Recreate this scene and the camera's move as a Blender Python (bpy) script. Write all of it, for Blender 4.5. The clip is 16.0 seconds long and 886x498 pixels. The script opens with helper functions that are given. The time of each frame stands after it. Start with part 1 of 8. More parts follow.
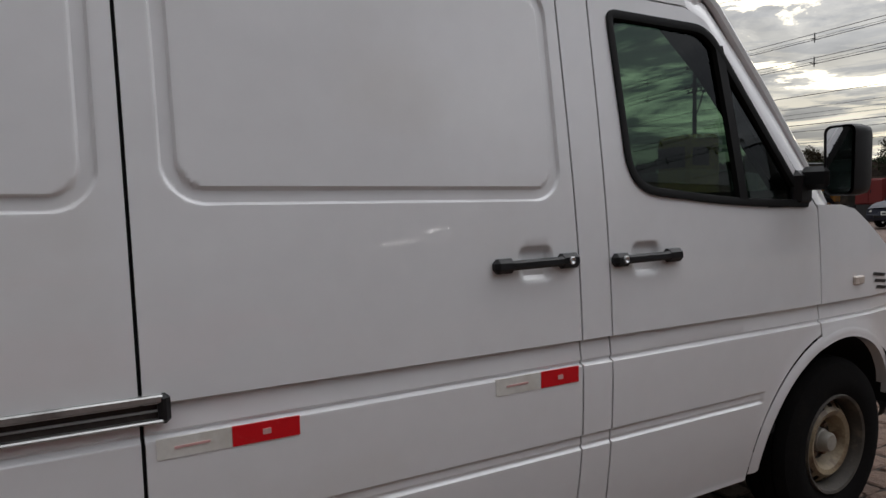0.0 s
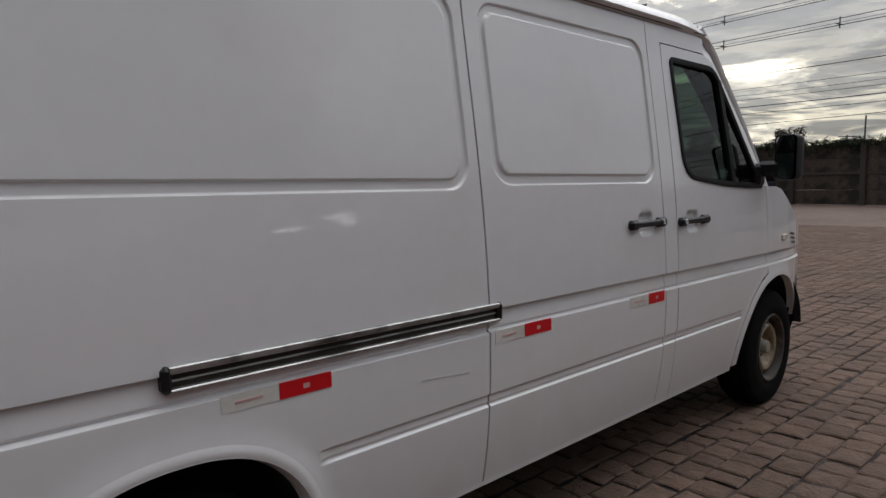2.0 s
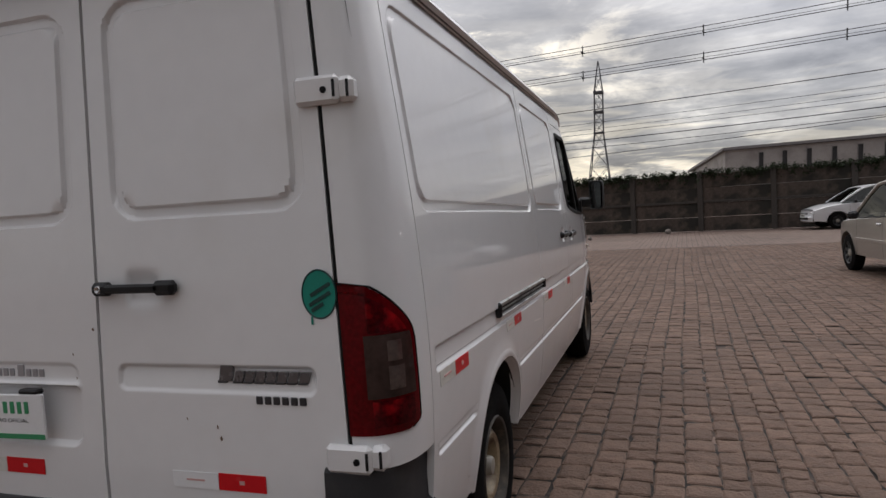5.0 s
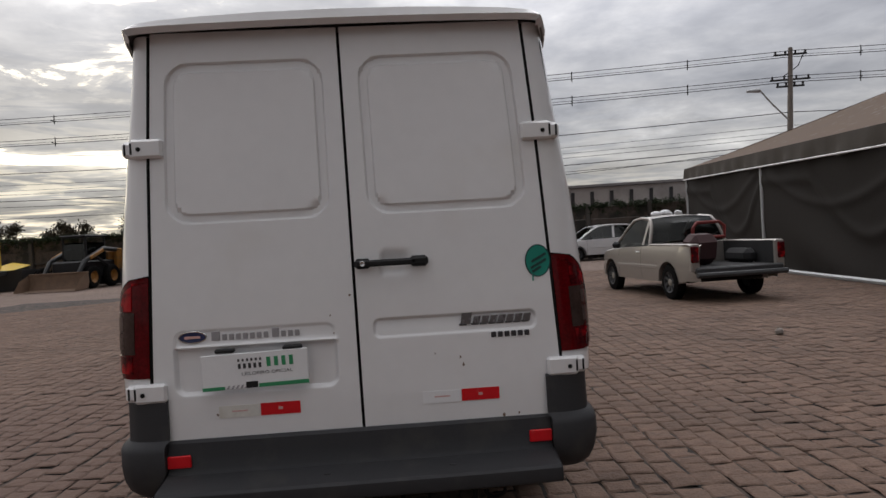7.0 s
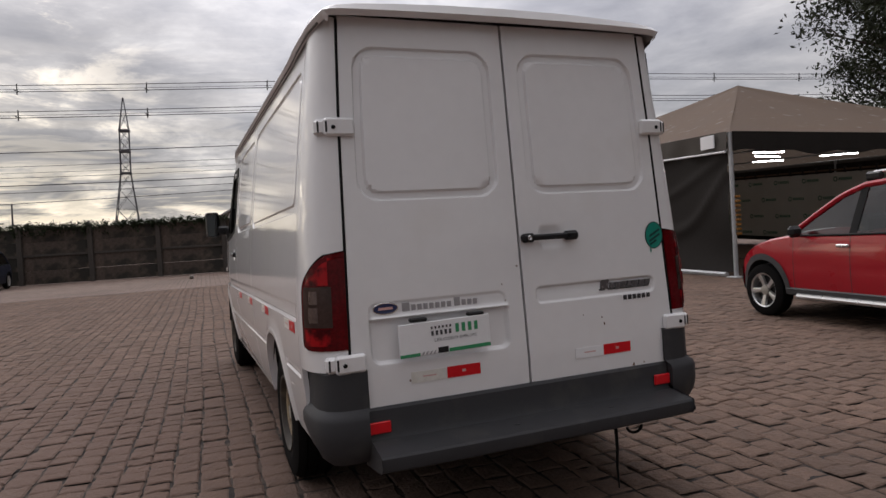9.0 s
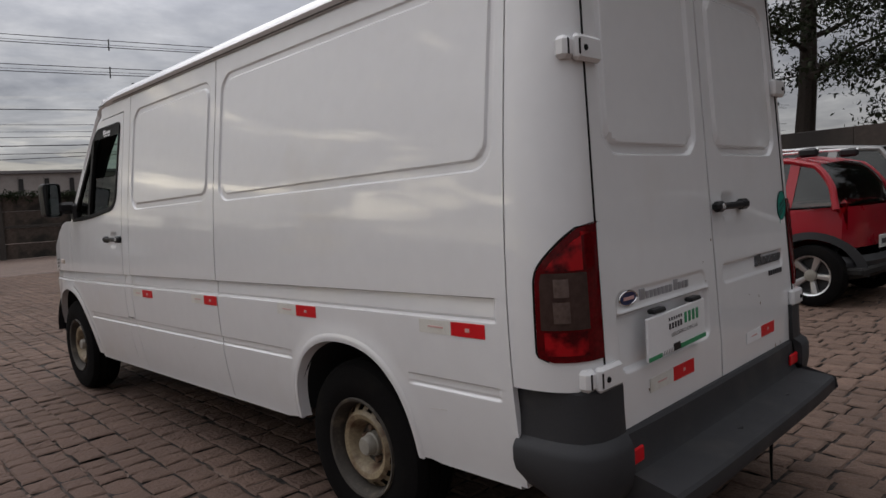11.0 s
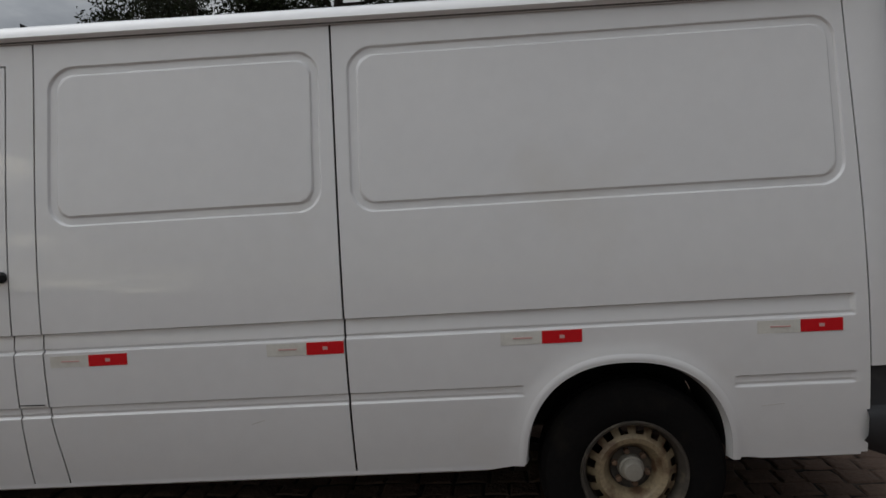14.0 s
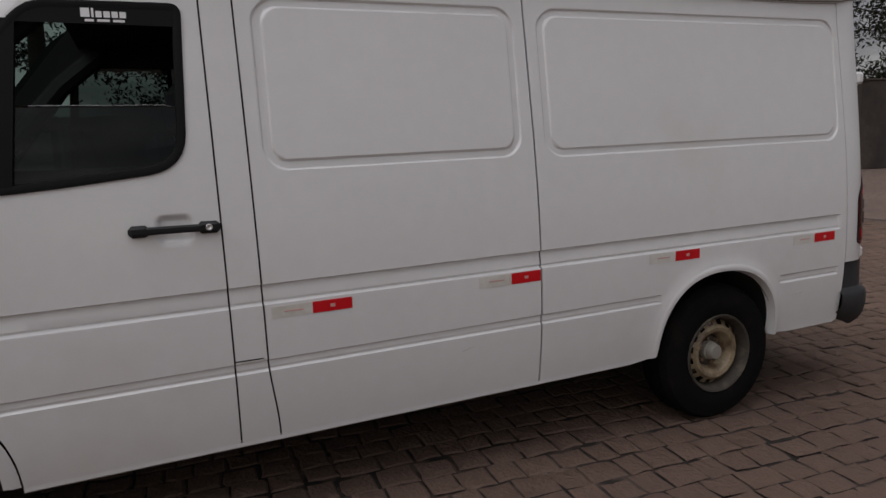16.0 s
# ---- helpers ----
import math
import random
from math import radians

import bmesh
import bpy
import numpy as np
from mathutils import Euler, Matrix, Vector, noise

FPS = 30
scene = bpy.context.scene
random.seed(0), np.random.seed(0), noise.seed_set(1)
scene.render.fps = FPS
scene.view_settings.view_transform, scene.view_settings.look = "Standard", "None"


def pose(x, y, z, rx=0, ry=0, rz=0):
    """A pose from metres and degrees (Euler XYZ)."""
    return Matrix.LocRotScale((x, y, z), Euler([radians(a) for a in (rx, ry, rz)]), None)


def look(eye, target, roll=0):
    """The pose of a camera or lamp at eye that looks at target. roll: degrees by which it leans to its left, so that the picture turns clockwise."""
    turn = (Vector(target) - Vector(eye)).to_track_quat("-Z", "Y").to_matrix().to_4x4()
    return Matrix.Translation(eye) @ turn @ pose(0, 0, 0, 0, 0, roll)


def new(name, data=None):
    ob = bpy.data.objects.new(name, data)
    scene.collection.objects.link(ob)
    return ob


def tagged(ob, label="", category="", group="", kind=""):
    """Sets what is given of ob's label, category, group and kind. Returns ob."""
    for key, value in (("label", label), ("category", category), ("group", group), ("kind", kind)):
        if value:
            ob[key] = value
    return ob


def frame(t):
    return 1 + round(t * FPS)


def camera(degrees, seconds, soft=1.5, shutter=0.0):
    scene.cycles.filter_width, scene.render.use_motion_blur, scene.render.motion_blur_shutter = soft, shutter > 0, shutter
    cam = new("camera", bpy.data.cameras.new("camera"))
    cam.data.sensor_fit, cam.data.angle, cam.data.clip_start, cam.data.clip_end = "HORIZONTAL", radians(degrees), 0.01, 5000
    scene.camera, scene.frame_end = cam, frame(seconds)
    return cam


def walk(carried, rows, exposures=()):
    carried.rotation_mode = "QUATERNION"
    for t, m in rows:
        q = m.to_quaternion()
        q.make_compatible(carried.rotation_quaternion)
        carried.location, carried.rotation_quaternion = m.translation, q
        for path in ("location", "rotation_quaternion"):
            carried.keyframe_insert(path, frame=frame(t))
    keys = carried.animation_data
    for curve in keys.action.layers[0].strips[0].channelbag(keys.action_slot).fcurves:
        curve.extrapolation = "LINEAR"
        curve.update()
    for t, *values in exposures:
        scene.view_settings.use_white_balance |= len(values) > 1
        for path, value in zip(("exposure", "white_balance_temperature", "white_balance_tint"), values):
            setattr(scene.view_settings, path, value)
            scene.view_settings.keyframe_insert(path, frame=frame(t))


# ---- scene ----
cam = camera(67.5, 16.0)
PATH = [
    (0, (2.376, 1.987, 1.364), (0.645, 2.978, 1.212), -1.6),
    (0.5, (2.346, 1.677, 1.388), (0.682, 2.777, 1.245), -1.1),
    (1, (2.322, 1.354, 1.39), (0.724, 2.552, 1.284), -1.4),
    (1.5, (2.336, 0.984, 1.385), (0.79, 2.249, 1.287), -1.6),
    (2, (2.375, 0.549, 1.388), (0.932, 1.919, 1.181), -1.6),
    (2.5, (2.395, 0.162, 1.349), (1.016, 1.596, 1.138), -1.9),
    (3, (2.305, -0.198, 1.355), (1.013, 1.313, 1.141), -2.1),
    (3.5, (2.234, -0.576, 1.362), (1.07, 1.035, 1.139), -2.3),
    (4, (1.977, -0.868, 1.329), (1.076, 0.902, 1.093), -2.4),
    (4.5, (1.772, -1.217, 1.36), (0.968, 0.603, 1.158), -3.4),
    (4.7, (1.699, -1.331, 1.381), (0.962, 0.521, 1.22), -3.4),
    (6.8, (0.372, -2.499, 1.292), (0.427, -0.5, 1.266), -3.3),
    (7, (0.203, -2.596, 1.294), (0.32, -0.599, 1.263), -3.3),
    (7.5, (-0.153, -2.778, 1.297), (0.036, -0.788, 1.25), -3.5),
    (8, (-0.627, -2.851, 1.285), (-0.186, -0.9, 1.272), -3.6),
    (8.5, (-1.003, -2.843, 1.308), (-0.488, -0.911, 1.267), -3.7),
    (9, (-1.392, -2.567, 1.273), (-0.653, -0.71, 1.215), -3.5),
    (9.5, (-1.776, -2.282, 1.26), (-0.851, -0.51, 1.192), -3.7),
    (9.7, (-1.902, -2.13, 1.228), (-0.892, -0.405, 1.152), -3.6),
    (11.8, (-2.707, -0.366, 1.345), (-1.048, 0.738, 1.171), -3.0),
    (12, (-2.785, -0.206, 1.347), (-1.052, 0.776, 1.178), -2.8),
    (12.5, (-2.962, 0.256, 1.374), (-1.09, 0.949, 1.254), -2.7),
    (13, (-3.193, 0.664, 1.393), (-1.268, 1.193, 1.276), -2.8),
    (13.5, (-3.245, 1.123, 1.367), (-1.284, 1.491, 1.234), -2.7),
    (14, (-3.346, 1.593, 1.345), (-1.353, 1.701, 1.233), -2.5),
    (14.5, (-3.356, 2.053, 1.342), (-1.366, 1.89, 1.22), -2.3),
    (15, (-3.415, 2.561, 1.386), (-1.466, 2.175, 1.156), -2.2),
    (15.5, (-3.442, 3.008, 1.411), (-1.544, 2.448, 1.118), -2.0),
    (16, (-3.346, 3.54, 1.414), (-1.52, 2.783, 1.11), -1.9),
]
walk(cam, [(t, look(eye, target, roll)) for t, eye, target, roll in PATH], exposures=[(0.0, -0.15, 6420, 9.5), (1.5, -0.27, 6420, 9.5), (3.0, -0.29, 6420, 10.0), (4.5, -0.06, 6520, 12.0), (7.0, -0.15, 6570, 11.5), (9.5, -0.05, 6620, 14.5), (12.0, -0.55, 6370, 8.5), (13.5, -0.68, 6370, 7.0), (15.0, -0.73, 6370, 7.5), (15.5, -0.63, 6520, 12.5), (16.0, -0.55, 6520, 12.5)])

# ---------------------------------------------------------------- light
# plumb line of the yard: the paving falls away a little to one side
UP = Vector((0.031, -0.033, 0.999)).normalized()

world = bpy.data.worlds.new("sky")
scene.world = world
world.use_nodes = True
WN, WL = world.node_tree.nodes, world.node_tree.links
WN.clear()


def wnode(kind, **sets):
    n = WN.new(kind)
    for k, v in sets.items():
        n.inputs[k].default_value = v
    return n


def wmath(op, a, b=None, clamp=False):
    n = WN.new("ShaderNodeMath")
    n.operation, n.use_clamp = op, clamp
    for i, v in enumerate((a, b)):
        if v is None:
            continue
        if isinstance(v, (int, float)):
            n.inputs[i].default_value = v
        else:
            WL.new(v, n.inputs[i])
    return n.outputs[0]


SUN_AZ, SUN_EL = 4.0, 60.0
w_tc = WN.new("ShaderNodeTexCoord")
w_sep = WN.new("ShaderNodeSeparateXYZ")
WL.new(w_tc.outputs["Generated"], w_sep.inputs[0])
w_x, w_y, w_z = w_sep.outputs
w_up = wmath("MAXIMUM", w_z, 0.0)
w_div = wmath("ADD", w_up, 0.12)
w_comb = WN.new("ShaderNodeCombineXYZ")
WL.new(wmath("DIVIDE", w_x, w_div), w_comb.inputs[0])
WL.new(wmath("DIVIDE", w_y, w_div), w_comb.inputs[1])
w_sky = WN.new("ShaderNodeTexSky")
w_sky.sky_type, w_sky.sun_disc = "NISHITA", False
w_sky.sun_elevation, w_sky.sun_rotation = radians(SUN_EL), radians(SUN_AZ)
w_n1 = wnode("ShaderNodeTexNoise", Scale=0.62, Detail=7.0, Roughness=0.56, Distortion=0.35)
WL.new(w_comb.outputs[0], w_n1.inputs["Vector"])
w_n2 = wnode("ShaderNodeTexNoise", Scale=1.9, Detail=6.0, Roughness=0.6, Distortion=0.2)
WL.new(w_comb.outputs[0], w_n2.inputs["Vector"])
w_cloud = wmath("ADD", wmath("MULTIPLY", w_n1.outputs[0], 0.58), wmath("MULTIPLY", w_n2.outputs[0], 0.42))
w_ramp = WN.new("ShaderNodeValToRGB")
WL.new(w_cloud, w_ramp.inputs[0])
stops = ((0.36, (0.27, 0.275, 0.30)), (0.46, (0.39, 0.395, 0.415)), (0.53, (0.51, 0.51, 0.52)), (0.59, (0.67, 0.67, 0.67)), (0.68, (0.98, 0.97, 0.95)))
w_ramp.color_ramp.elements[0].position, w_ramp.color_ramp.elements[0].color = stops[0][0], (*stops[0][1], 1)
w_ramp.color_ramp.elements[1].position, w_ramp.color_ramp.elements[1].color = stops[-1][0], (*stops[-1][1], 1)
for pos, col in stops[1:-1]:
    w_ramp.color_ramp.elements.new(pos).color = (*col, 1)
# the sky glows where the low sun stands behind the clouds
sun_dir = Vector((math.sin(radians(SUN_AZ)) * math.cos(radians(SUN_EL)), math.cos(radians(SUN_AZ)) * math.cos(radians(SUN_EL)), math.sin(radians(SUN_EL))))
w_dot = wmath("ADD", wmath("ADD", wmath("MULTIPLY", w_x, sun_dir.x), wmath("MULTIPLY", w_y, sun_dir.y)), wmath("MULTIPLY", w_z, sun_dir.z))
w_glow = wmath("POWER", wmath("MAXIMUM", w_dot, 0.0), 5.0)

w_low = wmath("POWER", wmath("SUBTRACT", 1.0, w_up, True), 11.0)
# torn streaks of low cloud, with bright warm gaps where the hidden sun stands low in the north north west
w_strc = WN.new("ShaderNodeVectorMath")
w_strc.operation = "MULTIPLY"
w_strc.inputs[1].default_value = (4.6, 4.6, 19.0)
WL.new(w_tc.outputs["Generated"], w_strc.inputs[0])
w_n3 = wnode("ShaderNodeTexNoise", Scale=1.0, Detail=6.0, Roughness=0.62, Distortion=0.5)
WL.new(w_strc.outputs[0], w_n3.inputs["Vector"])
w_gap = WN.new("ShaderNodeMapRange")
w_gap.inputs[1].default_value, w_gap.inputs[2].default_value = 0.50, 0.66
WL.new(w_n3.outputs[0], w_gap.inputs[0])
LOW_AZ, LOW_EL = radians(-39.0), radians(12.0)
w_west = wmath("MAXIMUM", wmath("ADD", wmath("MULTIPLY", w_x, math.sin(LOW_AZ)), wmath("MULTIPLY", w_y, math.cos(LOW_AZ))), 0.0)
w_toward = wmath("ADD", wmath("ADD", wmath("MULTIPLY", w_x, math.sin(LOW_AZ) * math.cos(LOW_EL)), wmath("MULTIPLY", w_y, math.cos(LOW_AZ) * math.cos(LOW_EL))), wmath("MULTIPLY", w_z, math.sin(LOW_EL)))
w_core = wmath("POWER", wmath("MAXIMUM", w_toward, 0.0), 14.0)
w_rent = WN.new("ShaderNodeMapRange")
w_rent.inputs[1].default_value, w_rent.inputs[2].default_value = 0.57, 0.67
WL.new(w_n3.outputs[0], w_rent.inputs[0])
w_mid = wmath("POWER", wmath("SUBTRACT", 1.0, w_up, True), 4.6)
w_streak = wmath("MULTIPLY", wmath("MULTIPLY", w_mid, wmath("POWER", w_west, 4.0)), wmath("MULTIPLY", w_gap.outputs[0], 0.60))
# thin bright slits close over the skyline, and a brighter break north north west
w_slitc = WN.new("ShaderNodeVectorMath")
w_slitc.operation = "MULTIPLY"
w_slitc.inputs[1].default_value = (5.5, 5.5, 46.0)
WL.new(w_tc.outputs["Generated"], w_slitc.inputs[0])
w_n4 = wnode("ShaderNodeTexNoise", Scale=1.0, Detail=5.0, Roughness=0.6, Distortion=0.7)
WL.new(w_slitc.outputs[0], w_n4.inputs["Vector"])
w_slit = WN.new("ShaderNodeMapRange")
w_slit.inputs[1].default_value, w_slit.inputs[2].default_value = 0.47, 0.56
WL.new(w_n4.outputs[0], w_slit.inputs[0])
w_skyline = wmath("MULTIPLY", wmath("MULTIPLY", wmath("POWER", wmath("SUBTRACT", 1.0, w_up, True), 12.0), wmath("POWER", w_west, 2.6)), wmath("MULTIPLY", w_slit.outputs[0], 1.75))
break_dir = Vector((math.sin(radians(-18.0)) * math.cos(radians(8.0)), math.cos(radians(-18.0)) * math.cos(radians(8.0)), math.sin(radians(8.0))))
w_break = wmath("POWER", wmath("MAXIMUM", wmath("ADD", wmath("ADD", wmath("MULTIPLY", w_x, break_dir.x), wmath("MULTIPLY", w_y, break_dir.y)), wmath("MULTIPLY", w_z, break_dir.z)), 0.0), 130.0)
w_streak = wmath("ADD", wmath("ADD", w_streak, w_skyline), wmath("MULTIPLY", w_break, wmath("ADD", 0.10, wmath("MULTIPLY", w_gap.outputs[0], 0.8))))
w_band = wmath("ADD", wmath("ADD", wmath("MULTIPLY", w_low, 0.06), w_streak), wmath("MULTIPLY", w_core, wmath("ADD", 0.12, wmath("MULTIPLY", w_rent.outputs[0], 4.2))))
w_shut = wmath("MULTIPLY", wmath("MULTIPLY", w_mid, wmath("ADD", 0.15, wmath("MULTIPLY", w_west, 0.50))), wmath("SUBTRACT", 1.0, w_gap.outputs[0]))
# the cloud thins overhead
w_rise = wmath("ADD", 0.85, wmath("MULTIPLY", w_up, 1.25))
w_north = wmath("ADD", 0.88, wmath("MULTIPLY", wmath("ADD", wmath("MULTIPLY", w_x, -0.17), wmath("MULTIPLY", w_y, 0.98)), 0.22))
w_gain = wmath("MULTIPLY", wmath("MULTIPLY", wmath("MULTIPLY", w_rise, w_north), wmath("ADD", 1.0, wmath("MULTIPLY", w_glow, 2.2))), wmath("SUBTRACT", 1.0, w_shut))
# a heavier grey bank hangs in the north
bank_dir = Vector((math.sin(radians(-6.0)) * math.cos(radians(15.0)), math.cos(radians(-6.0)) * math.cos(radians(15.0)), math.sin(radians(15.0))))
w_bank = wmath("POWER", wmath("MAXIMUM", wmath("ADD", wmath("ADD", wmath("MULTIPLY", w_x, bank_dir.x), wmath("MULTIPLY", w_y, bank_dir.y)), wmath("MULTIPLY", w_z, bank_dir.z)), 0.0), 45.0)
w_gain = wmath("MULTIPLY", w_gain, wmath("SUBTRACT", 1.0, wmath("MULTIPLY", w_bank, 0.34)))
w_mix = WN.new("ShaderNodeMix")
w_mix.data_type = "RGBA"
w_mix.inputs[0].default_value = 0.93
WL.new(w_ramp.outputs[0], w_mix.inputs[7])
w_blue = WN.new("ShaderNodeVectorMath")
w_blue.operation = "SCALE"
w_blue.inputs[3].default_value = 0.12
WL.new(w_sky.outputs[0], w_blue.inputs[0])
WL.new(w_blue.outputs[0], w_mix.inputs[6])
w_scale = WN.new("ShaderNodeVectorMath")
w_scale.operation = "SCALE"
WL.new(w_mix.outputs[2], w_scale.inputs[0])
WL.new(w_gain, w_scale.inputs[3])
w_warm = WN.new("ShaderNodeVectorMath")
w_warm.operation = "SCALE"
w_warm.inputs[0].default_value = (1.0, 0.88, 0.62)
WL.new(w_band, w_warm.inputs[3])
w_sum = WN.new("ShaderNodeVectorMath")
w_sum.operation = "ADD"
WL.new(w_scale.outputs[0], w_sum.inputs[0])
WL.new(w_warm.outputs[0], w_sum.inputs[1])
w_bg = wnode("ShaderNodeBackground", Strength=1.0)
WL.new(w_sum.outputs[0], w_bg.inputs[0])
w_out = WN.new("ShaderNodeOutputWorld")
WL.new(w_bg.outputs[0], w_out.inputs[0])

sun = new("sun", bpy.data.lights.new("sun", "SUN"))
sun.data.energy, sun.data.angle, sun.data.color = 0.7, radians(70), (1.0, 0.96, 0.90)
sun.matrix_world = look(sun_dir * 50, (0, 0, 0))

# ---------------------------------------------------------------- materials


def material(name, color, rough=0.5, metal=0.0, vary=0.15, scale=6.0, fine=90.0, bump=0.0, bump_scale=200.0, coat=0.0, stain=None, stain_at=(0.55, 0.72), stain_scale=2.5, world=False, island=0.0, rand=0.0, emit=None, subsurf=0.0, spec=0.5):
    m = bpy.data.materials.new(name)
    m.use_nodes = True
    N, L = m.node_tree.nodes, m.node_tree.links
    b = N["Principled BSDF"]
    b.inputs["Roughness"].default_value, b.inputs["Metallic"].default_value = rough, metal
    b.inputs["Specular IOR Level"].default_value = spec
    b.inputs["Coat Weight"].default_value = coat
    b.inputs["Coat Roughness"].default_value = 0.04
    tc = N.new("ShaderNodeTexCoord")
    where = N.new("ShaderNodeNewGeometry").outputs["Position"] if world else tc.outputs["Object"]
    n1, n2 = N.new("ShaderNodeTexNoise"), N.new("ShaderNodeTexNoise")
    n1.inputs["Scale"].default_value, n2.inputs["Scale"].default_value = scale, fine
    n1.inputs["Detail"].default_value, n2.inputs["Detail"].default_value = 5, 3
    for n in (n1, n2):
        L.new(where, n.inputs["Vector"])
    add = N.new("ShaderNodeMath")
    add.operation = "ADD"
    L.new(n1.outputs[0], add.inputs[0])
    L.new(n2.outputs[0], add.inputs[1])
    last = add.outputs[0]
    if island or rand:
        src = N.new("ShaderNodeNewGeometry").outputs["Random Per Island"] if island else N.new("ShaderNodeObjectInfo").outputs["Random"]
        mul = N.new("ShaderNodeMath")
        mul.operation = "MULTIPLY_ADD"
        mul.inputs[1].default_value = island or rand
        L.new(src, mul.inputs[0])
        L.new(last, mul.inputs[2])
        sub = N.new("ShaderNodeMath")
        sub.operation = "SUBTRACT"
        sub.inputs[1].default_value = (island or rand) / 2
        L.new(mul.outputs[0], sub.inputs[0])
        last = sub.outputs[0]
    mr = N.new("ShaderNodeMapRange")
    mr.inputs[1].default_value, mr.inputs[2].default_value = 0.6, 1.4
    mr.inputs[3].default_value, mr.inputs[4].default_value = 1 - vary, 1 + vary
    mr.clamp = False
    L.new(last, mr.inputs[0])
    sc = N.new("ShaderNodeVectorMath")
    sc.operation = "SCALE"
    sc.inputs[0].default_value = color
    L.new(mr.outputs[0], sc.inputs[3])
    col = sc.outputs[0]
    if stain:
        n3 = N.new("ShaderNodeTexNoise")
        n3.inputs["Scale"].default_value, n3.inputs["Detail"].default_value = stain_scale, 8
        L.new(where, n3.inputs["Vector"])
        mk = N.new("ShaderNodeMapRange")
        mk.inputs[1].default_value, mk.inputs[2].default_value = stain_at
        L.new(n3.outputs[0], mk.inputs[0])
        mx = N.new("ShaderNodeMix")
        mx.data_type = "RGBA"
        mx.inputs[7].default_value = (*stain, 1)
        L.new(mk.outputs[0], mx.inputs[0])
        L.new(col, mx.inputs[6])
        col = mx.outputs[2]
    L.new(col, b.inputs["Base Color"])
    if vary > 0.03:
        rr = N.new("ShaderNodeMapRange")
        rr.inputs[1].default_value, rr.inputs[2].default_value = 0.3, 0.7
        rr.inputs[3].default_value, rr.inputs[4].default_value = max(0.02, rough - 0.06), min(1, rough + 0.06)
        L.new(n1.outputs[0], rr.inputs[0])
        L.new(rr.outputs[0], b.inputs["Roughness"])
    if bump:
        n4 = N.new("ShaderNodeTexNoise")
        n4.inputs["Scale"].default_value, n4.inputs["Detail"].default_value = bump_scale, 4
        L.new(where, n4.inputs["Vector"])
        bp = N.new("ShaderNodeBump")
        bp.inputs["Strength"].default_value, bp.inputs["Distance"].default_value = bump, 0.01
        L.new(n4.outputs[0], bp.inputs["Height"])
        L.new(bp.outputs[0], b.inputs["Normal"])
    if emit:
        b.inputs["Emission Color"].default_value, b.inputs["Emission Strength"].default_value = (*color, 1), emit
    if subsurf:
        b.inputs["Transmission Weight"].default_value = subsurf
    return m


def glass_material(name, tint, rough=0.0, mixin=0.5):
    """A thin tinted pane: part mirror, part see-through."""
    m = bpy.data.materials.new(name)
    m.use_nodes = True
    N, L = m.node_tree.nodes, m.node_tree.links
    N.remove(N["Principled BSDF"])
    tr, gl, mx, fr = N.new("ShaderNodeBsdfTransparent"), N.new("ShaderNodeBsdfGlossy"), N.new("ShaderNodeMixShader"), N.new("ShaderNodeLayerWeight")
    tr.inputs[0].default_value = (*tint, 1)
    gl.inputs[0].default_value, gl.inputs["Roughness"].default_value = (0.95, 0.97, 0.96, 1), rough
    fr.inputs[0].default_value = 0.5
    p5, mul = N.new("ShaderNodeMath"), N.new("ShaderNodeMath")
    p5.operation, p5.inputs[1].default_value = "POWER", 4.0
    L.new(fr.outputs["Facing"], p5.inputs[0])
    mul.operation, mul.use_clamp = "MULTIPLY_ADD", True
    mul.inputs[1].default_value, mul.inputs[2].default_value = 1.1 * mixin, 0.12 * mixin
    L.new(p5.outputs[0], mul.inputs[0])
    L.new(mul.outputs[0], mx.inputs[0])
    L.new(tr.outputs[0], mx.inputs[1])
    L.new(gl.outputs[0], mx.inputs[2])
    L.new(mx.outputs[0], N["Material Output"].inputs[0])
    return m


M_WHITE = material("white van paint", (0.745, 0.74, 0.745), rough=0.38, vary=0.03, scale=1.2, fine=14, coat=1.0, stain=(0.66, 0.63, 0.59), stain_at=(0.58, 0.9), stain_scale=1.6, bump=0.012, bump_scale=7)
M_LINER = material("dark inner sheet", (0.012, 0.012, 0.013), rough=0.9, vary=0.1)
M_UNDER = material("dirty underbody", (0.012, 0.011, 0.010), rough=0.9, vary=0.3, scale=5, bump=0.2, bump_scale=30)
M_BUMPER = material("grey bumper plastic", (0.034, 0.034, 0.037), rough=0.6, vary=0.12, scale=7, fine=160, bump=0.08, bump_scale=500, stain=(0.065, 0.062, 0.058), stain_at=(0.56, 0.8), stain_scale=5, spec=0.3)
M_BLACK = material("black plastic", (0.010, 0.010, 0.011), rough=0.45, vary=0.12, bump=0.04, bump_scale=400, spec=0.3)
M_RUBBER = material("black rubber seal", (0.007, 0.007, 0.007), rough=0.6, vary=0.1, spec=0.15)
M_TYRE = material("worn tyre rubber", (0.0075, 0.007, 0.007), rough=0.95, vary=0.2, scale=8, stain=(0.014, 0.012, 0.010), stain_at=(0.55, 0.8), stain_scale=9, bump=0.1, bump_scale=150, spec=0.06)
# shade inside the deep wheel is mixed into this dirt brown
M_BARREL = material("dirty rim well with painted shade", (0.05, 0.042, 0.034), rough=0.7, vary=0.3, scale=20, stain=(0.16, 0.13, 0.09), stain_at=(0.55, 0.8), stain_scale=14)
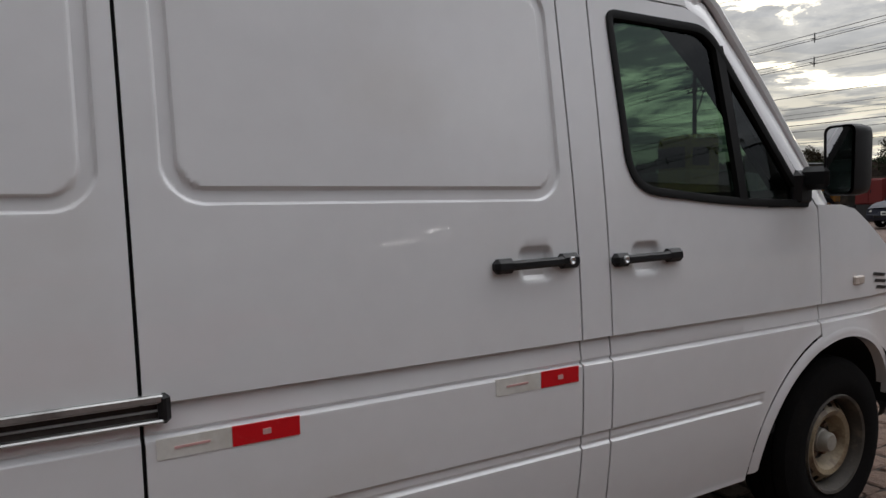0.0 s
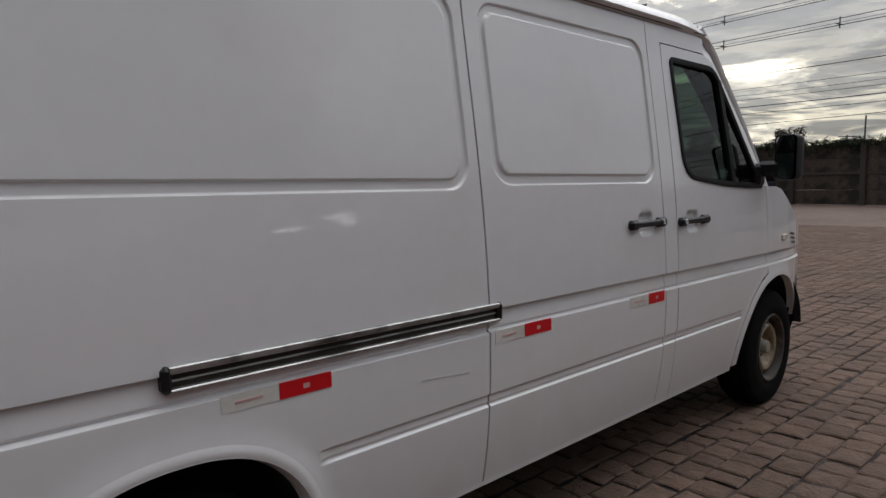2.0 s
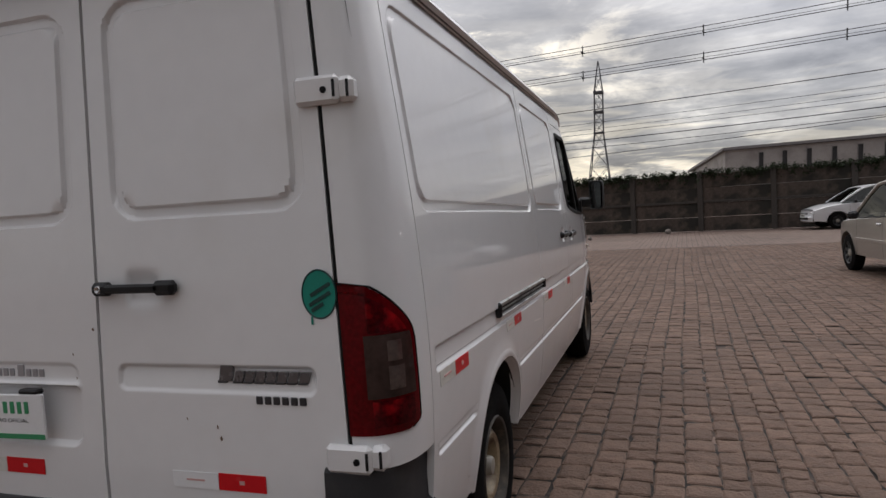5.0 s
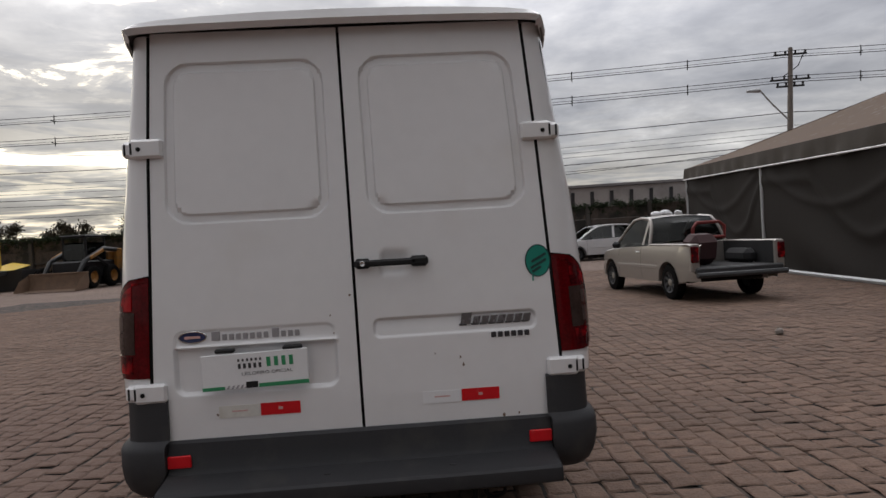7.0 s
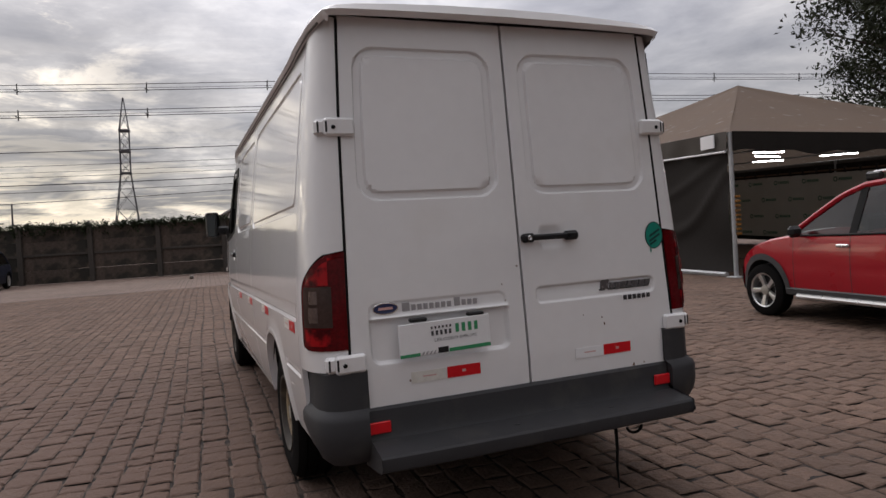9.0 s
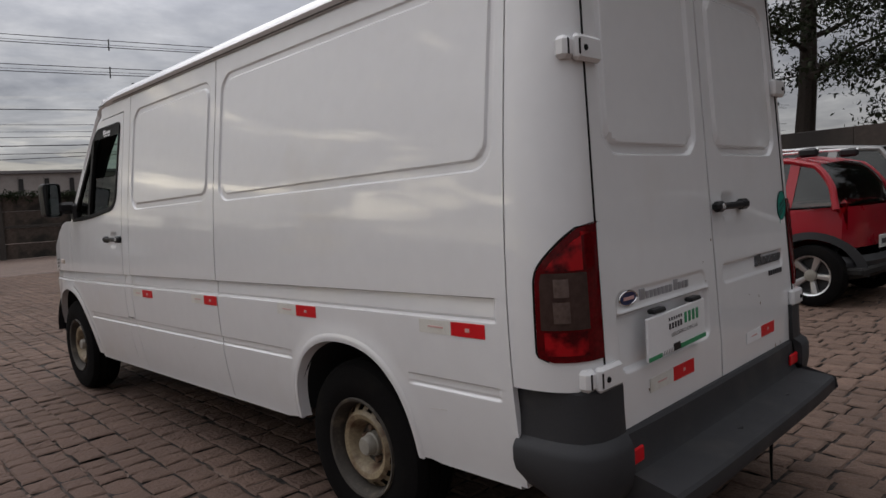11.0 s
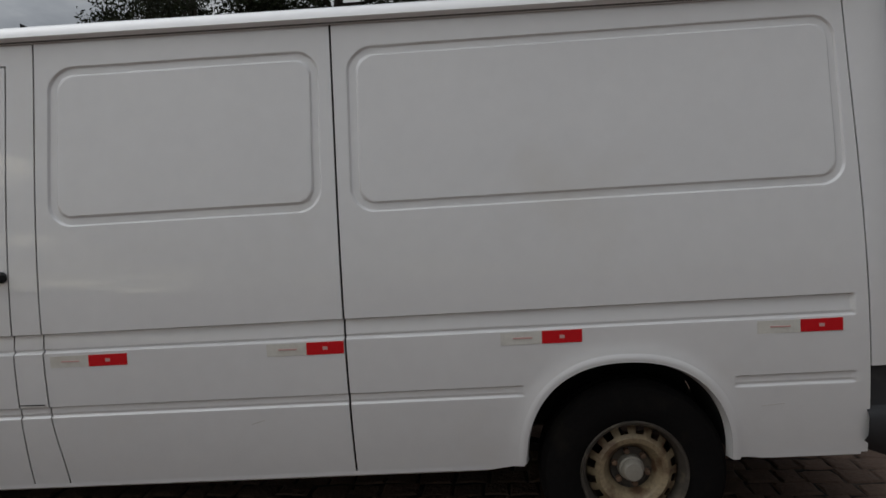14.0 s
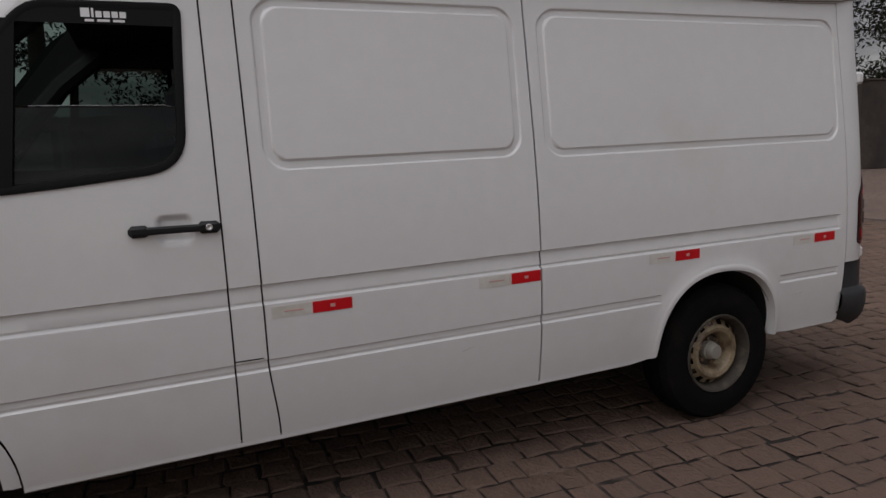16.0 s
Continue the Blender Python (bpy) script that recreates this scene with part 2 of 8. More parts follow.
M_STEELRIM = material("cream painted steel wheel", (0.25, 0.195, 0.12), rough=0.5, vary=0.3, scale=20, stain=(0.10, 0.055, 0.030), stain_at=(0.46, 0.62), stain_scale=14, bump=0.08, bump_scale=90)
M_HUB = material("grey hub cap plastic", (0.27, 0.25, 0.215), rough=0.5, vary=0.1)
M_ALLOY = material("silver alloy", (0.6, 0.6, 0.6), rough=0.3, metal=0.85, vary=0.06)
M_GLASS = glass_material("tinted side glass", (0.30, 0.40, 0.35), mixin=0.4)
M_GLASSDARK = glass_material("dark tinted side glass", (0.085, 0.12, 0.105), mixin=0.24)
M_PICKGLASS = glass_material("grimy dark pickup glass", (0.10, 0.11, 0.11), mixin=0.22)
M_CARGLASS = glass_material("car window glass", (0.16, 0.18, 0.18), mixin=0.5)
M_MIRROR = material("mirror", (0.85, 0.87, 0.88), rough=0.02, metal=1.0, vary=0.0)
M_REDTAPE = material("red reflective tape", (0.60, 0.008, 0.014), spec=0.3, rough=0.35, vary=0.08, scale=30, fine=300, bump=0.06, bump_scale=700, stain=(0.58, 0.08, 0.08), stain_at=(0.66, 0.85), stain_scale=18)
M_WHITETAPE = material("white reflective tape", (0.66, 0.645, 0.60), rough=0.4, vary=0.08, scale=25, stain=(0.55, 0.52, 0.46), stain_at=(0.5, 0.75), stain_scale=12)
M_TAPEMARK = material("pale print on tape", (0.6, 0.35, 0.33), rough=0.5, vary=0.1)
M_LAMPRED = material("dark red lamp lens", (0.095, 0.001, 0.003), rough=0.08, vary=0.5, scale=9, spec=0.2)
M_LAMPBRIGHT = material("bright red lamp lens", (0.060, 0.001, 0.003), rough=0.08, vary=0.8, scale=11, fine=90, spec=0.2, stain=(0.33, 0.006, 0.009), stain_at=(0.50, 0.62), stain_scale=11)
M_REFLECTOR = material("dull lamp reflector", (0.13, 0.095, 0.085), rough=0.2, metal=0.5, vary=0.3, scale=30)
M_LAMPCLEAR = material("smoked clear lamp lens", (0.045, 0.027, 0.023), rough=0.08, vary=0.35, scale=12, fine=50, spec=0.22)
M_ALU = material("worn aluminium rail", (0.42, 0.42, 0.41), rough=0.38, metal=0.8, vary=0.15, scale=12, stain=(0.10, 0.095, 0.09), stain_at=(0.5, 0.7), stain_scale=8)
M_GREEN = material("green vinyl", (0.0, 0.23, 0.17), rough=0.4, vary=0.08)
M_DKGREEN = material("dark green print", (0.004, 0.045, 0.04), rough=0.4, vary=0.05)
M_CHROME = material("chrome badge", (0.62, 0.62, 0.63), rough=0.12, metal=1.0, vary=0.03)
M_BADGEDK = material("dark badge grey", (0.05, 0.05, 0.055), rough=0.35, metal=0.4, vary=0.05)
M_MODELBADGE = material("smoked chrome badge", (0.17, 0.17, 0.18), rough=0.25, metal=0.7, vary=0.1, scale=40)
M_BADGEGR = material("grey badge print", (0.38, 0.38, 0.40), rough=0.35, metal=0.5, vary=0.05)
M_PLATE = material("white plate board", (0.78, 0.78, 0.79), rough=0.4, vary=0.03)
M_PLATEGREEN = material("plate green stripe", (0.03, 0.26, 0.11), rough=0.45, vary=0.06)
M_NAVY = material("navy oval badge", (0.02, 0.03, 0.10), rough=0.35, vary=0.05)
M_ORANGE = material("amber lens", (0.58, 0.50, 0.44), rough=0.3, vary=0.1)
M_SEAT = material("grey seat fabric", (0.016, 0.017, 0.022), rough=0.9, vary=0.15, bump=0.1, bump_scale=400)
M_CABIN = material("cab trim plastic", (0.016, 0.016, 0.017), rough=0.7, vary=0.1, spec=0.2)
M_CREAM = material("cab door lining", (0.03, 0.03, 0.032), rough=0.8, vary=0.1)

M_PAVER = material("reddish grey setts", (0.138, 0.092, 0.070), rough=0.85, vary=0.34, scale=11, fine=120, bump=1.0, bump_scale=48, island=0.30, stain=(0.090, 0.063, 0.050), stain_at=(0.46, 0.86), stain_scale=0.9, world=True, spec=0.2)
M_PAVERPART = material("reddish grey sett blocks", (0.138, 0.092, 0.070), rough=0.85, vary=0.34, scale=11, fine=120, bump=1.0, bump_scale=48, rand=0.30, stain=(0.090, 0.063, 0.050), stain_at=(0.46, 0.86), stain_scale=0.9, world=True, spec=0.2)
M_GROUND = material("gritty joint sand", (0.060, 0.041, 0.032), rough=0.95, vary=0.3, scale=5, fine=60, bump=0.4, bump_scale=60, stain=(0.013, 0.010, 0.008), stain_at=(0.44, 0.54), stain_scale=7.0)
M_WALL = material("weathered precast concrete", (0.080, 0.060, 0.049), rough=0.9, vary=0.5, scale=2.4, fine=16, bump=0.4, bump_scale=20, stain=(0.028, 0.026, 0.021), stain_at=(0.47, 0.60), stain_scale=1.5)
M_WALLPOST = material("dark concrete post", (0.062, 0.053, 0.047), rough=0.9, vary=0.25, scale=3, fine=18, bump=0.3, bump_scale=20)
M_RIGHTWALL = material("rendered concrete wall", (0.062, 0.048, 0.040), rough=0.9, vary=0.25, scale=0.8, fine=9, bump=0.3, bump_scale=14, stain=(0.03, 0.025, 0.022), stain_at=(0.45, 0.65), stain_scale=0.6)
M_IVY = material("ivy leaves", (0.022, 0.032, 0.014), rough=0.7, vary=0.35, scale=3, island=0.9, spec=0.2)
M_LEAF = material("dark eucalyptus leaves", (0.024, 0.030, 0.015), rough=0.65, vary=0.35, scale=1.0, island=1.0, spec=0.15)
M_LEAFWARM = material("far tree leaves", (0.040, 0.033, 0.019), rough=0.7, vary=0.35, scale=1.0, island=1.0, spec=0.15)
M_BARK = material("grey brown bark", (0.045, 0.035, 0.029), rough=0.9, vary=0.35, scale=2, fine=14, bump=0.5, bump_scale=14)
M_CANVASROOF = material("faded brown tarpaulin", (0.125, 0.090, 0.068), rough=0.85, spec=0.15, vary=0.15, scale=1.2, fine=20, stain=(0.24, 0.22, 0.20), stain_at=(0.62, 0.72), stain_scale=3.5, bump=0.1, bump_scale=12)


def let_through(m, colour, share):
    """Thin cloth: part of the daylight comes through it, diffused."""
    N, L = m.node_tree.nodes, m.node_tree.links
    out = N["Material Output"]
    tl, mx = N.new("ShaderNodeBsdfTranslucent"), N.new("ShaderNodeMixShader")
    tl.inputs[0].default_value = (*colour, 1)
    mx.inputs[0].default_value = share
    L.new(N["Principled BSDF"].outputs[0], mx.inputs[1])
    L.new(tl.outputs[0], mx.inputs[2])
    L.new(mx.outputs[0], out.inputs[0])


let_through(M_CANVASROOF, (0.55, 0.43, 0.34), 0.10)
M_CANVASDARK = material("dark grey tent cloth", (0.0235, 0.0205, 0.0185), rough=0.8, vary=0.2, scale=1.5, fine=30, bump=0.1, bump_scale=10, spec=0.15)
M_VALANCE = material("grey tent valance", (0.046, 0.037, 0.029), rough=0.7, vary=0.15, scale=2)
M_GALV = material("galvanised steel", (0.42, 0.43, 0.44), rough=0.5, metal=0.4, vary=0.15)
M_BANNER = material("pale banner cloth", (0.62, 0.64, 0.61), rough=0.7, vary=0.08, scale=1.5, bump=0.06, bump_scale=6)
M_BANNERMARK = material("green banner print", (0.09, 0.24, 0.18), rough=0.7, vary=0.1)
M_TUBE = material("fluorescent tube", (1.0, 0.97, 0.95), rough=0.4, vary=0.0, emit=14.0)
M_POLE = material("concrete pole", (0.20, 0.175, 0.155), rough=0.9, vary=0.2, scale=3)
M_WIRE = material("black cable", (0.012, 0.012, 0.013), rough=0.7, vary=0.05)
M_LATTICE = material("grey tower steel", (0.10, 0.10, 0.11), rough=0.7, metal=0.3, vary=0.1)
M_WAREHOUSE = material("pale warehouse panels", (0.34, 0.315, 0.30), rough=0.8, vary=0.12, scale=0.5, fine=4, stain=(0.22, 0.2, 0.19), stain_at=(0.5, 0.75), stain_scale=0.3)
M_WHROOF = material("grey warehouse roof", (0.20, 0.19, 0.19), rough=0.7, vary=0.15, scale=0.5)
M_DARK = material("dark opening", (0.03, 0.029, 0.03), rough=0.8, vary=0.2)
M_HILL = material("dark far hedge", (0.035, 0.036, 0.026), rough=0.9, vary=0.4, scale=0.4, fine=3)
M_SILVER = material("silver car paint", (0.27, 0.265, 0.258), rough=0.32, metal=0.45, vary=0.05, scale=2, coat=0.8)
M_BEIGE = material("champagne silver pickup paint", (0.30, 0.275, 0.25), rough=0.34, metal=0.35, vary=0.06, scale=2, coat=0.6, stain=(0.32, 0.29, 0.26), stain_at=(0.55, 0.8), stain_scale=2)
M_RED = material("red car paint", (0.31, 0.004, 0.013), rough=0.3, vary=0.05, scale=2, coat=0.5, spec=0.3)
M_NAVYCAR = material("blue grey car paint", (0.018, 0.021, 0.034), rough=0.4, vary=0.08, spec=0.2)
M_BLACKCAR = material("near black car paint", (0.012, 0.014, 0.019), rough=0.25, vary=0.08, coat=0.5)
M_WHITECAR = material("white car paint", (0.66, 0.66, 0.67), rough=0.3, vary=0.03, coat=0.7)
M_CLADDING = material("dark grey cladding", (0.035, 0.036, 0.038), rough=0.6, vary=0.12)
M_HEADLAMP = material("clear headlamp", (0.55, 0.55, 0.52), rough=0.1, metal=0.3, vary=0.2, scale=20, coat=1.0)
M_YELLOW = material("worn yellow machine paint", (0.25, 0.105, 0.012), rough=0.6, vary=0.2, scale=4, stain=(0.12, 0.08, 0.04), stain_at=(0.52, 0.72), stain_scale=3)
M_TRUCKYELLOW = material("yellow truck paint", (0.62, 0.43, 0.035), rough=0.4, vary=0.1, scale=2, coat=0.4)
M_RUST = material("rusty brown steel", (0.15, 0.095, 0.062), rough=0.8, vary=0.3, scale=4, fine=30, bump=0.2, bump_scale=40)
M_REDBOX = material("faded red cabinet paint", (0.17, 0.016, 0.014), rough=0.55, vary=0.15, scale=2)
M_RAILSLOT = material("dark brown rail slot", (0.030, 0.021, 0.017), rough=0.7, vary=0.4, scale=10, fine=60)
M_SEALER = material("grimy grey seam sealer", (0.13, 0.125, 0.12), rough=0.7, vary=0.25, scale=6)
M_SCUFF = material("grey scuff in the paint", (0.56, 0.54, 0.52), rough=0.6, vary=0.2, scale=30)
M_MAROON = material("maroon seat cover", (0.035, 0.010, 0.011), rough=0.75, vary=0.2)
M_PACK = material("white wrapped bundle", (0.68, 0.68, 0.70), rough=0.6, vary=0.08)



def dark_patch(m, at, size, color):
    """A patch of darker colour with a ragged outline, lying on the paving."""
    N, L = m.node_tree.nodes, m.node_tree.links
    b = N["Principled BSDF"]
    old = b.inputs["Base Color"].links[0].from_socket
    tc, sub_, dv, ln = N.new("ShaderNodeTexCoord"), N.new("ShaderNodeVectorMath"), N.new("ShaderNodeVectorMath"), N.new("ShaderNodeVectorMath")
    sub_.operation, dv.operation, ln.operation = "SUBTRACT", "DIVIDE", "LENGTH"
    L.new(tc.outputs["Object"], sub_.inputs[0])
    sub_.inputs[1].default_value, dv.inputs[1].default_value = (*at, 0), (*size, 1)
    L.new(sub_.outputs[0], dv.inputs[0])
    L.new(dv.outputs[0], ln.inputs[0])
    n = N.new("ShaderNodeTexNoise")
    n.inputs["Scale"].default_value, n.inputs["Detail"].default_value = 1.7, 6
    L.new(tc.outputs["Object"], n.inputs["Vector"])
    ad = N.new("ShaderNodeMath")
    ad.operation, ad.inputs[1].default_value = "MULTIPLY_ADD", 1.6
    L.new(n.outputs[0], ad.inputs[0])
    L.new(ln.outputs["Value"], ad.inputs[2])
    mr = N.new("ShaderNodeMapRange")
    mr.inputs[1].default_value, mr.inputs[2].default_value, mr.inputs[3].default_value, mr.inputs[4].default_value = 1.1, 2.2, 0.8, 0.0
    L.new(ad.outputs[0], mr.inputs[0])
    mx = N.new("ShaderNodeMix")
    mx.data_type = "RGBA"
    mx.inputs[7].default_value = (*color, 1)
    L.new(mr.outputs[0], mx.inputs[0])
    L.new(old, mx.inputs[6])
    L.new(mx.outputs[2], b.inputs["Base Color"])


dark_patch(M_PAVER, (-2.6, 1.6), (2.3, 4.2), (0.110, 0.072, 0.058))

# ---------------------------------------------------------------- mesh tools


class Shape:
    """Collects vertices and faces of one mesh."""

    def __init__(self):
        self.v, self.f, self.mi = [], [], []

    def add(self, verts, faces, m=None, slot=0):
        o = len(self.v)
        self.v += [tuple(m @ Vector(p)) for p in verts] if m else [tuple(p) for p in verts]
        self.f += [tuple(i + o for i in f) for f in faces]
        self.mi += [slot] * len(faces)
        return self

    def box(self, c, s, r=0.0, m=None, slot=0):
        """A box with chamfered edges of width r."""
        hx, hy, hz = s[0] / 2, s[1] / 2, s[2] / 2
        r = min(r, hx * 0.95, hy * 0.95, hz * 0.95)
        if r <= 0:
            vs = [(c[0] + sx * hx, c[1] + sy * hy, c[2] + sz * hz) for sx in (-1, 1) for sy in (-1, 1) for sz in (-1, 1)]
            return self.add(vs, [(0, 1, 3, 2), (4, 6, 7, 5), (0, 4, 5, 1), (2, 3, 7, 6), (0, 2, 6, 4), (1, 5, 7, 3)], m, slot)
        vs, idx = [], {}
        for sx in (-1, 1):
            for sy in (-1, 1):
                for sz in (-1, 1):
                    for a in range(3):
                        d = [hx - r, hy - r, hz - r]
                        d[a] = (hx, hy, hz)[a]
                        idx[sx, sy, sz, a] = len(vs)
                        vs.append((c[0] + sx * d[0], c[1] + sy * d[1], c[2] + sz * d[2]))
        fs = []
        for a in range(3):
            b, e = (a + 1) % 3, (a + 2) % 3
            for s1 in (-1, 1):
                q = []
                for p, w in ((-1, -1), (1, -1), (1, 1), (-1, 1)):
                    k = [0, 0, 0]
                    k[a], k[b], k[e] = s1, p, w
                    q.append(idx[(*k, a)])
                fs.append(tuple(q if s1 > 0 else q[::-1]))
            for p in (-1, 1):
                for w in (-1, 1):
                    q = []
                    for s1, face in ((-1, b), (1, b), (1, e), (-1, e)):
                        k = [0, 0, 0]
                        k[a], k[b], k[e] = s1, p, w
                        q.append(idx[(*k, face)])
                    fs.append(tuple(q))
        for sx in (-1, 1):
            for sy in (-1, 1):
                for sz in (-1, 1):
                    fs.append(tuple(idx[sx, sy, sz, a] for a in range(3)))
        return self.add(vs, fs, m, slot)

    def lathe(self, prof, n=32, m=None, slot=0, skip=None, close=False):
        """Turns a profile of (along x, radius) about the x axis."""
        vs, fs = [], []
        for x, r in prof:
            vs += [(x, r * math.cos(2 * math.pi * k / n), r * math.sin(2 * math.pi * k / n)) for k in range(n)]
        for i in range(len(prof) - 1):
            for k in range(n):
                if skip and skip(i, k):
                    continue
                a, b = i * n + k, i * n + (k + 1) % n
                fs.append((a, b, b + n, a + n))
        if close:
            fs.append(tuple(range(n))[::-1])
            fs.append(tuple(range((len(prof) - 1) * n, len(prof) * n)))
        return self.add(vs, fs, m, slot)

    def tube(self, pts, r, n=8, cap=True, slot=0, closed=False):
        """A round bar along points; r is a number or one for each point."""
        pts = [Vector(p) for p in pts]
        rs = r if isinstance(r, (list, tuple)) else [r] * len(pts)
        vs, fs, ref = [], [], None
        for i, p in enumerate(pts):
            a = pts[(i - 1) % len(pts)] if closed else pts[max(i - 1, 0)]
            b = pts[(i + 1) % len(pts)] if closed else pts[min(i + 1, len(pts) - 1)]
            d = (b - a).normalized()
            if ref is None:
                ref = d.orthogonal().normalized()
            ref = (ref - d * ref.dot(d)).normalized()
            side = d.cross(ref)
            vs += [p + (ref * math.cos(2 * math.pi * k / n) + side * math.sin(2 * math.pi * k / n)) * rs[i] for k in range(n)]
        rows = len(pts)
        for i in range(rows if closed else rows - 1):
            for k in range(n):
                a, b = i * n + k, i * n + (k + 1) % n
                c, d2 = ((i + 1) % rows) * n + (k + 1) % n, ((i + 1) % rows) * n + k
                fs.append((a, b, c, d2))
        if cap and not closed:
            fs += [tuple(range(n))[::-1], tuple(range((rows - 1) * n, rows * n))]
        return self.add(vs, fs, None, slot)

    def grid(self, rows, slot=0, keep=None):
        """A sheet through rows of points, all rows of one length."""
        w = len(rows[0])
        vs = [p for row in rows for p in row]
        fs = [(i * w + j, i * w + j + 1, (i + 1) * w + j + 1, (i + 1) * w + j) for i in range(len(rows) - 1) for j in range(w - 1) if keep is None or keep(i, j)]
        return self.add(vs, fs, None, slot)

    def prism(self, poly, h, m=None, slot=0):
        """A flat polygon in xy, raised by h."""
        n = len(poly)
        vs = [(x, y, 0) for x, y in poly] + [(x, y, h) for x, y in poly]
        fs = [tuple(range(n))[::-1], tuple(range(n, 2 * n))] + [(i, (i + 1) % n, n + (i + 1) % n, n + i) for i in range(n)]
        return self.add(vs, fs, m, slot)

    def mesh(self, name, mats, smooth=35):
        me = bpy.data.meshes.new(name)
        me.from_pydata(self.v, [], self.f)
        for m in mats if isinstance(mats, (list, tuple)) else [mats]:
            me.materials.append(m)
        if isinstance(mats, (list, tuple)) and len(mats) > 1:
            me.polygons.foreach_set("material_index", self.mi)
        if smooth:
            me.polygons.foreach_set("use_smooth", [True] * len(me.polygons))
            me.set_sharp_from_angle(angle=radians(smooth))
        me.update()
        return me


def thing(name, label, category, group="", at=None, kind=""):
    ob = new(name)
    ob.empty_display_size = 0.2
    if at is not None:
        ob.matrix_world = at
    return tagged(ob, label, category, group, kind)


def part(name, shape, mats, parent, label="", smooth=35, kind=""):
    """One mesh object under a thing or a part."""
    ob = new(name, shape if isinstance(shape, bpy.types.Mesh) else shape.mesh(name, mats, smooth))
    ob.parent = parent
    return tagged(ob, label, kind=kind)


def piece(name, shape, mats, label, category, kind="", group="", smooth=35):
    """A thing that is one mesh."""
    return tagged(new(name, shape.mesh(name, mats, smooth)), label, category, group, kind)


def lerp(x, xs, ys):
    return float(np.interp(x, xs, ys))


def smooth01(t):
    t = min(1.0, max(0.0, t))
    return t * t * (3 - 2 * t)


def frame_between(a, b, up=(0, 0, 1)):
    """A pose at a, x along to b, z near up."""
    x = (Vector(b) - Vector(a)).normalized()
    y = Vector(up).cross(x).normalized()
    z = x.cross(y)
    return Matrix(((x.x, y.x, z.x, a[0]), (x.y, y.y, z.y, a[1]), (x.z, y.z, z.z, a[2]), (0, 0, 0, 1)))

# ---------------------------------------------------------------- the van
VAN = thing("panel_van", "white panel van with red reflective tape parked on stone setts", "van")

PROF = np.polyfit([0.30, 0.38, 0.5, 0.65, 0.8, 0.95, 1.2, 1.4, 1.7, 1.95, 2.1], [0.885, 0.905, 0.928, 0.942, 0.950, 0.953, 0.940, 0.920, 0.886, 0.853, 0.838], 5)


def side_x(z):
    return float(np.polyval(PROF, z))


# seams of each side: place, lean per metre of height, and how far the foot sweeps back
SEAM_LEAN = {1: ((0.2288, 0.022, 0.0), (3.2533, -0.006, 0.008)), -1: ((0.2288, 0.026, 0.0), (2.100, 0.018, 0.0), (3.2533, 0.018, 0.026), (3.3688, 0.014, 0.0))}


def bend(side, y, z):
    """How far a place on the side is shifted along the body, so that the seams lean as they do."""
    d = 0.0
    for ys, lean, kick in SEAM_LEAN[side]:
        if abs(y - ys) < 0.16:
            d += math.exp(-(((y - ys) / 0.045) ** 2)) * (lean * (z - 1.0) - kick * smooth01((0.68 - z) / 0.32))
    return d


def taper(y):
    return lerp(y, [4.2, 4.5, 4.8, 5.0, 5.15, 5.28, 5.38, 5.46], [1.0, 0.993, 0.975, 0.948, 0.91, 0.85, 0.76, 0.6])


def belt_top(y):
    return 1.000 - 0.0163 * y


def belt_low(y):
    return 0.931 - 0.0152 * y


def crease(y):
    return 0.722 - 0.0172 * y


def sill(y):
    return 0.428 - 0.0205 * y


def arch(y, mid, half, low, rise):
    d = abs(y - mid) / half
    return low + rise * math.sqrt(1 - d * d) if d < 1 else 0.0


# middle, half width, spring height, rise and fullness of the rear wheel opening
REAR_ARCH = (1.072, 0.374, 0.395, 0.381, 2.3)


def rear_arch(y):
    d = abs(y - REAR_ARCH[0]) / REAR_ARCH[1]
    return REAR_ARCH[2] + REAR_ARCH[3] * (1 - d ** REAR_ARCH[4]) ** (1 / REAR_ARCH[4]) if d < 1 else 0.0


def front_arch(y, grow=0.0):
    return arch(y, 4.585, 0.47 + grow, 0.35, 0.435 + grow)


def rrect(a, b, a0, a1, b0, b1, r):
    """Distance to the edge of a rounded rectangle, negative inside."""
    qa, qb = abs(a - (a0 + a1) / 2) - (a1 - a0) / 2 + r, abs(b - (b0 + b1) / 2) - (b1 - b0) / 2 + r
    return math.hypot(max(qa, 0), max(qb, 0)) + min(max(qa, qb), 0) - r


def groove(d, wide=0.019, deep=0.0085):
    """A flat-bottomed pressed line, with short sloping walls."""
    return deep * smooth01((wide - abs(d)) / 0.0065)


def channel(d_end, top, low, z, deep):
    """A pressed channel: a sharp upper edge, a sloping floor and an upward-facing lower lip."""
    if z > top + 0.004 or z < low - 0.012:
        return 0.0
    s = min(1, max(0, (top - z) / (top - low)))
    d = deep * smooth01((top + 0.003 - z) / 0.0055) * (1 - 0.55 * s)
    d += 0.45 * deep * smooth01((low + 0.011 - z) / 0.008)
    d *= smooth01((z - low + 0.008) / 0.0085)
    return d * smooth01(-d_end / 0.02)


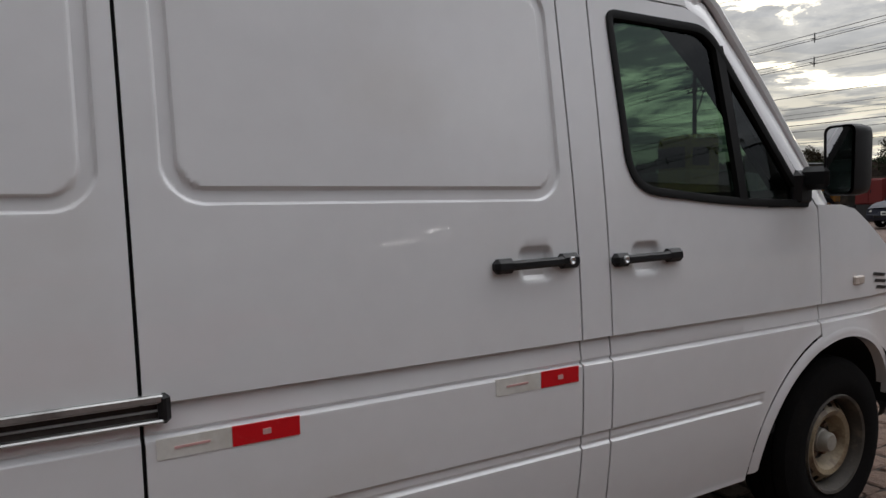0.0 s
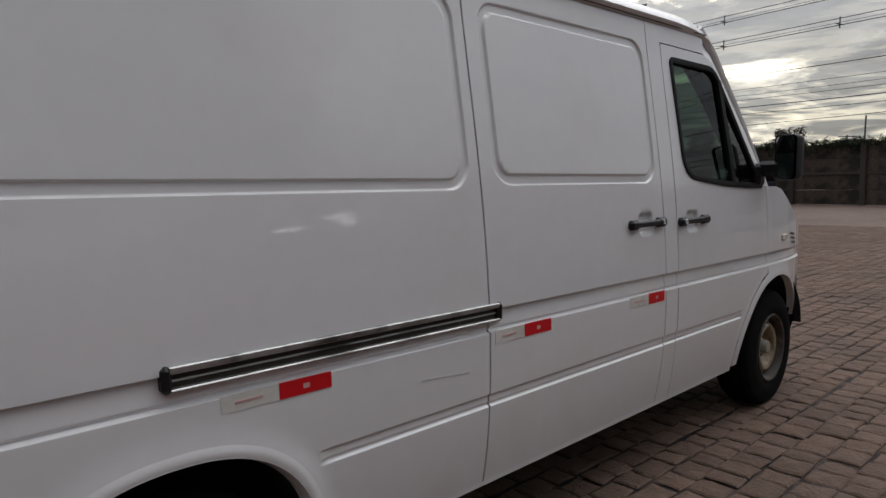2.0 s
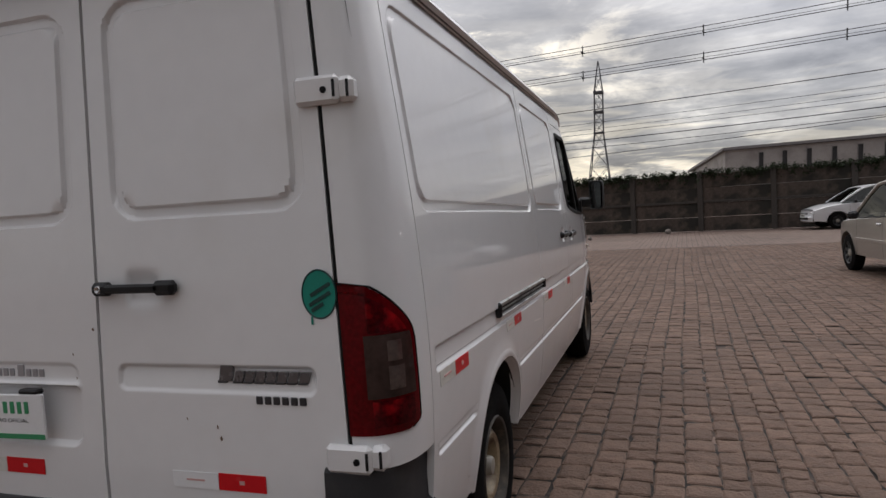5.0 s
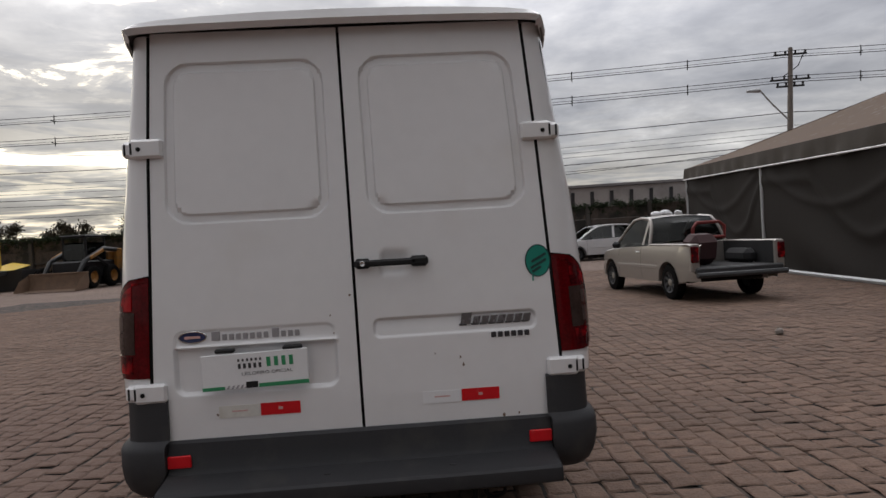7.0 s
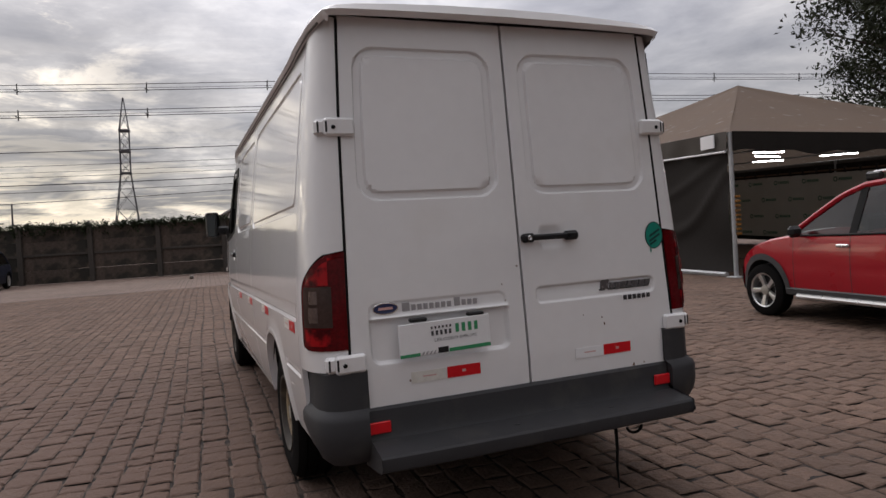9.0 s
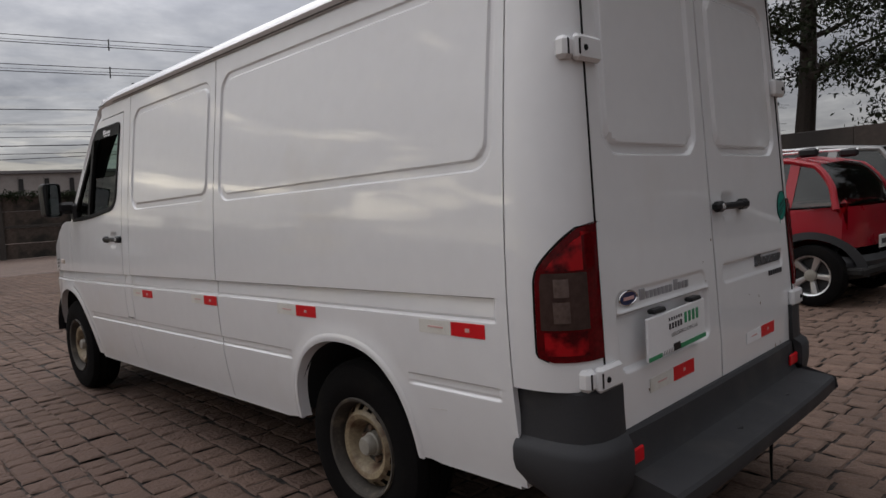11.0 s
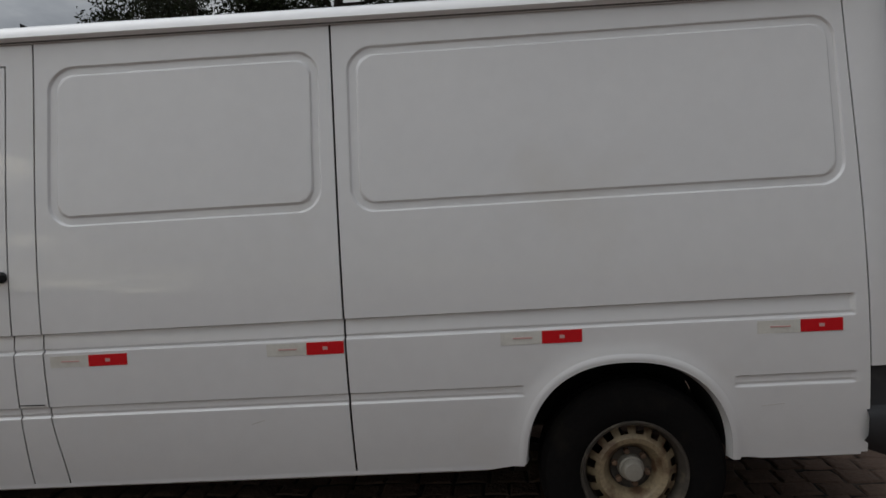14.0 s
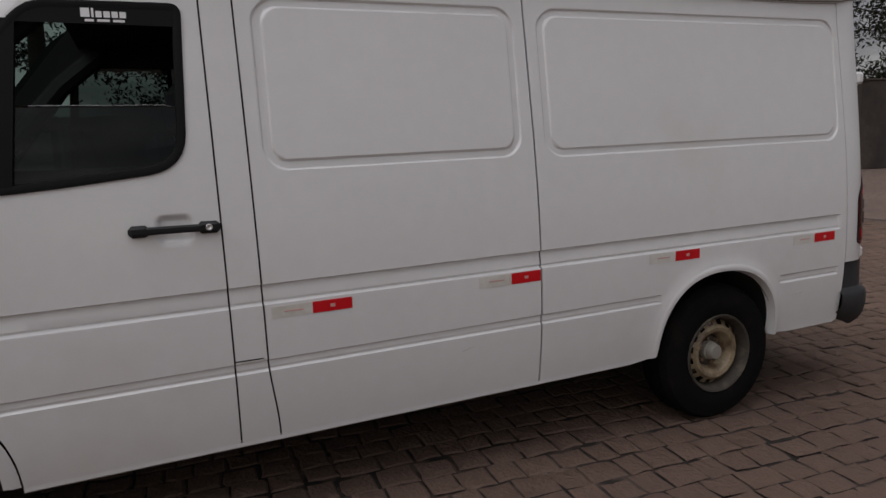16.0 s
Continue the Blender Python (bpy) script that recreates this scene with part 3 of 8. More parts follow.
def pressed(y, z, cups):
    """How deep the side sheet is pressed in at a place."""
    d = 0.0
    if 0.22 < y < 2.12:
        d += groove(rrect(y, z, 0.300, 2.036, 1.4056 - 0.016 * y, 1.982 - 0.013 * y, 0.075))
    elif 2.12 <= y < 3.26:
        d += groove(rrect(y, z, 2.182, 3.190, 1.4166 - 0.0155 * y, 1.974 - 0.0105 * y, 0.075))
    d += channel(0.272 - y, belt_top(y), belt_low(y), z, 0.015)
    if y < 0.72 or 1.44 < y < 4.11:
        end = max(0.27 - y, y - 0.695) if y < 0.72 else max(1.450 - y, y - 4.10)
        d += channel(end, crease(y), crease(y) - 0.034, z, 0.0095)
    for cy, cz in cups:
        d += 0.016 * smooth01(-rrect(y, z, cy - 0.062, cy + 0.062, cz - 0.052, cz + 0.052, 0.03) / 0.022)
    # a soft lip of metal round the wheel openings
    for mid, half, low, rise, full in (REAR_ARCH, (4.585, 0.47, 0.35, 0.435, 2.0)):
        q = (abs((y - mid) / half) ** full + (max(0, z - low) / rise) ** full) ** (1 / full)
        if q < 1.22:
            d -= 0.012 * (1 - smooth01((q - 1) / 0.2))
    return d


def spread(a, b, step):
    n = max(2, int(round((b - a) / step)) + 1)
    return [a + (b - a) * i / (n - 1) for i in range(n)]


def stops_between(a, b, coarse, dense, reach, fine):
    """Positions from a to b, closer together near the dense ones."""
    marks = set(spread(a, b, coarse))
    for d in dense:
        marks |= set(q for q in spread(d - reach, d + reach, fine) if a < q < b)
    out = []
    for q in sorted(marks):
        if not out or q - out[-1] > fine * 0.55:
            out.append(q)
    out[-1] = b
    return out


ROW_LINES = [(1.0, 0.0163, 0.010), (0.931, 0.0152, 0.016), (0.722, 0.0172, 0.010), (0.688, 0.0172, 0.016), (1.4056, 0.016, 0.024), (1.982, 0.0125, 0.024)]


def row_heights():
    """Heights of the rows of a side sheet at y = 0, each with its fall per metre."""
    zs = stops_between(0.30, 2.10, 0.032, [], 0, 0.003)
    for z, _, reach in ROW_LINES:
        zs += spread(z - reach, z + reach, 0.0024)
    zs += spread(1.425, 1.49, 0.007) + spread(1.895, 1.96, 0.007)
    zs += spread(1.10, 1.27, 0.009)
    out = []
    for z in sorted(zs):
        if not out or z - out[-1] > 0.0016:
            out.append(z)
    fall = ([0.35, 0.72, 1.0, 1.2, 1.4056, 1.982, 2.09], [0.0205, 0.0172, 0.0163, 0.010, 0.016, 0.0125, 0.0045])
    return [(z, lerp(z, *fall)) for z in out]


ROWS = row_heights()
COL_LINES = [0.300, 2.036, 2.182, 3.190]


def side_sheet(side, y0, y1, low, high, rows=132, step=0.02, cups=(), hole=None, flange=0.022):
    """A pressed body sheet between two seams, its edges turned in."""
    dense = list(COL_LINES)
    ys = stops_between(y0, y1, step, dense, 0.024, 0.003)
    for c, way in zip(COL_LINES, (1, -1, 1, -1)):
        ys += [c + way * q for q in spread(0.024, 0.09, 0.007)]
    for c, _ in cups:
        ys += spread(c - 0.08, c + 0.08, 0.009)
    for mid, half in ((1.072, 0.374), (4.585, 0.53)):
        ys += [mid + half * math.cos(math.pi * k / 60) for k in range(61)]
    ys = sorted(y for y in ys if y0 <= y <= y1)
    ys = [y for k, y in enumerate(ys) if k == 0 or y - ys[k - 1] > 0.0006]
    sheet = []
    for y in [ys[0]] + ys + [ys[-1]]:
        zb, zt = low(y), high(y)
        zs = [min(zt, max(zb, z - f * y)) for z, f in ROWS]
        zs[0], zs[-1] = zb, zt
        col = [(side * (side_x(z) * taper(y) - pressed(y, z, cups)), y + bend(side, y, z), z) for z in zs]
        col = [col[0]] + col + [col[-1]]
        for k in (0, -1):
            col[k] = (col[k][0] - side * flange, col[k][1], col[k][2])
        sheet.append(col)
    for k in (0, -1):
        sheet[k] = [(x - side * flange, y, z) if 0 < i < len(sheet[k]) - 1 else (x, y, z) for i, (x, y, z) in enumerate(sheet[k])]

    def keep(i, j):
        p = [sheet[i + a][j + b] for a in (0, 1) for b in (0, 1)]
        if len(set(p)) < 3:
            return False
        return not (hole and hole(sum(q[1] for q in p) / 4, sum(q[2] for q in p) / 4))

    return Shape().grid(sheet, keep=keep)


def inside(poly, y, z):
    hit = False
    for (ya, za), (yb, zb) in zip(poly, poly[1:] + poly[:1]):
        if (za > z) != (zb > z) and y < (yb - ya) * (z - za) / (zb - za) + ya:
            hit = not hit
    return hit


def round_corners(poly, radii, n=6):
    """A closed outline whose corners are rounded, with a radius for each."""
    out = []
    for i, p in enumerate(poly):
        a, b, p = Vector(poly[i - 1]), Vector(poly[(i + 1) % len(poly)]), Vector(p)
        r = min(radii[i], (a - p).length * 0.48, (b - p).length * 0.48)
        pa, pb = p + (a - p).normalized() * r, p + (b - p).normalized() * r
        for k in range(n + 1):
            t = k / n
            out.append(tuple(pa * (1 - t) ** 2 + p * 2 * t * (1 - t) + pb * t * t))
    return out


WINDOW = round_corners([(3.443, 1.914), (3.895, 1.908), (4.365, 1.300), (3.95, 1.316), (3.470, 1.372)], [0.035, 0.07, 0.02, 0.3, 0.12])
DOORTOP = ([3.37, 3.80, 3.89, 4.425], [1.970, 1.964, 1.932, 1.285])


def split(z):
    """Where the raked bar between the panes stands at a height."""
    return 3.995 - 0.10 * (z - 1.35)



def door_top(y):
    return lerp(y, *DOORTOP)


def door_low(y):
    return max(sill(y) - 0.012, front_arch(y, 0.055))


def gutter(y):
    return 2.090 - 0.0045 * y


def on_side(side, y, z, out=0.0):
    return (side * (side_x(z) * taper(y) + out), y, z)


def patch(side, y0, y1, z0, z1, slope, out, thick=0.0016, ny=10, nz=3):
    """A thin strip that lies on the side of the body."""
    rows = []
    for i in range(nz + 1):
        rows.append([on_side(side, y0 + (y1 - y0) * j / ny, z0 + (z1 - z0) * i / nz - slope * (y1 - y0) * (j / ny - 0.5), out) for j in range(ny + 1)])
    s = Shape().grid(rows)
    rim = rows[0] + [r[-1] for r in rows[1:]] + rows[-1][-2::-1] + [r[0] for r in rows[-2:0:-1]]
    back = [(p[0] - side * (thick + 0.003), p[1], p[2]) for p in rim]
    n = len(rim)
    return s.add(rim + back, [(i, (i + 1) % n, n + (i + 1) % n, n + i) for i in range(n)])


def door_handle(parent, place, m, lock):
    """A pull handle with two ends, standing off the sheet; x along it, z out of the sheet."""
    h = Shape()
    h.box((0, 0, 0.026), (0.20, 0.026, 0.018), 0.007)
    h.box((-0.112, 0, 0.017), (0.066, 0.040, 0.036), 0.012)
    h.box((0.108, 0, 0.017), (0.074, 0.042, 0.036), 0.012)
    h.v = [tuple(m @ Vector(p)) for p in h.v]
    ob = part("handle", h, M_BLACK, parent, "black plastic pull handle")
    k = Shape().lathe([(0.034, 0.0), (0.0385, 0.009), (0.037, 0.011), (0.030, 0.012)], 14, m @ Matrix.Translation((lock, 0, 0)) @ pose(0, 0, 0, 0, -90, 0))
    part("lock", k, M_ALLOY, ob, "small metal key lock")
    return ob


def side_handle(parent, side, y, z, lock):
    x = side_x(z)
    slope = math.degrees(math.atan((side_x(z + 0.05) - side_x(z - 0.05)) / 0.1))
    m = Matrix.Translation((side * (x - 0.010), y, z)) @ pose(0, 0, 0, 0, 0, 90 if side > 0 else -90) @ pose(0, 0, 0, 90 + slope, 0, 0)
    door_handle(parent, None, m, lock)


def cab_door(side):
    cups = [(3.520, 1.168)]
    s = side_sheet(side, 3.372, 4.425, door_low, door_top, cups=cups, hole=lambda y, z: inside(WINDOW, y, z))
    door = part("cab_door", s, M_WHITE, VAN, "white cab door with a raked window")
    # rubber seal round the opening and the bar between the panes
    seal = Shape()
    ring = WINDOW
    mid = Vector((sum(p[0] for p in ring) / len(ring), sum(p[1] for p in ring) / len(ring)))
    rows = []
    for off, out in ((-0.006, 0.000), (-0.006, 0.006), (0.004, 0.008), (0.020, 0.004), (0.024, -0.018)):
        row = []
        for i, p in enumerate(ring):
            a, b = Vector(ring[i - 1]), Vector(ring[(i + 1) % len(ring)])
            t = (b - a).normalized()
            nrm = Vector((t.y, -t.x))
            if nrm.dot(mid - Vector(p)) < 0:
                nrm = -nrm
            q = Vector(p) + nrm * off
            row.append(on_side(side, q.x, q.y, out))
        rows.append(row + row[:1])
    seal.grid(rows)
    part("window_seal", seal, M_RUBBER, door, "black rubber window seal")
    bar = Shape()
    bar.grid([[on_side(side, split(z) + d, z, out) for z in spread(1.312, 1.852, 0.06)] for d, out in ((-0.024, -0.014), (-0.022, 0.005), (0.018, 0.005), (0.020, -0.014))])
    part("division_bar", bar, M_RUBBER, door, "black bar between the panes")

    def pane(name, ya, yb, ztop, label):
        way = 1 if name == "window_pane" else -1
        cells = [[on_side(side, y, z, -0.012) for z in spread(1.27, 1.93, 0.012)] for y in spread(ya, yb, 0.012)]
        sh = Shape().grid(cells, keep=lambda i, j: (lambda c: inside(WINDOW, c[1], c[2]) and c[2] < ztop and (split(c[2]) - c[1]) * way > 0)(cells[i][j]))
        ob = part(name, sh, M_GLASSDARK if name == "window_pane" else M_GLASS, door, label)
        ob.visible_shadow = False
        return ob

    pane("window_pane", 3.40, 4.02, 1.58 if side < 0 else 2.0, "half lowered tinted window pane" if side < 0 else "tinted window pane")
    pane("quarter_pane", 3.92, 4.42, 2.0, "fixed triangular quarter pane")
    if side < 0:
        lip = Shape().tube([on_side(side, y, 1.582 - 0.02 * max(0, (3.52 - y) / 0.06) ** 2, -0.012) for y in spread(3.475, 3.95, 0.03)], 0.0035, 6)
        part("pane_edge", lip, M_CARGLASS, door, "polished upper edge of the lowered pane")
        cells = [[on_side(side, y, z, 0.0045) for z in spread(1.842, 1.91, 0.006)] for y in spread(3.44, 3.944, 0.008)]
        guard = Shape().grid(cells, keep=lambda i, j: inside(WINDOW, cells[i][j][1], cells[i][j][2]))
        deflector = part("sun_band", guard, M_RUBBER, door, "black band across the window top with white lettering bars")
        marks = Shape()
        for y_, w_, h_ in ((3.607, 0.019, 0.020), (3.631, 0.018, 0.020), (3.654, 0.019, 0.020), (3.678, 0.018, 0.020), (3.701, 0.007, 0.029), (3.713, 0.026, 0.029)):
            marks.add([on_side(side, y_ + a, 1.863 + b, 0.0065) for a, b in ((0, 0), (w_, 0), (w_, h_), (0, h_))], [(0, 1, 2, 3)])
        for y_, w_ in ((3.612, 0.034), (3.656, 0.036), (3.702, 0.026)):
            marks.add([on_side(side, y_ + a, 1.849 + b, 0.0065) for a, b in ((0, 0), (w_, 0), (w_, 0.008), (0, 0.008))], [(0, 1, 2, 3)])
        part("sign_bars", marks, M_PLATE, deflector, "white bars in place of lettering")
    side_handle(door, side, 3.520, 1.168, 0.108 if side < 0 else -0.108)
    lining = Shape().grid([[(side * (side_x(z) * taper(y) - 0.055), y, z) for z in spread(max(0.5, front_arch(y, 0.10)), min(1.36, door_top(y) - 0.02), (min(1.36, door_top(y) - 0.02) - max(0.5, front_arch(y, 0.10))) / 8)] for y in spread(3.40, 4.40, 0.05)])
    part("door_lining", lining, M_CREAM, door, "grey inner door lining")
    return door


def van_sides():
    for side in (1, -1):
        quarter = side_sheet(side, 0.2315, 2.0960, lambda y: max(sill(y) - 0.012, rear_arch(y)), gutter, rows=136)
        part("rear_quarter_panel", quarter, M_WHITE, VAN, "white rear quarter panel with a pressed blank window")
        cups = [(3.100, 1.180)] if side > 0 else []
        slide = side_sheet(side, 2.1040, 3.250, lambda y: sill(y) - 0.012, gutter, cups=cups)
        name = "sliding_door" if side > 0 else "front_side_panel"
        sl = part(name, slide, M_WHITE, VAN, "white sliding door with a pressed blank window" if side > 0 else "white fixed side panel with a pressed blank window")
        if side > 0:
            side_handle(sl, side, 3.100, 1.180, 0.108)
        part("door_pillar", side_sheet(side, 3.2565, 3.3655, lambda y: sill(y) - 0.012, gutter), M_WHITE, VAN, "white pillar between the doors")
        cab_door(side)
        header = side_sheet(side, 3.3655, 3.80, lambda y: door_top(y) + 0.006, gutter, rows=14)
        part("roof_rail_panel", header, M_WHITE, VAN)
        # front pillar, from the roof down to the bonnet
        rows = []
        for y, z in [(3.74, 1.966), (3.80, 1.962), (3.87, 1.925), (4.0, 1.776), (4.2, 1.549), (4.425, 1.292), (4.47, 1.25)]:
            t = min(1, max(0, (y - 3.74) / 0.7))
            row = []
            for k in range(6):
                f = k / 5
                row.append((side * (side_x(z) * taper(y) - 0.045 * f ** 1.6 - 0.004), y + 0.006 + 0.085 * f * (0.35 + 0.65 * min(1, t * 4)), z + 0.006 + 0.055 * f * (1.4 - 0.6 * t)))
            rows.append(row)
        part("front_pillar", Shape().grid(rows), M_WHITE, VAN)
        fender_top = ([4.43, 4.6, 4.7, 4.9, 5.06, 5.25, 5.38, 5.46], [1.302, 1.298, 1.278, 1.163, 1.068, 0.985, 0.91, 0.80])
        wing = side_sheet(side, 4.4315, 5.44, lambda y: max(front_arch(y), 0.72 if y > 5.04 else 0.0), lambda y: lerp(y, *fender_top), rows=70)
        fw = part("front_wing", wing, M_WHITE, VAN, "white front wing with vent slots")
        flare = []
        for k in range(41):
            a = math.pi * (1 - k / 40) * 1.0
            y0, z0 = 4.585 + 0.47 * math.cos(a), 0.35 + 0.435 * math.sin(a)
            y1, z1 = 4.585 + 0.520 * math.cos(a), 0.345 + 0.485 * math.sin(a)
            if z0 < sill(4.1) - 0.03:
                z0 = z1 = sill(4.1) - 0.02
            flare.append([on_side(side, y0, z0, -0.03), on_side(side, y0, z0, 0.010), on_side(side, (y0 + y1) / 2, (z0 + z1) / 2, 0.013), on_side(side, y1, z1, 0.004)])
        part("wheel_arch_flare", Shape().grid([r for r in flare if r[0][1] < 5.02]), M_WHITE, fw)
        for k in range(3):
            y, z = 4.815 + 0.016 * k, 1.012 - 0.028 * k
            part("vent_slot", Shape().grid([[on_side(side, y + a + 0.012 * (b > 0), z + b - 0.12 * a, 0.0025) for a in spread(0, 0.12 - 0.008 * k, 0.02)] for b in (-0.006, 0.006)]), M_BLACK, fw, "black vent slot")
        lens = Shape().box((0, 0, 0), (0.014, 0.070, 0.034), 0.005, Matrix.Translation(on_side(side, 4.695, 0.998, 0.004)))
        part("side_repeater", lens, M_ORANGE, fw, "pale amber side repeater lens")
        for y, top_z in ((0.2288, gutter), (2.100, gutter), (3.2533, gutter), (3.3688, lambda q: 1.96)):
            low_z = max(sill(y), 0.745 if y < 0.3 else 0)
            part("seam_seal", Shape().tube([on_side(side, y + bend(side, y, z), z, -0.0085 - pressed(y, z, ())) for z in spread(low_z, top_z(y) - 0.01, 0.01)], 0.0029, 5), M_RUBBER, VAN)
        # lip round the rear wheel opening
        lip = []
        for k in range(45):
            a = math.pi * (1 - k / 44)
            lip.append([on_side(side, 1.072 + (0.374 + e) * math.copysign(abs(math.cos(a)) ** (2 / 2.3), math.cos(a)), 0.395 + (0.382 + e) * abs(math.sin(a)) ** (2 / 2.3), out) for e, out in ((-0.010, -0.032), (-0.004, -0.010), (-0.001, 0.005), (0.003, 0.0125), (0.010, 0.0138), (0.020, 0.0125), (0.030, 0.0085))])
        part("wheel_arch_lip", Shape().grid(lip), M_WHITE, VAN)
        # sill roll under the doors
        sl_pts = [[(side * (side_x(sill(y)) * taper(y) - dx), y, sill(y) - 0.012 + dz * (smooth01((y - 1.488) / 0.10) if dz < 0 else 1)) for dx, dz in ((-0.001, 0.006), (0.001, -0.010), (0.012, -0.018), (0.03, -0.016), (0.06, -0.004))] for y in spread(1.490, 4.06, 0.05)]
        part("sill", Shape().grid(sl_pts), M_WHITE, VAN)
        sl_pts = [[(side * (side_x(sill(y)) - dx), y, sill(y) - 0.012 + dz * (smooth01((0.668 - y) / 0.10) if dz < 0 else 1)) for dx, dz in ((-0.001, 0.006), (0.001, -0.008), (0.012, -0.014), (0.05, -0.006))] for y in spread(0.240, 0.668, 0.04)]
        part("sill", Shape().grid(sl_pts), M_WHITE, VAN)


van_sides()


def roof():
    half = [(0.846, 2.070), (0.862, 2.082), (0.868, 2.092), (0.864, 2.104), (0.856, 2.122), (0.838, 2.146), (0.80, 2.166), (0.72, 2.186), (0.55, 2.208), (0.3, 2.228), (0.0, 2.236)]
    rows = []
    ys = [-0.012, -0.010, 0.0, 0.02, 0.06, 0.12, 0.25] + spread(0.4, 3.5, 0.15) + [3.62, 3.72, 3.80, 3.86, 3.90]
    for y in ys:
        k = lerp(y, [-0.012, 0.03, 0.15, 0.30], [0.924, 0.942, 0.982, 1.0])
        lift = lerp(y, [-0.012, 0.25, 0.6], [0.060, 0.012, 0.0]) - 0.0045 * max(y, 0)
        droop = lerp(y, [3.5, 3.72, 3.86, 3.90], [0, 0.008, 0.03, 0.055])
        flat = lerp(y, [-0.012, 0.0, 0.10], [0.15, 0.42, 0.8])
        row = []
        for x, z in half:
            zz = 2.088 + (z - 2.088) * (flat if z > 2.1 else 1) + lift - droop
            row.append((x * k * lerp(y, [3.6, 3.9], [1, 0.975]), y, zz))
        tip = lerp(y, [0.0, 0.5], [-0.012, 0.0])
        rows.append([(tip - x, a, b) for x, a, b in row] + [(tip + x, a, b) for x, a, b in row[-2::-1]])
    rows = [[(x, y + 0.02, z - 0.02) for x, y, z in rows[0]]] + rows
    cap = part("roof", Shape().grid(rows), M_WHITE, VAN, "white roof with a gutter lip")
    for side in (1, -1):
        strip = Shape().tube([(side * 0.852 * lerp(y, [0.03, 0.15, 0.3], [0.942, 0.982, 1.0]) + lerp(y, [0.0, 0.5], [-0.012, 0.0]), y, 2.078 + lerp(y, [0, 0.25, 0.6], [0.054, 0.012, 0.0]) - 0.0045 * y) for y in spread(0.06, 3.82, 0.1)], 0.005, 6)
        part("gutter_seal", strip, M_SEALER, cap, "dark gutter seam")


roof()


def door_edge(z):
    return lerp(z, [0.5, 0.8, 1.7, 2.16], [0.798, 0.802, 0.766, 0.739])


def lean(z):
    """The van sags a little to one side on its springs: how far its rear leans over at a height."""
    return -0.0126 * (z - 1.13)


def rear_y(z):
    return 0.0485 * max(0.0, z - 0.7)


def corner_point(side, z, y, out=0.0):
    """A place on the rounded rear corner, given its height and how far forward it lies."""
    p = 2.5
    yr, xd, xs = rear_y(z), door_edge(z), side_x(z)
    ye = 0.226 + bend(side, 0.2288, z)
    t = min(1.0, max(0.0, (y - yr) / (ye - yr)))
    c = (1 - t) ** (p / 2)
    a = math.acos(min(1, max(0, c)))
    x = xd + (xs - xd) * math.sin(a) ** (2 / p)
    nx, ny = math.sin(a), -math.cos(a)
    return (side * (x + out * nx) + lean(z) * (1 - t), y + out * ny, z)


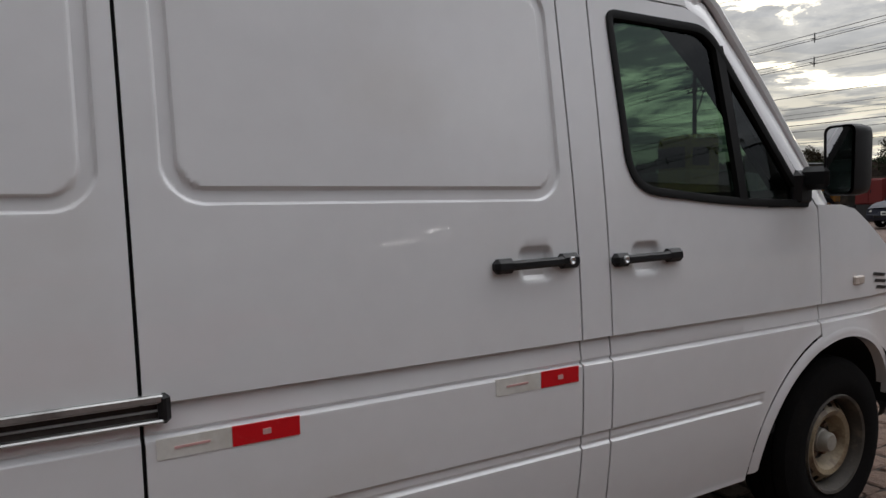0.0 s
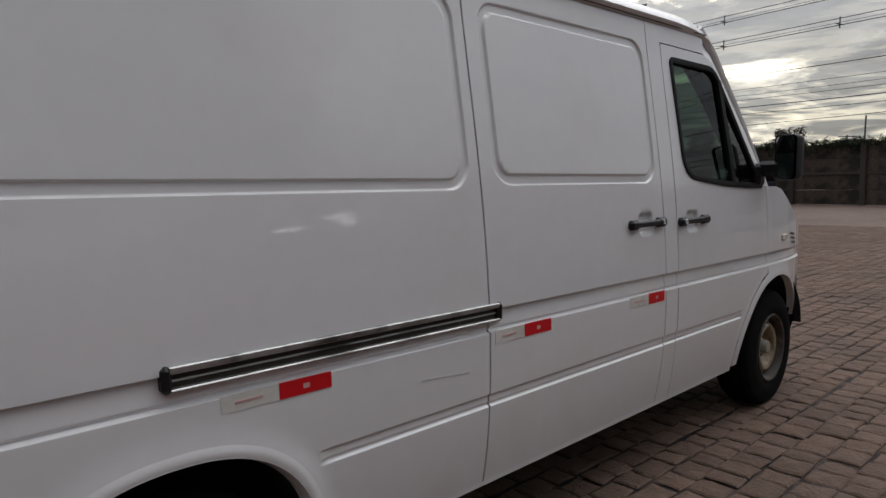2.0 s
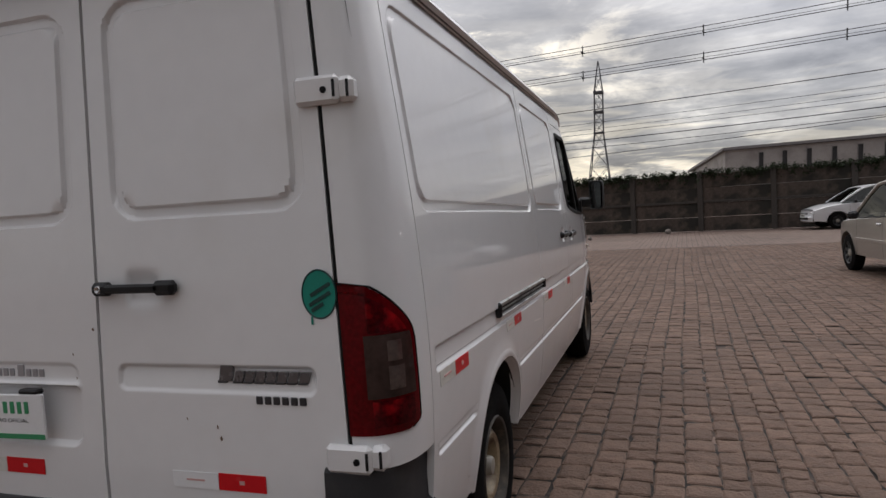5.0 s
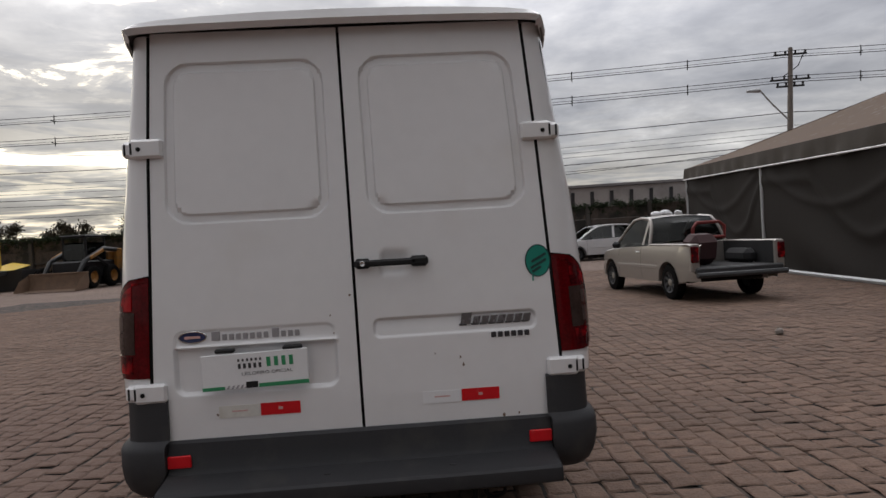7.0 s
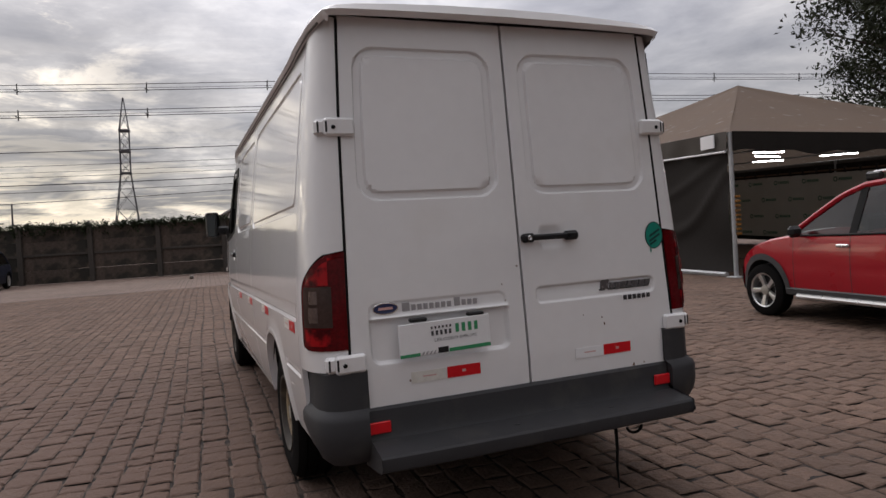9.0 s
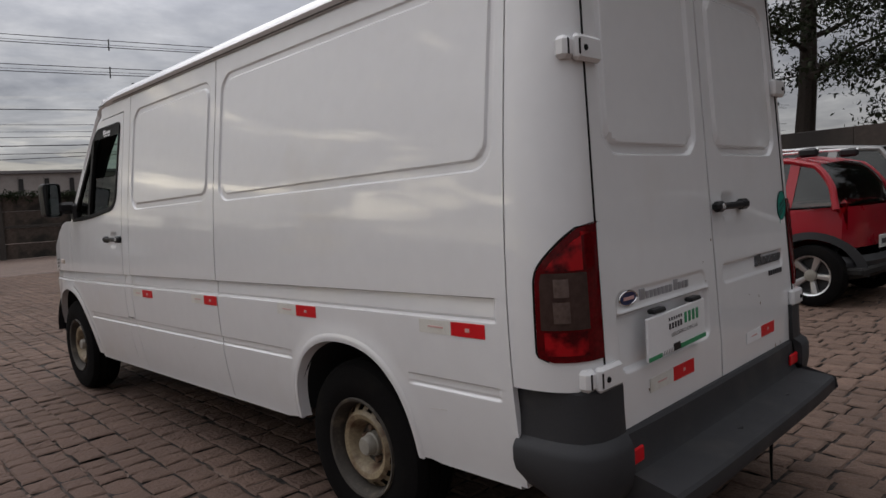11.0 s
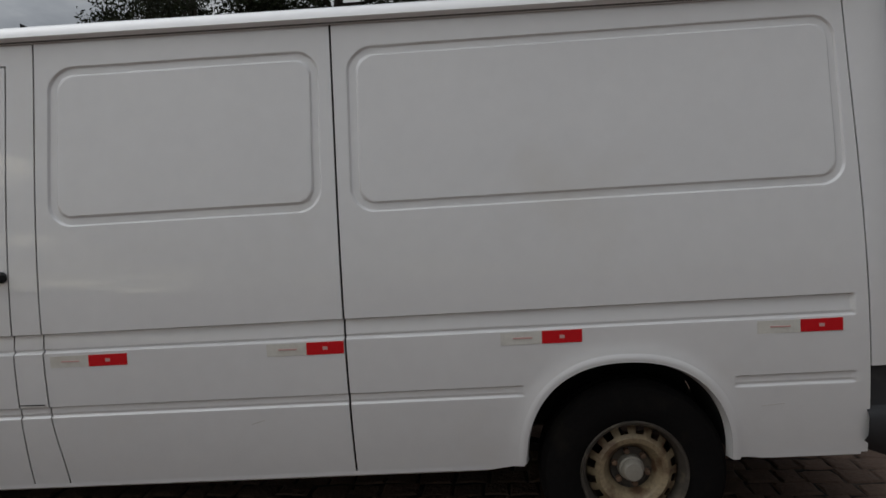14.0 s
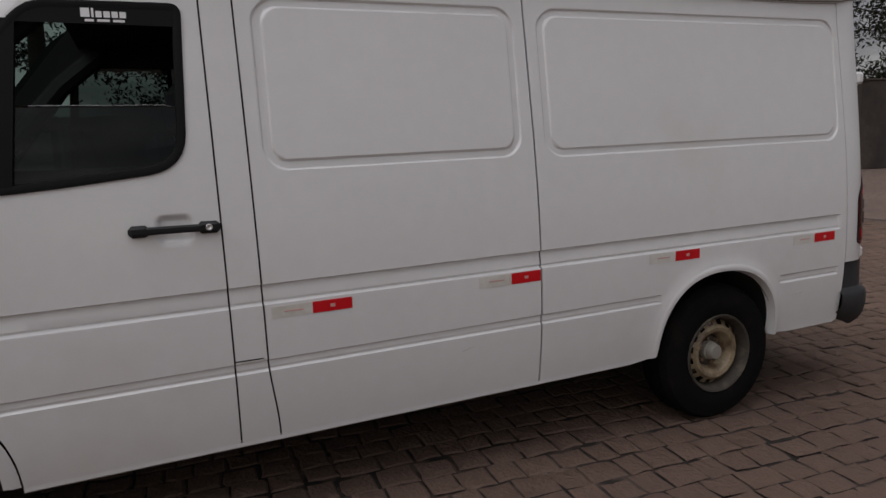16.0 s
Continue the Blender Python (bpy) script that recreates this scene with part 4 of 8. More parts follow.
def rear_corner(side):
    zs = spread(0.735, 2.150, 0.02)
    cols = [0.0] + [0.5 - 0.5 * math.cos(math.pi * k / 26) for k in range(27)] + [1.0]
    rows = []
    for z in zs:
        yr = rear_y(z)
        row = [corner_point(side, z, yr + (0.226 + bend(side, 0.2288, z) - yr) * t * t) for t in cols]
        row[0] = (row[0][0], row[0][1] + 0.03, z)
        row[-1] = (row[-1][0] - side * 0.022, row[-1][1], z)
        rows.append(row)
    part("rear_corner_panel", Shape().grid(rows), M_WHITE, VAN, "white rounded rear corner panel")
    edge = ([0.822, 0.830, 0.845, 1.055, 1.085, 1.11, 1.15, 1.185, 1.203, 1.214], [0.085, 0.118, 0.128, 0.131, 0.125, 0.110, 0.078, 0.049, 0.034, 0.012])

    def lens(name, z0, z1, inset, out, mat_, label, parent):
        rs = []
        for i, z in enumerate([z0] + spread(z0, z1, 0.012) + [z1]):
            yr = rear_y(z)
            far = lerp(z, *edge) - inset
            near = yr - 0.0 + inset * 0.45
            ts = [0.5 - 0.5 * math.cos(math.pi * k / 14) for k in range(15)]
            row = [corner_point(side, z, near + (far - near) * t * t, out) for t in ts]
            row = [corner_point(side, z, near, -0.02)] + row + [corner_point(side, z, far, -0.02)]
            if i in (0, len(spread(z0, z1, 0.012)) + 1):
                row = [corner_point(side, z, near + (far - near) * t * t, -0.02) for t in [0] + ts + [1]]
            rs.append(row)
        return part(name, Shape().grid(rs), mat_, parent, label)

    lamp = lens("tail_lamp", 0.822, 1.214, 0.0, 0.006, M_LAMPRED, "dark red tail lamp cluster", VAN)
    lens("brake_lens", 1.082, 1.190, 0.022, 0.009, M_LAMPBRIGHT, "bright red brake lens", lamp)
    lens("reversing_lens", 0.915, 1.076, 0.014, 0.009, M_LAMPCLEAR, "smoked clear reversing lens", lamp)
    def strip(z0, z1, y0, y1):
        rs = [[corner_point(side, z, rear_y(z) + (y0 + (y1 - y0) * t), 0.0100 + 0.004 * math.sin(math.pi * t)) for t in spread(0, 1, 0.125)] for z in spread(z0, z1, 0.012)]
        return Shape().grid(rs)

    part("reflector", strip(0.935, 0.995, 0.034, 0.070), M_REFLECTOR, lamp, "dull reflector behind the smoked lens")
    part("reflector", strip(1.008, 1.060, 0.034, 0.066), M_REFLECTOR, lamp, "dull reflector behind the smoked lens")
    lens("fog_lens", 0.842, 0.908, 0.022, 0.009, M_LAMPBRIGHT, "red lower lens", lamp)
    # a thin black tube stands in for the shaded gap at the lamp's edge
    rim = [corner_point(side, z, lerp(z, *edge) + 0.004, 0.003) for z in spread(0.824, 1.212, 0.012)]
    part("lamp_gap_line", Shape().tube(rim, 0.0032, 5), M_RUBBER, lamp, "black line drawn for the shaded gap round the lamp")
    seal = Shape().tube([(side * (door_edge(z) - 0.004) + lean(z), rear_y(z) + 0.003, z) for z in spread(0.74, 2.145, 0.05)], 0.006, 6)
    part("door_seal", seal, M_RUBBER, VAN, "black door seal")


for side in (1, -1):
    rear_corner(side)


def rear_door(side):
    """One leaf of the rear doors; side 1 is the right leaf."""
    def dent(x, z):
        u = abs(x) / door_edge(z) * 0.765
        d = groove(rrect(u, z, 0.090, 0.678, 1.425, 2.018, 0.075), 0.020, 0.014)
        e = rrect(abs(x), z, 0.060, 0.712, 0.915, 0.998, 0.03)
        if side > 0:
            d += 0.014 * smooth01(-e / 0.014) * (0.45 + 0.55 * smooth01((z - 0.915) / 0.083))
            d += 0.014 * smooth01(-rrect(abs(x), z, 0.100, 0.225, 1.160, 1.262, 0.03) / 0.022)
        else:
            e2 = rrect(abs(x), z, 0.080, 0.712, 0.742, 0.998, 0.045)
            ledge = smooth01((z - 0.918) / 0.012)
            d += 0.020 * smooth01(-e2 / 0.016) * (1 - 0.75 * ledge)
            d -= 0.010 * math.exp(-(((z - 0.926) / 0.010) ** 2)) * smooth01(-(abs(x) - 0.705) / 0.02) * smooth01((abs(x) - 0.07) / 0.02)
        return d

    zs = stops_between(0.572, 2.158, 0.018, [1.425, 2.018, 0.915, 0.998, 0.742], 0.024, 0.003)
    us = stops_between(0.0, 1.0, 0.022, [0.118, 0.886, 0.075, 0.905], 0.034, 0.004)
    rows = []
    for z in [zs[0]] + zs + [zs[-1]]:
        row = []
        for u in [0.0] + us + [1.0]:
            x = 0.0060 + (door_edge(z) - 0.012 - 0.0060) * u
            row.append([side * x + lean(z), rear_y(z) + dent(x, z), z])
        row[0][1] += 0.022
        row[-1][1] += 0.022
        rows.append(row)
    for k in (0, -1):
        for p in rows[k]:
            p[1] += 0.022
    door = part("rear_door", Shape().grid([[tuple(p) for p in r] for r in rows]), M_WHITE, VAN, "white rear door leaf with a pressed blank window")
    # hinges that wrap round the corner
    for z in (1.706, 0.766):
        xe = door_edge(z) + side * lean(z)
        h = Shape().box((side * (xe - 0.004), rear_y(z) - 0.012, z), (0.126, 0.028, 0.074), 0.010)
        hinge = part("hinge", h, M_WHITE, door, "white painted strap hinge")
        part("hinge_bolt", Shape().lathe([(0, 0.009), (0.004, 0.008), (0.005, 0.0)], 12, Matrix.Translation((side * (xe + 0.022), rear_y(z) - 0.0265, z - 0.002)) @ pose(0, 0, 0, 0, 0, -90)), M_RUBBER, hinge, "dark bolt hole")
        part("hinge_arm", Shape().box((side * (xe + 0.070), rear_y(z) + 0.014, z), (0.048, 0.045, 0.064), 0.012), M_WHITE, hinge)
        for dx, dy in ((0.050, -0.0262), (0.080, -0.0087)):
            part("hinge_catch", Shape().box((side * (xe + dx), rear_y(z) + dy, z), (0.008, 0.002, 0.044), 0.0005), M_BLACK, hinge, "dark slot of the hinge catch")
    return door


left_leaf, right_leaf = rear_door(-1), rear_door(1)
door_handle(right_leaf, None, pose(0.150, rear_y(1.21) - 0.000, 1.214, 90, 0, 0), -0.112)


def rear_details():
    # reflective tape: rear
    for x0, x1, x2, leaf in ((0.243, 0.396, 0.545, right_leaf), (-0.544, -0.385, -0.233, left_leaf)):
        y = -0.0016
        part("reflective_tape", Shape().box(((x1 + x2) / 2, y, 0.676), (x2 - x1, 0.002, 0.047), 0.0), M_REDTAPE, leaf, "red reflective tape")
        part("tape_print", Shape().box(((x1 + x2) / 2, y - 0.0014, 0.677), (0.016, 0.001, 0.011), 0.0), M_TAPEMARK, leaf, "small pale print")
        part("reflective_tape", Shape().box(((x0 + x1) / 2 - 0.001, y, 0.675), (x1 - x0 - 0.002, 0.002, 0.046), 0.0), M_PLATE if x0 > 0 else M_WHITETAPE, leaf, "clean white reflective tape" if x0 > 0 else "dirty white reflective tape")
        part("tape_print", Shape().box(((x0 + x1) / 2, y - 0.0014, 0.676), (0.06, 0.001, 0.005), 0.0), M_TAPEMARK, leaf, "small pale print")
    # name bars and badges drawn as plain shapes
    bars = Shape()
    for k in range(8):
        w = 0.040 if k == 0 else 0.027
        x = 0.398 + (0.0 if k == 0 else 0.048 + 0.0335 * (k - 1))
        tall = 0.044 if k == 0 else 0.028
        bars.add([(x + 0.010 + a * w + 0.008 * b, rear_y(0.97) + 0.0015, 0.952 + b * tall) for a, b in ((0, 0), (1, 0), (1, 1), (0, 1))] + [(x + 0.010 + a * w + 0.008 * b, rear_y(0.97) + 0.012, 0.952 + b * tall) for a, b in ((0, 0), (1, 0), (1, 1), (0, 1))], [(0, 1, 2, 3), (0, 4, 5, 1), (1, 5, 6, 2), (2, 6, 7, 3), (3, 7, 4, 0)])
    part("model_badge", bars, M_MODELBADGE, right_leaf, "dark grey raised badge bars", kind="stuff")
    # dark boxes stand in for the shadow below the badge bars
    under = Shape()
    for k in range(8):
        x = 0.392 + (0.0 if k == 0 else 0.048 + 0.0335 * (k - 1))
        under.box((x + 0.026, rear_y(0.95) + 0.007, 0.9505), (0.030, 0.010, 0.008), 0.002)
    part("badge_shadow_line", under, M_BADGEDK, right_leaf, "dark boxes drawn as the shadow under the badge", kind="stuff")
    low = Shape()
    for k in range(6):
        low.box((0.537 + 0.0265 * k, rear_y(0.905) - 0.002, 0.9045), (0.020, 0.005, 0.022), 0.002)
    part("trim_badge", low, M_BADGEDK, right_leaf, "dark grey badge bars", kind="stuff")
    name = Shape()
    x = -0.560
    for k in range(13):
        w, tall = (0.032, 0.036) if k == 0 else (0.026, 0.036) if k == 9 else (0.018, 0.024)
        if k == 8:
            x += 0.006
            continue
        name.box((x + w / 2, rear_y(0.965) - 0.003 + 0.006, 0.950 + tall / 2), (w, 0.004, tall), 0.001)
        x += w + 0.0085
    part("maker_badge", name, M_BADGEGR, left_leaf, "grey badge bars", kind="stuff")
    oval = Shape().lathe([(0, 0.001), (0.003, 0.030), (0.0, 0.034)], 28, Matrix.Translation((-0.632, rear_y(0.97) + 0.003, 0.968)) @ pose(0, 0, 0, 0, 0, -90) @ Matrix.Diagonal((1, 1.5, 0.62, 1)))
    badge = part("oval_badge", oval, M_NAVY, left_leaf, "dark oval badge")
    part("badge_mark", Shape().box((-0.632, rear_y(0.97) - 0.0015, 0.968), (0.06, 0.002, 0.010), 0.0), M_TAPEMARK, badge)
    part("badge_rim", Shape().tube([(-0.632 + 0.052 * math.cos(a), rear_y(0.97) + 0.001, 0.968 + 0.0215 * math.sin(a)) for a in [2 * math.pi * k / 28 for k in range(28)]], 0.003, 6, closed=True), M_CHROME, badge)
    # board hung in the number plate recess
    tilt = pose(-0.392, -0.022, 0.835, 0, -1.2, 0)
    board = part("plate_board", Shape().box((0, 0, 0), (0.405, 0.010, 0.136), 0.003, tilt), M_PLATE, left_leaf, "white board hung over the number plate place")
    part("green_stripe", Shape().box((-0.160, -0.006, -0.061), (0.085, 0.002, 0.013), 0.0, tilt), M_PLATEGREEN, board, "green lower stripe")
    part("green_stripe", Shape().box((0.106, -0.006, -0.060), (0.19, 0.002, 0.015), 0.0, tilt), M_PLATEGREEN, board, "green lower stripe")
    part("dark_mark", Shape().box((-0.015, -0.006, -0.055), (0.045, 0.002, 0.024), 0.0, tilt), M_BLACK, board)
    hatch = Shape()
    for k in range(5):
        hatch.add([tilt @ Vector((-0.112 + 0.017 * k + a, -0.0062, -0.066 + b)) for a, b in ((0, 0), (0.008, 0), (0.016, 0.013), (0.008, 0.013))], [(0, 1, 2, 3)])
    part("hatch_marks", hatch, M_BADGEGR, board)
    for k in range(4):
        part("name_bar", Shape().box((0.053 + 0.0285 * k, -0.006, 0.028), (0.015, 0.002, 0.036), 0.0, tilt), M_PLATEGREEN, board, "green bar in place of lettering")
    for k in range(5):
        part("name_bar", Shape().box((-0.058 + 0.0195 * k, -0.006, 0.018), (0.010, 0.002, 0.019), 0.0, tilt), M_BADGEDK, board, "dark bar in place of lettering")
    for k in range(6):
        part("name_bar", Shape().box((-0.060 + 0.0165 * k, -0.006, 0.041), (0.007, 0.002, 0.010), 0.0, tilt), M_BADGEDK, board, "dark bar in place of lettering")
    words = bpy.data.curves.new("words", "FONT")
    words.body, words.size, words.align_x, words.align_y = "LEILOEIRO OFICIAL", 0.020, "CENTER", "CENTER"
    carrier = bpy.data.objects.new("words", words)
    letters = bpy.data.meshes.new_from_object(carrier)
    bpy.data.objects.remove(carrier)
    letters.transform(tilt @ Matrix.Translation((0.045, -0.0065, -0.012)) @ pose(0, 0, 0, 90, 0, 0) @ Matrix.Diagonal((1.12, 0.85, 1, 1)))
    letters.materials.append(M_BADGEDK)
    part("lettering", letters, None, board, "small dark lettering")
    for x in (-0.505, -0.248):
        part("plate_light", Shape().box((x, -0.012, 0.912), (0.075, 0.030, 0.016), 0.005), M_BLACK, left_leaf, "black number plate light")
    # small rust chips in the door paint
    rng = np.random.default_rng(12)
    for x, z, r, leaf in ((-0.020, 1.095, 0.005, right_leaf), (0.40, 0.825, 0.004, right_leaf), (0.41, 0.795, 0.005, right_leaf), (0.56, 0.585, 0.006, right_leaf), (0.62, 0.59, 0.004, right_leaf), (-0.10, 1.02, 0.003, left_leaf), (-0.09, 0.95, 0.003, left_leaf), (-0.55, 0.665, 0.005, left_leaf), (0.30, 0.845, 0.003, right_leaf)):
        chip = [(x + r * rng.uniform(0.6, 1.2) * math.cos(a), rear_y(z) - 0.0012, z + r * rng.uniform(0.8, 1.8) * math.sin(a)) for a in [2 * math.pi * k / 8 for k in range(8)]]
        part("rust_chip", Shape().add(chip, [tuple(range(8))]), M_RUST, leaf, "small rust chip")
    # round green sticker
    ring = Shape().lathe([(0.0, 0.0), (0.0012, 0.048)], 32, Matrix.Translation((0.731, rear_y(1.186) - 0.003, 1.186)) @ pose(0, 0, 0, 0, 0, -90) @ Matrix.Diagonal((1, 1.02, 1.30, 1)))
    st = part("round_sticker", ring, M_GREEN, right_leaf, "round green sticker with a dark rim")
    part("sticker_rim", Shape().tube([(0.731 + 0.049 * math.cos(a), rear_y(1.186) - 0.0035, 1.186 + 0.063 * math.sin(a)) for a in [2 * math.pi * k / 32 for k in range(32)]], 0.0025, 5, closed=True), M_DKGREEN, st)
    sb = Shape()
    for k, (dx, dz, w) in enumerate(((0.004, 0.012, 0.066), (0.002, -0.012, 0.07), (-0.006, -0.034, 0.04))):
        sb.box((0, 0, 0), (w, 0.001, 0.010), 0.0, Matrix.Translation((0.731 + dx, rear_y(1.186) - 0.0050, 1.186 + dz)) @ pose(0, 0, 0, 0, -28, 0))
    part("sticker_bars", sb, M_DKGREEN, st, "dark bars in place of lettering")
    part("sticker_tail", Shape().box((0.708, rear_y(1.13) - 0.0035, 1.118), (0.006, 0.001, 0.022), 0.0), M_GREEN, st)


rear_details()


def side_tape():
    rows = [(1, 2.273, 2.420, 0.848, 0.891, -1), (1, 3.101, 3.235, 0.835, 0.880, -1), (1, 1.336, 1.487, 0.864, 0.905, -1), (1, 0.448, 0.594, 0.870, 0.915, -1),
            (-1, 0.320, 0.466, 0.866, 0.911, 1), (-1, 1.234, 1.378, 0.854, 0.900, 1), (-1, 2.104, 2.243, 0.840, 0.886, 1), (-1, 2.926, 3.075, 0.824, 0.867, 1)]
    for side, y0, y1, z0, z1, way in rows:
        red = part("reflective_tape", patch(side, y0, y1, z0, z1, 0.016, 0.002), M_REDTAPE, VAN, "red reflective tape")
        m = (y0 + y1) / 2
        part("tape_print", patch(side, m - 0.009, m + 0.009, (z0 + z1) / 2 - 0.006, (z0 + z1) / 2 + 0.006, 0.0, 0.0034), M_TAPEMARK, red, "small pale print")
        w0, w1 = (y0 - 0.150, y0 - 0.001) if way < 0 else (y1 + 0.001, y1 + 0.150)
        dz = 0.016 * (y1 - y0) * (1 if way < 0 else -1)
        white = part("reflective_tape", patch(side, w0, w1, z0 + dz, z1 + dz, 0.016, 0.0014), M_WHITETAPE, VAN, "dirty white reflective tape")
        m = (w0 + w1) / 2
        part("tape_print", patch(side, m - 0.04, m + 0.03, (z0 + z1) / 2 + dz - 0.002, (z0 + z1) / 2 + dz + 0.003, 0.0, 0.0032), M_TAPEMARK, white, "small pale print")


side_tape()


def pillar_joint():
    """The rusty joint across the foot of the left pillar."""
    z = crease(3.31) + 0.012
    part("pillar_joint", patch(-1, 3.262, 3.362, z - 0.002, z + 0.002, 0.004, 0.0012, ny=4, nz=1), M_RUBBER, VAN, "thin dark joint across the pillar foot")
    part("rust_run", patch(-1, 3.255, 3.345, z - 0.0085, z - 0.003, 0.004, 0.0008, ny=4, nz=1), M_SCUFF, VAN, "faint rusty run under the joint")


pillar_joint()


def door_rail():
    """The track of the sliding door, on the right side only."""
    z = 0.9665
    rail = Shape()
    for dz, h, out, w in ((0.021, 0.016, 0.010, 0.030), (-0.024, 0.007, 0.012, 0.030)):
        rows = []
        for y in spread(1.075, 2.140, 0.05):
            zz = z - 0.0163 * (y - 1.6) + dz
            x = side_x(zz)
            rows.append([(x - 0.028, y, zz + h / 2), (x + out - 0.003, y, zz + h / 2), (x + out, y, zz + h / 2 - 0.003), (x + out, y, zz - h / 2 + 0.003), (x + out - 0.003, y, zz - h / 2), (x - 0.028, y, zz - h / 2)])
        rail.grid(rows)
    track = part("door_rail", rail, M_ALU, VAN, "worn aluminium sliding door rail")
    slot = Shape().grid([[(side_x(z + b) - 0.006, y, z - 0.0163 * (y - 1.6) + b) for b in (-0.022, 0.0, 0.018)] for y in spread(1.075, 2.14, 0.05)])
    part("rail_slot", slot, M_RAILSLOT, track, "dark brown slot of the rail")
    ridge = Shape().tube([(side_x(z) - 0.002, y, z - 0.004 - 0.0163 * (y - 1.6)) for y in spread(1.08, 2.13, 0.1)], 0.003, 6)
    part("rail_ridge", ridge, M_ALU, track)
    for y in (1.068, 2.143):
        part("rail_cap", Shape().box((side_x(z) - 0.004, y, z - 0.0163 * (y - 1.6)), (0.034, 0.024, 0.062), 0.009), M_BLACK, track, "black rail end cap")


door_rail()


def scuffs():
    for y0, y1, z0, z1, sl in ((1.80, 2.00, 0.792, 0.797, 0.10), (0.62, 0.66, 0.470, 0.474, 0.2)):
        part("paint_scuff", patch(1, y0, y1, z0, z1, sl, 0.0012, ny=6, nz=1), M_SCUFF, VAN, "shallow scuff in the paint")
    for y0, y1, z0, z1, sl in ((2.42, 2.47, 0.585, 0.588, 0.3), (0.52, 0.60, 0.60, 0.603, 0.1)):
        part("paint_scuff", patch(-1, y0, y1, z0, z1, sl, 0.0012, ny=6, nz=1), M_SCUFF, VAN, "shallow scuff in the paint")


scuffs()


def rear_bumper():
    rows = []
    for x in [-0.742, -0.74] + spread(-0.73, 0.73, 0.06) + [0.74, 0.742]:
        e = 0.012 * (abs(x) / 0.74) ** 4
        row = [(0.045, 0.580), (-0.012, 0.578), (-0.022, 0.568), (-0.026, 0.520), (-0.030, 0.470), (-0.040, 0.452), (-0.150, 0.440), (-0.184, 0.434), (-0.193, 0.424), (-0.195, 0.388), (-0.190, 0.374), (-0.176, 0.366), (-0.02, 0.345), (0.05, 0.34)]
        rows.append([(x, y + e, z) for y, z in row])
    bump = part("rear_bumper", Shape().grid(rows), M_BUMPER, VAN, "grey plastic rear bumper with a step")
    for side in (1, -1):
        plan = [(0.742, -0.034), (0.80, -0.036), (0.86, -0.026), (0.905, 0.005), (0.926, 0.055), (0.934, 0.12), (0.936, 0.20), (0.936, 0.232)]
        zs = [(0.738, -0.012, 0.010), (0.728, -0.004, 0), (0.66, -0.003, 0), (0.585, 0.000, 0), (0.566, 0.010, 0), (0.545, 0.018, 0), (0.48, 0.018, 0), (0.43, 0.008, 0), (0.39, -0.014, 0), (0.36, -0.05, 0)]
        rws = []
        for z, out, _ in zs:
            row = []
            for k, (x, y) in enumerate(plan):
                f = k / (len(plan) - 1)
                top_keep = 0.0
                nx, ny = (math.sin(f * 1.57), -math.cos(f * 1.57))
                zz = z
                if z < 0.56:
                    zz = z + max(0, f - 0.55) * 0.20 * (0.56 - z) / 0.23
                row.append((side * (x + out * nx - (0.012 if z > 0.57 else 0)), y + out * ny + (0.014 if z > 0.57 and f < 0.6 else 0), zz))
            row = [(side * 0.742, row[0][1] + 0.06, row[0][2])] + row
            rws.append(row)
        cap = part("bumper_corner", Shape().grid(rws), M_BUMPER, bump, "grey plastic bumper corner")
        end = Shape().grid([[(side * x, y, z) for y, z in ((-0.030, 0.575), (-0.034, 0.47), (-0.186, 0.42), (-0.188, 0.36), (-0.14, 0.32), (0.04, 0.32), (0.04, 0.575))] for x in (0.742, 0.7425)])
        part("step_end", Shape().add([(side * 0.742, y, z) for y, z in ((-0.012, 0.575), (-0.030, 0.47), (-0.184, 0.434), (-0.194, 0.39), (-0.17, 0.366), (0.045, 0.34))], [(0, 1, 2, 3, 4, 5)]), M_BUMPER, bump)
        part("bumper_reflector", Shape().box((side * 0.696, -0.0285, 0.502), (0.090, 0.010, 0.048), 0.004), M_REDTAPE, bump, "red bumper reflector")
    for x in (-0.13, 0.34):
        part("bumper_plug", Shape().lathe([(0, 0.016), (0.004, 0.013), (0.004, 0)], 12, Matrix.Translation((x, -0.110, 0.4405)) @ pose(0, 0, 0, 0, -80, 90)), M_BLACK, bump)


rear_bumper()


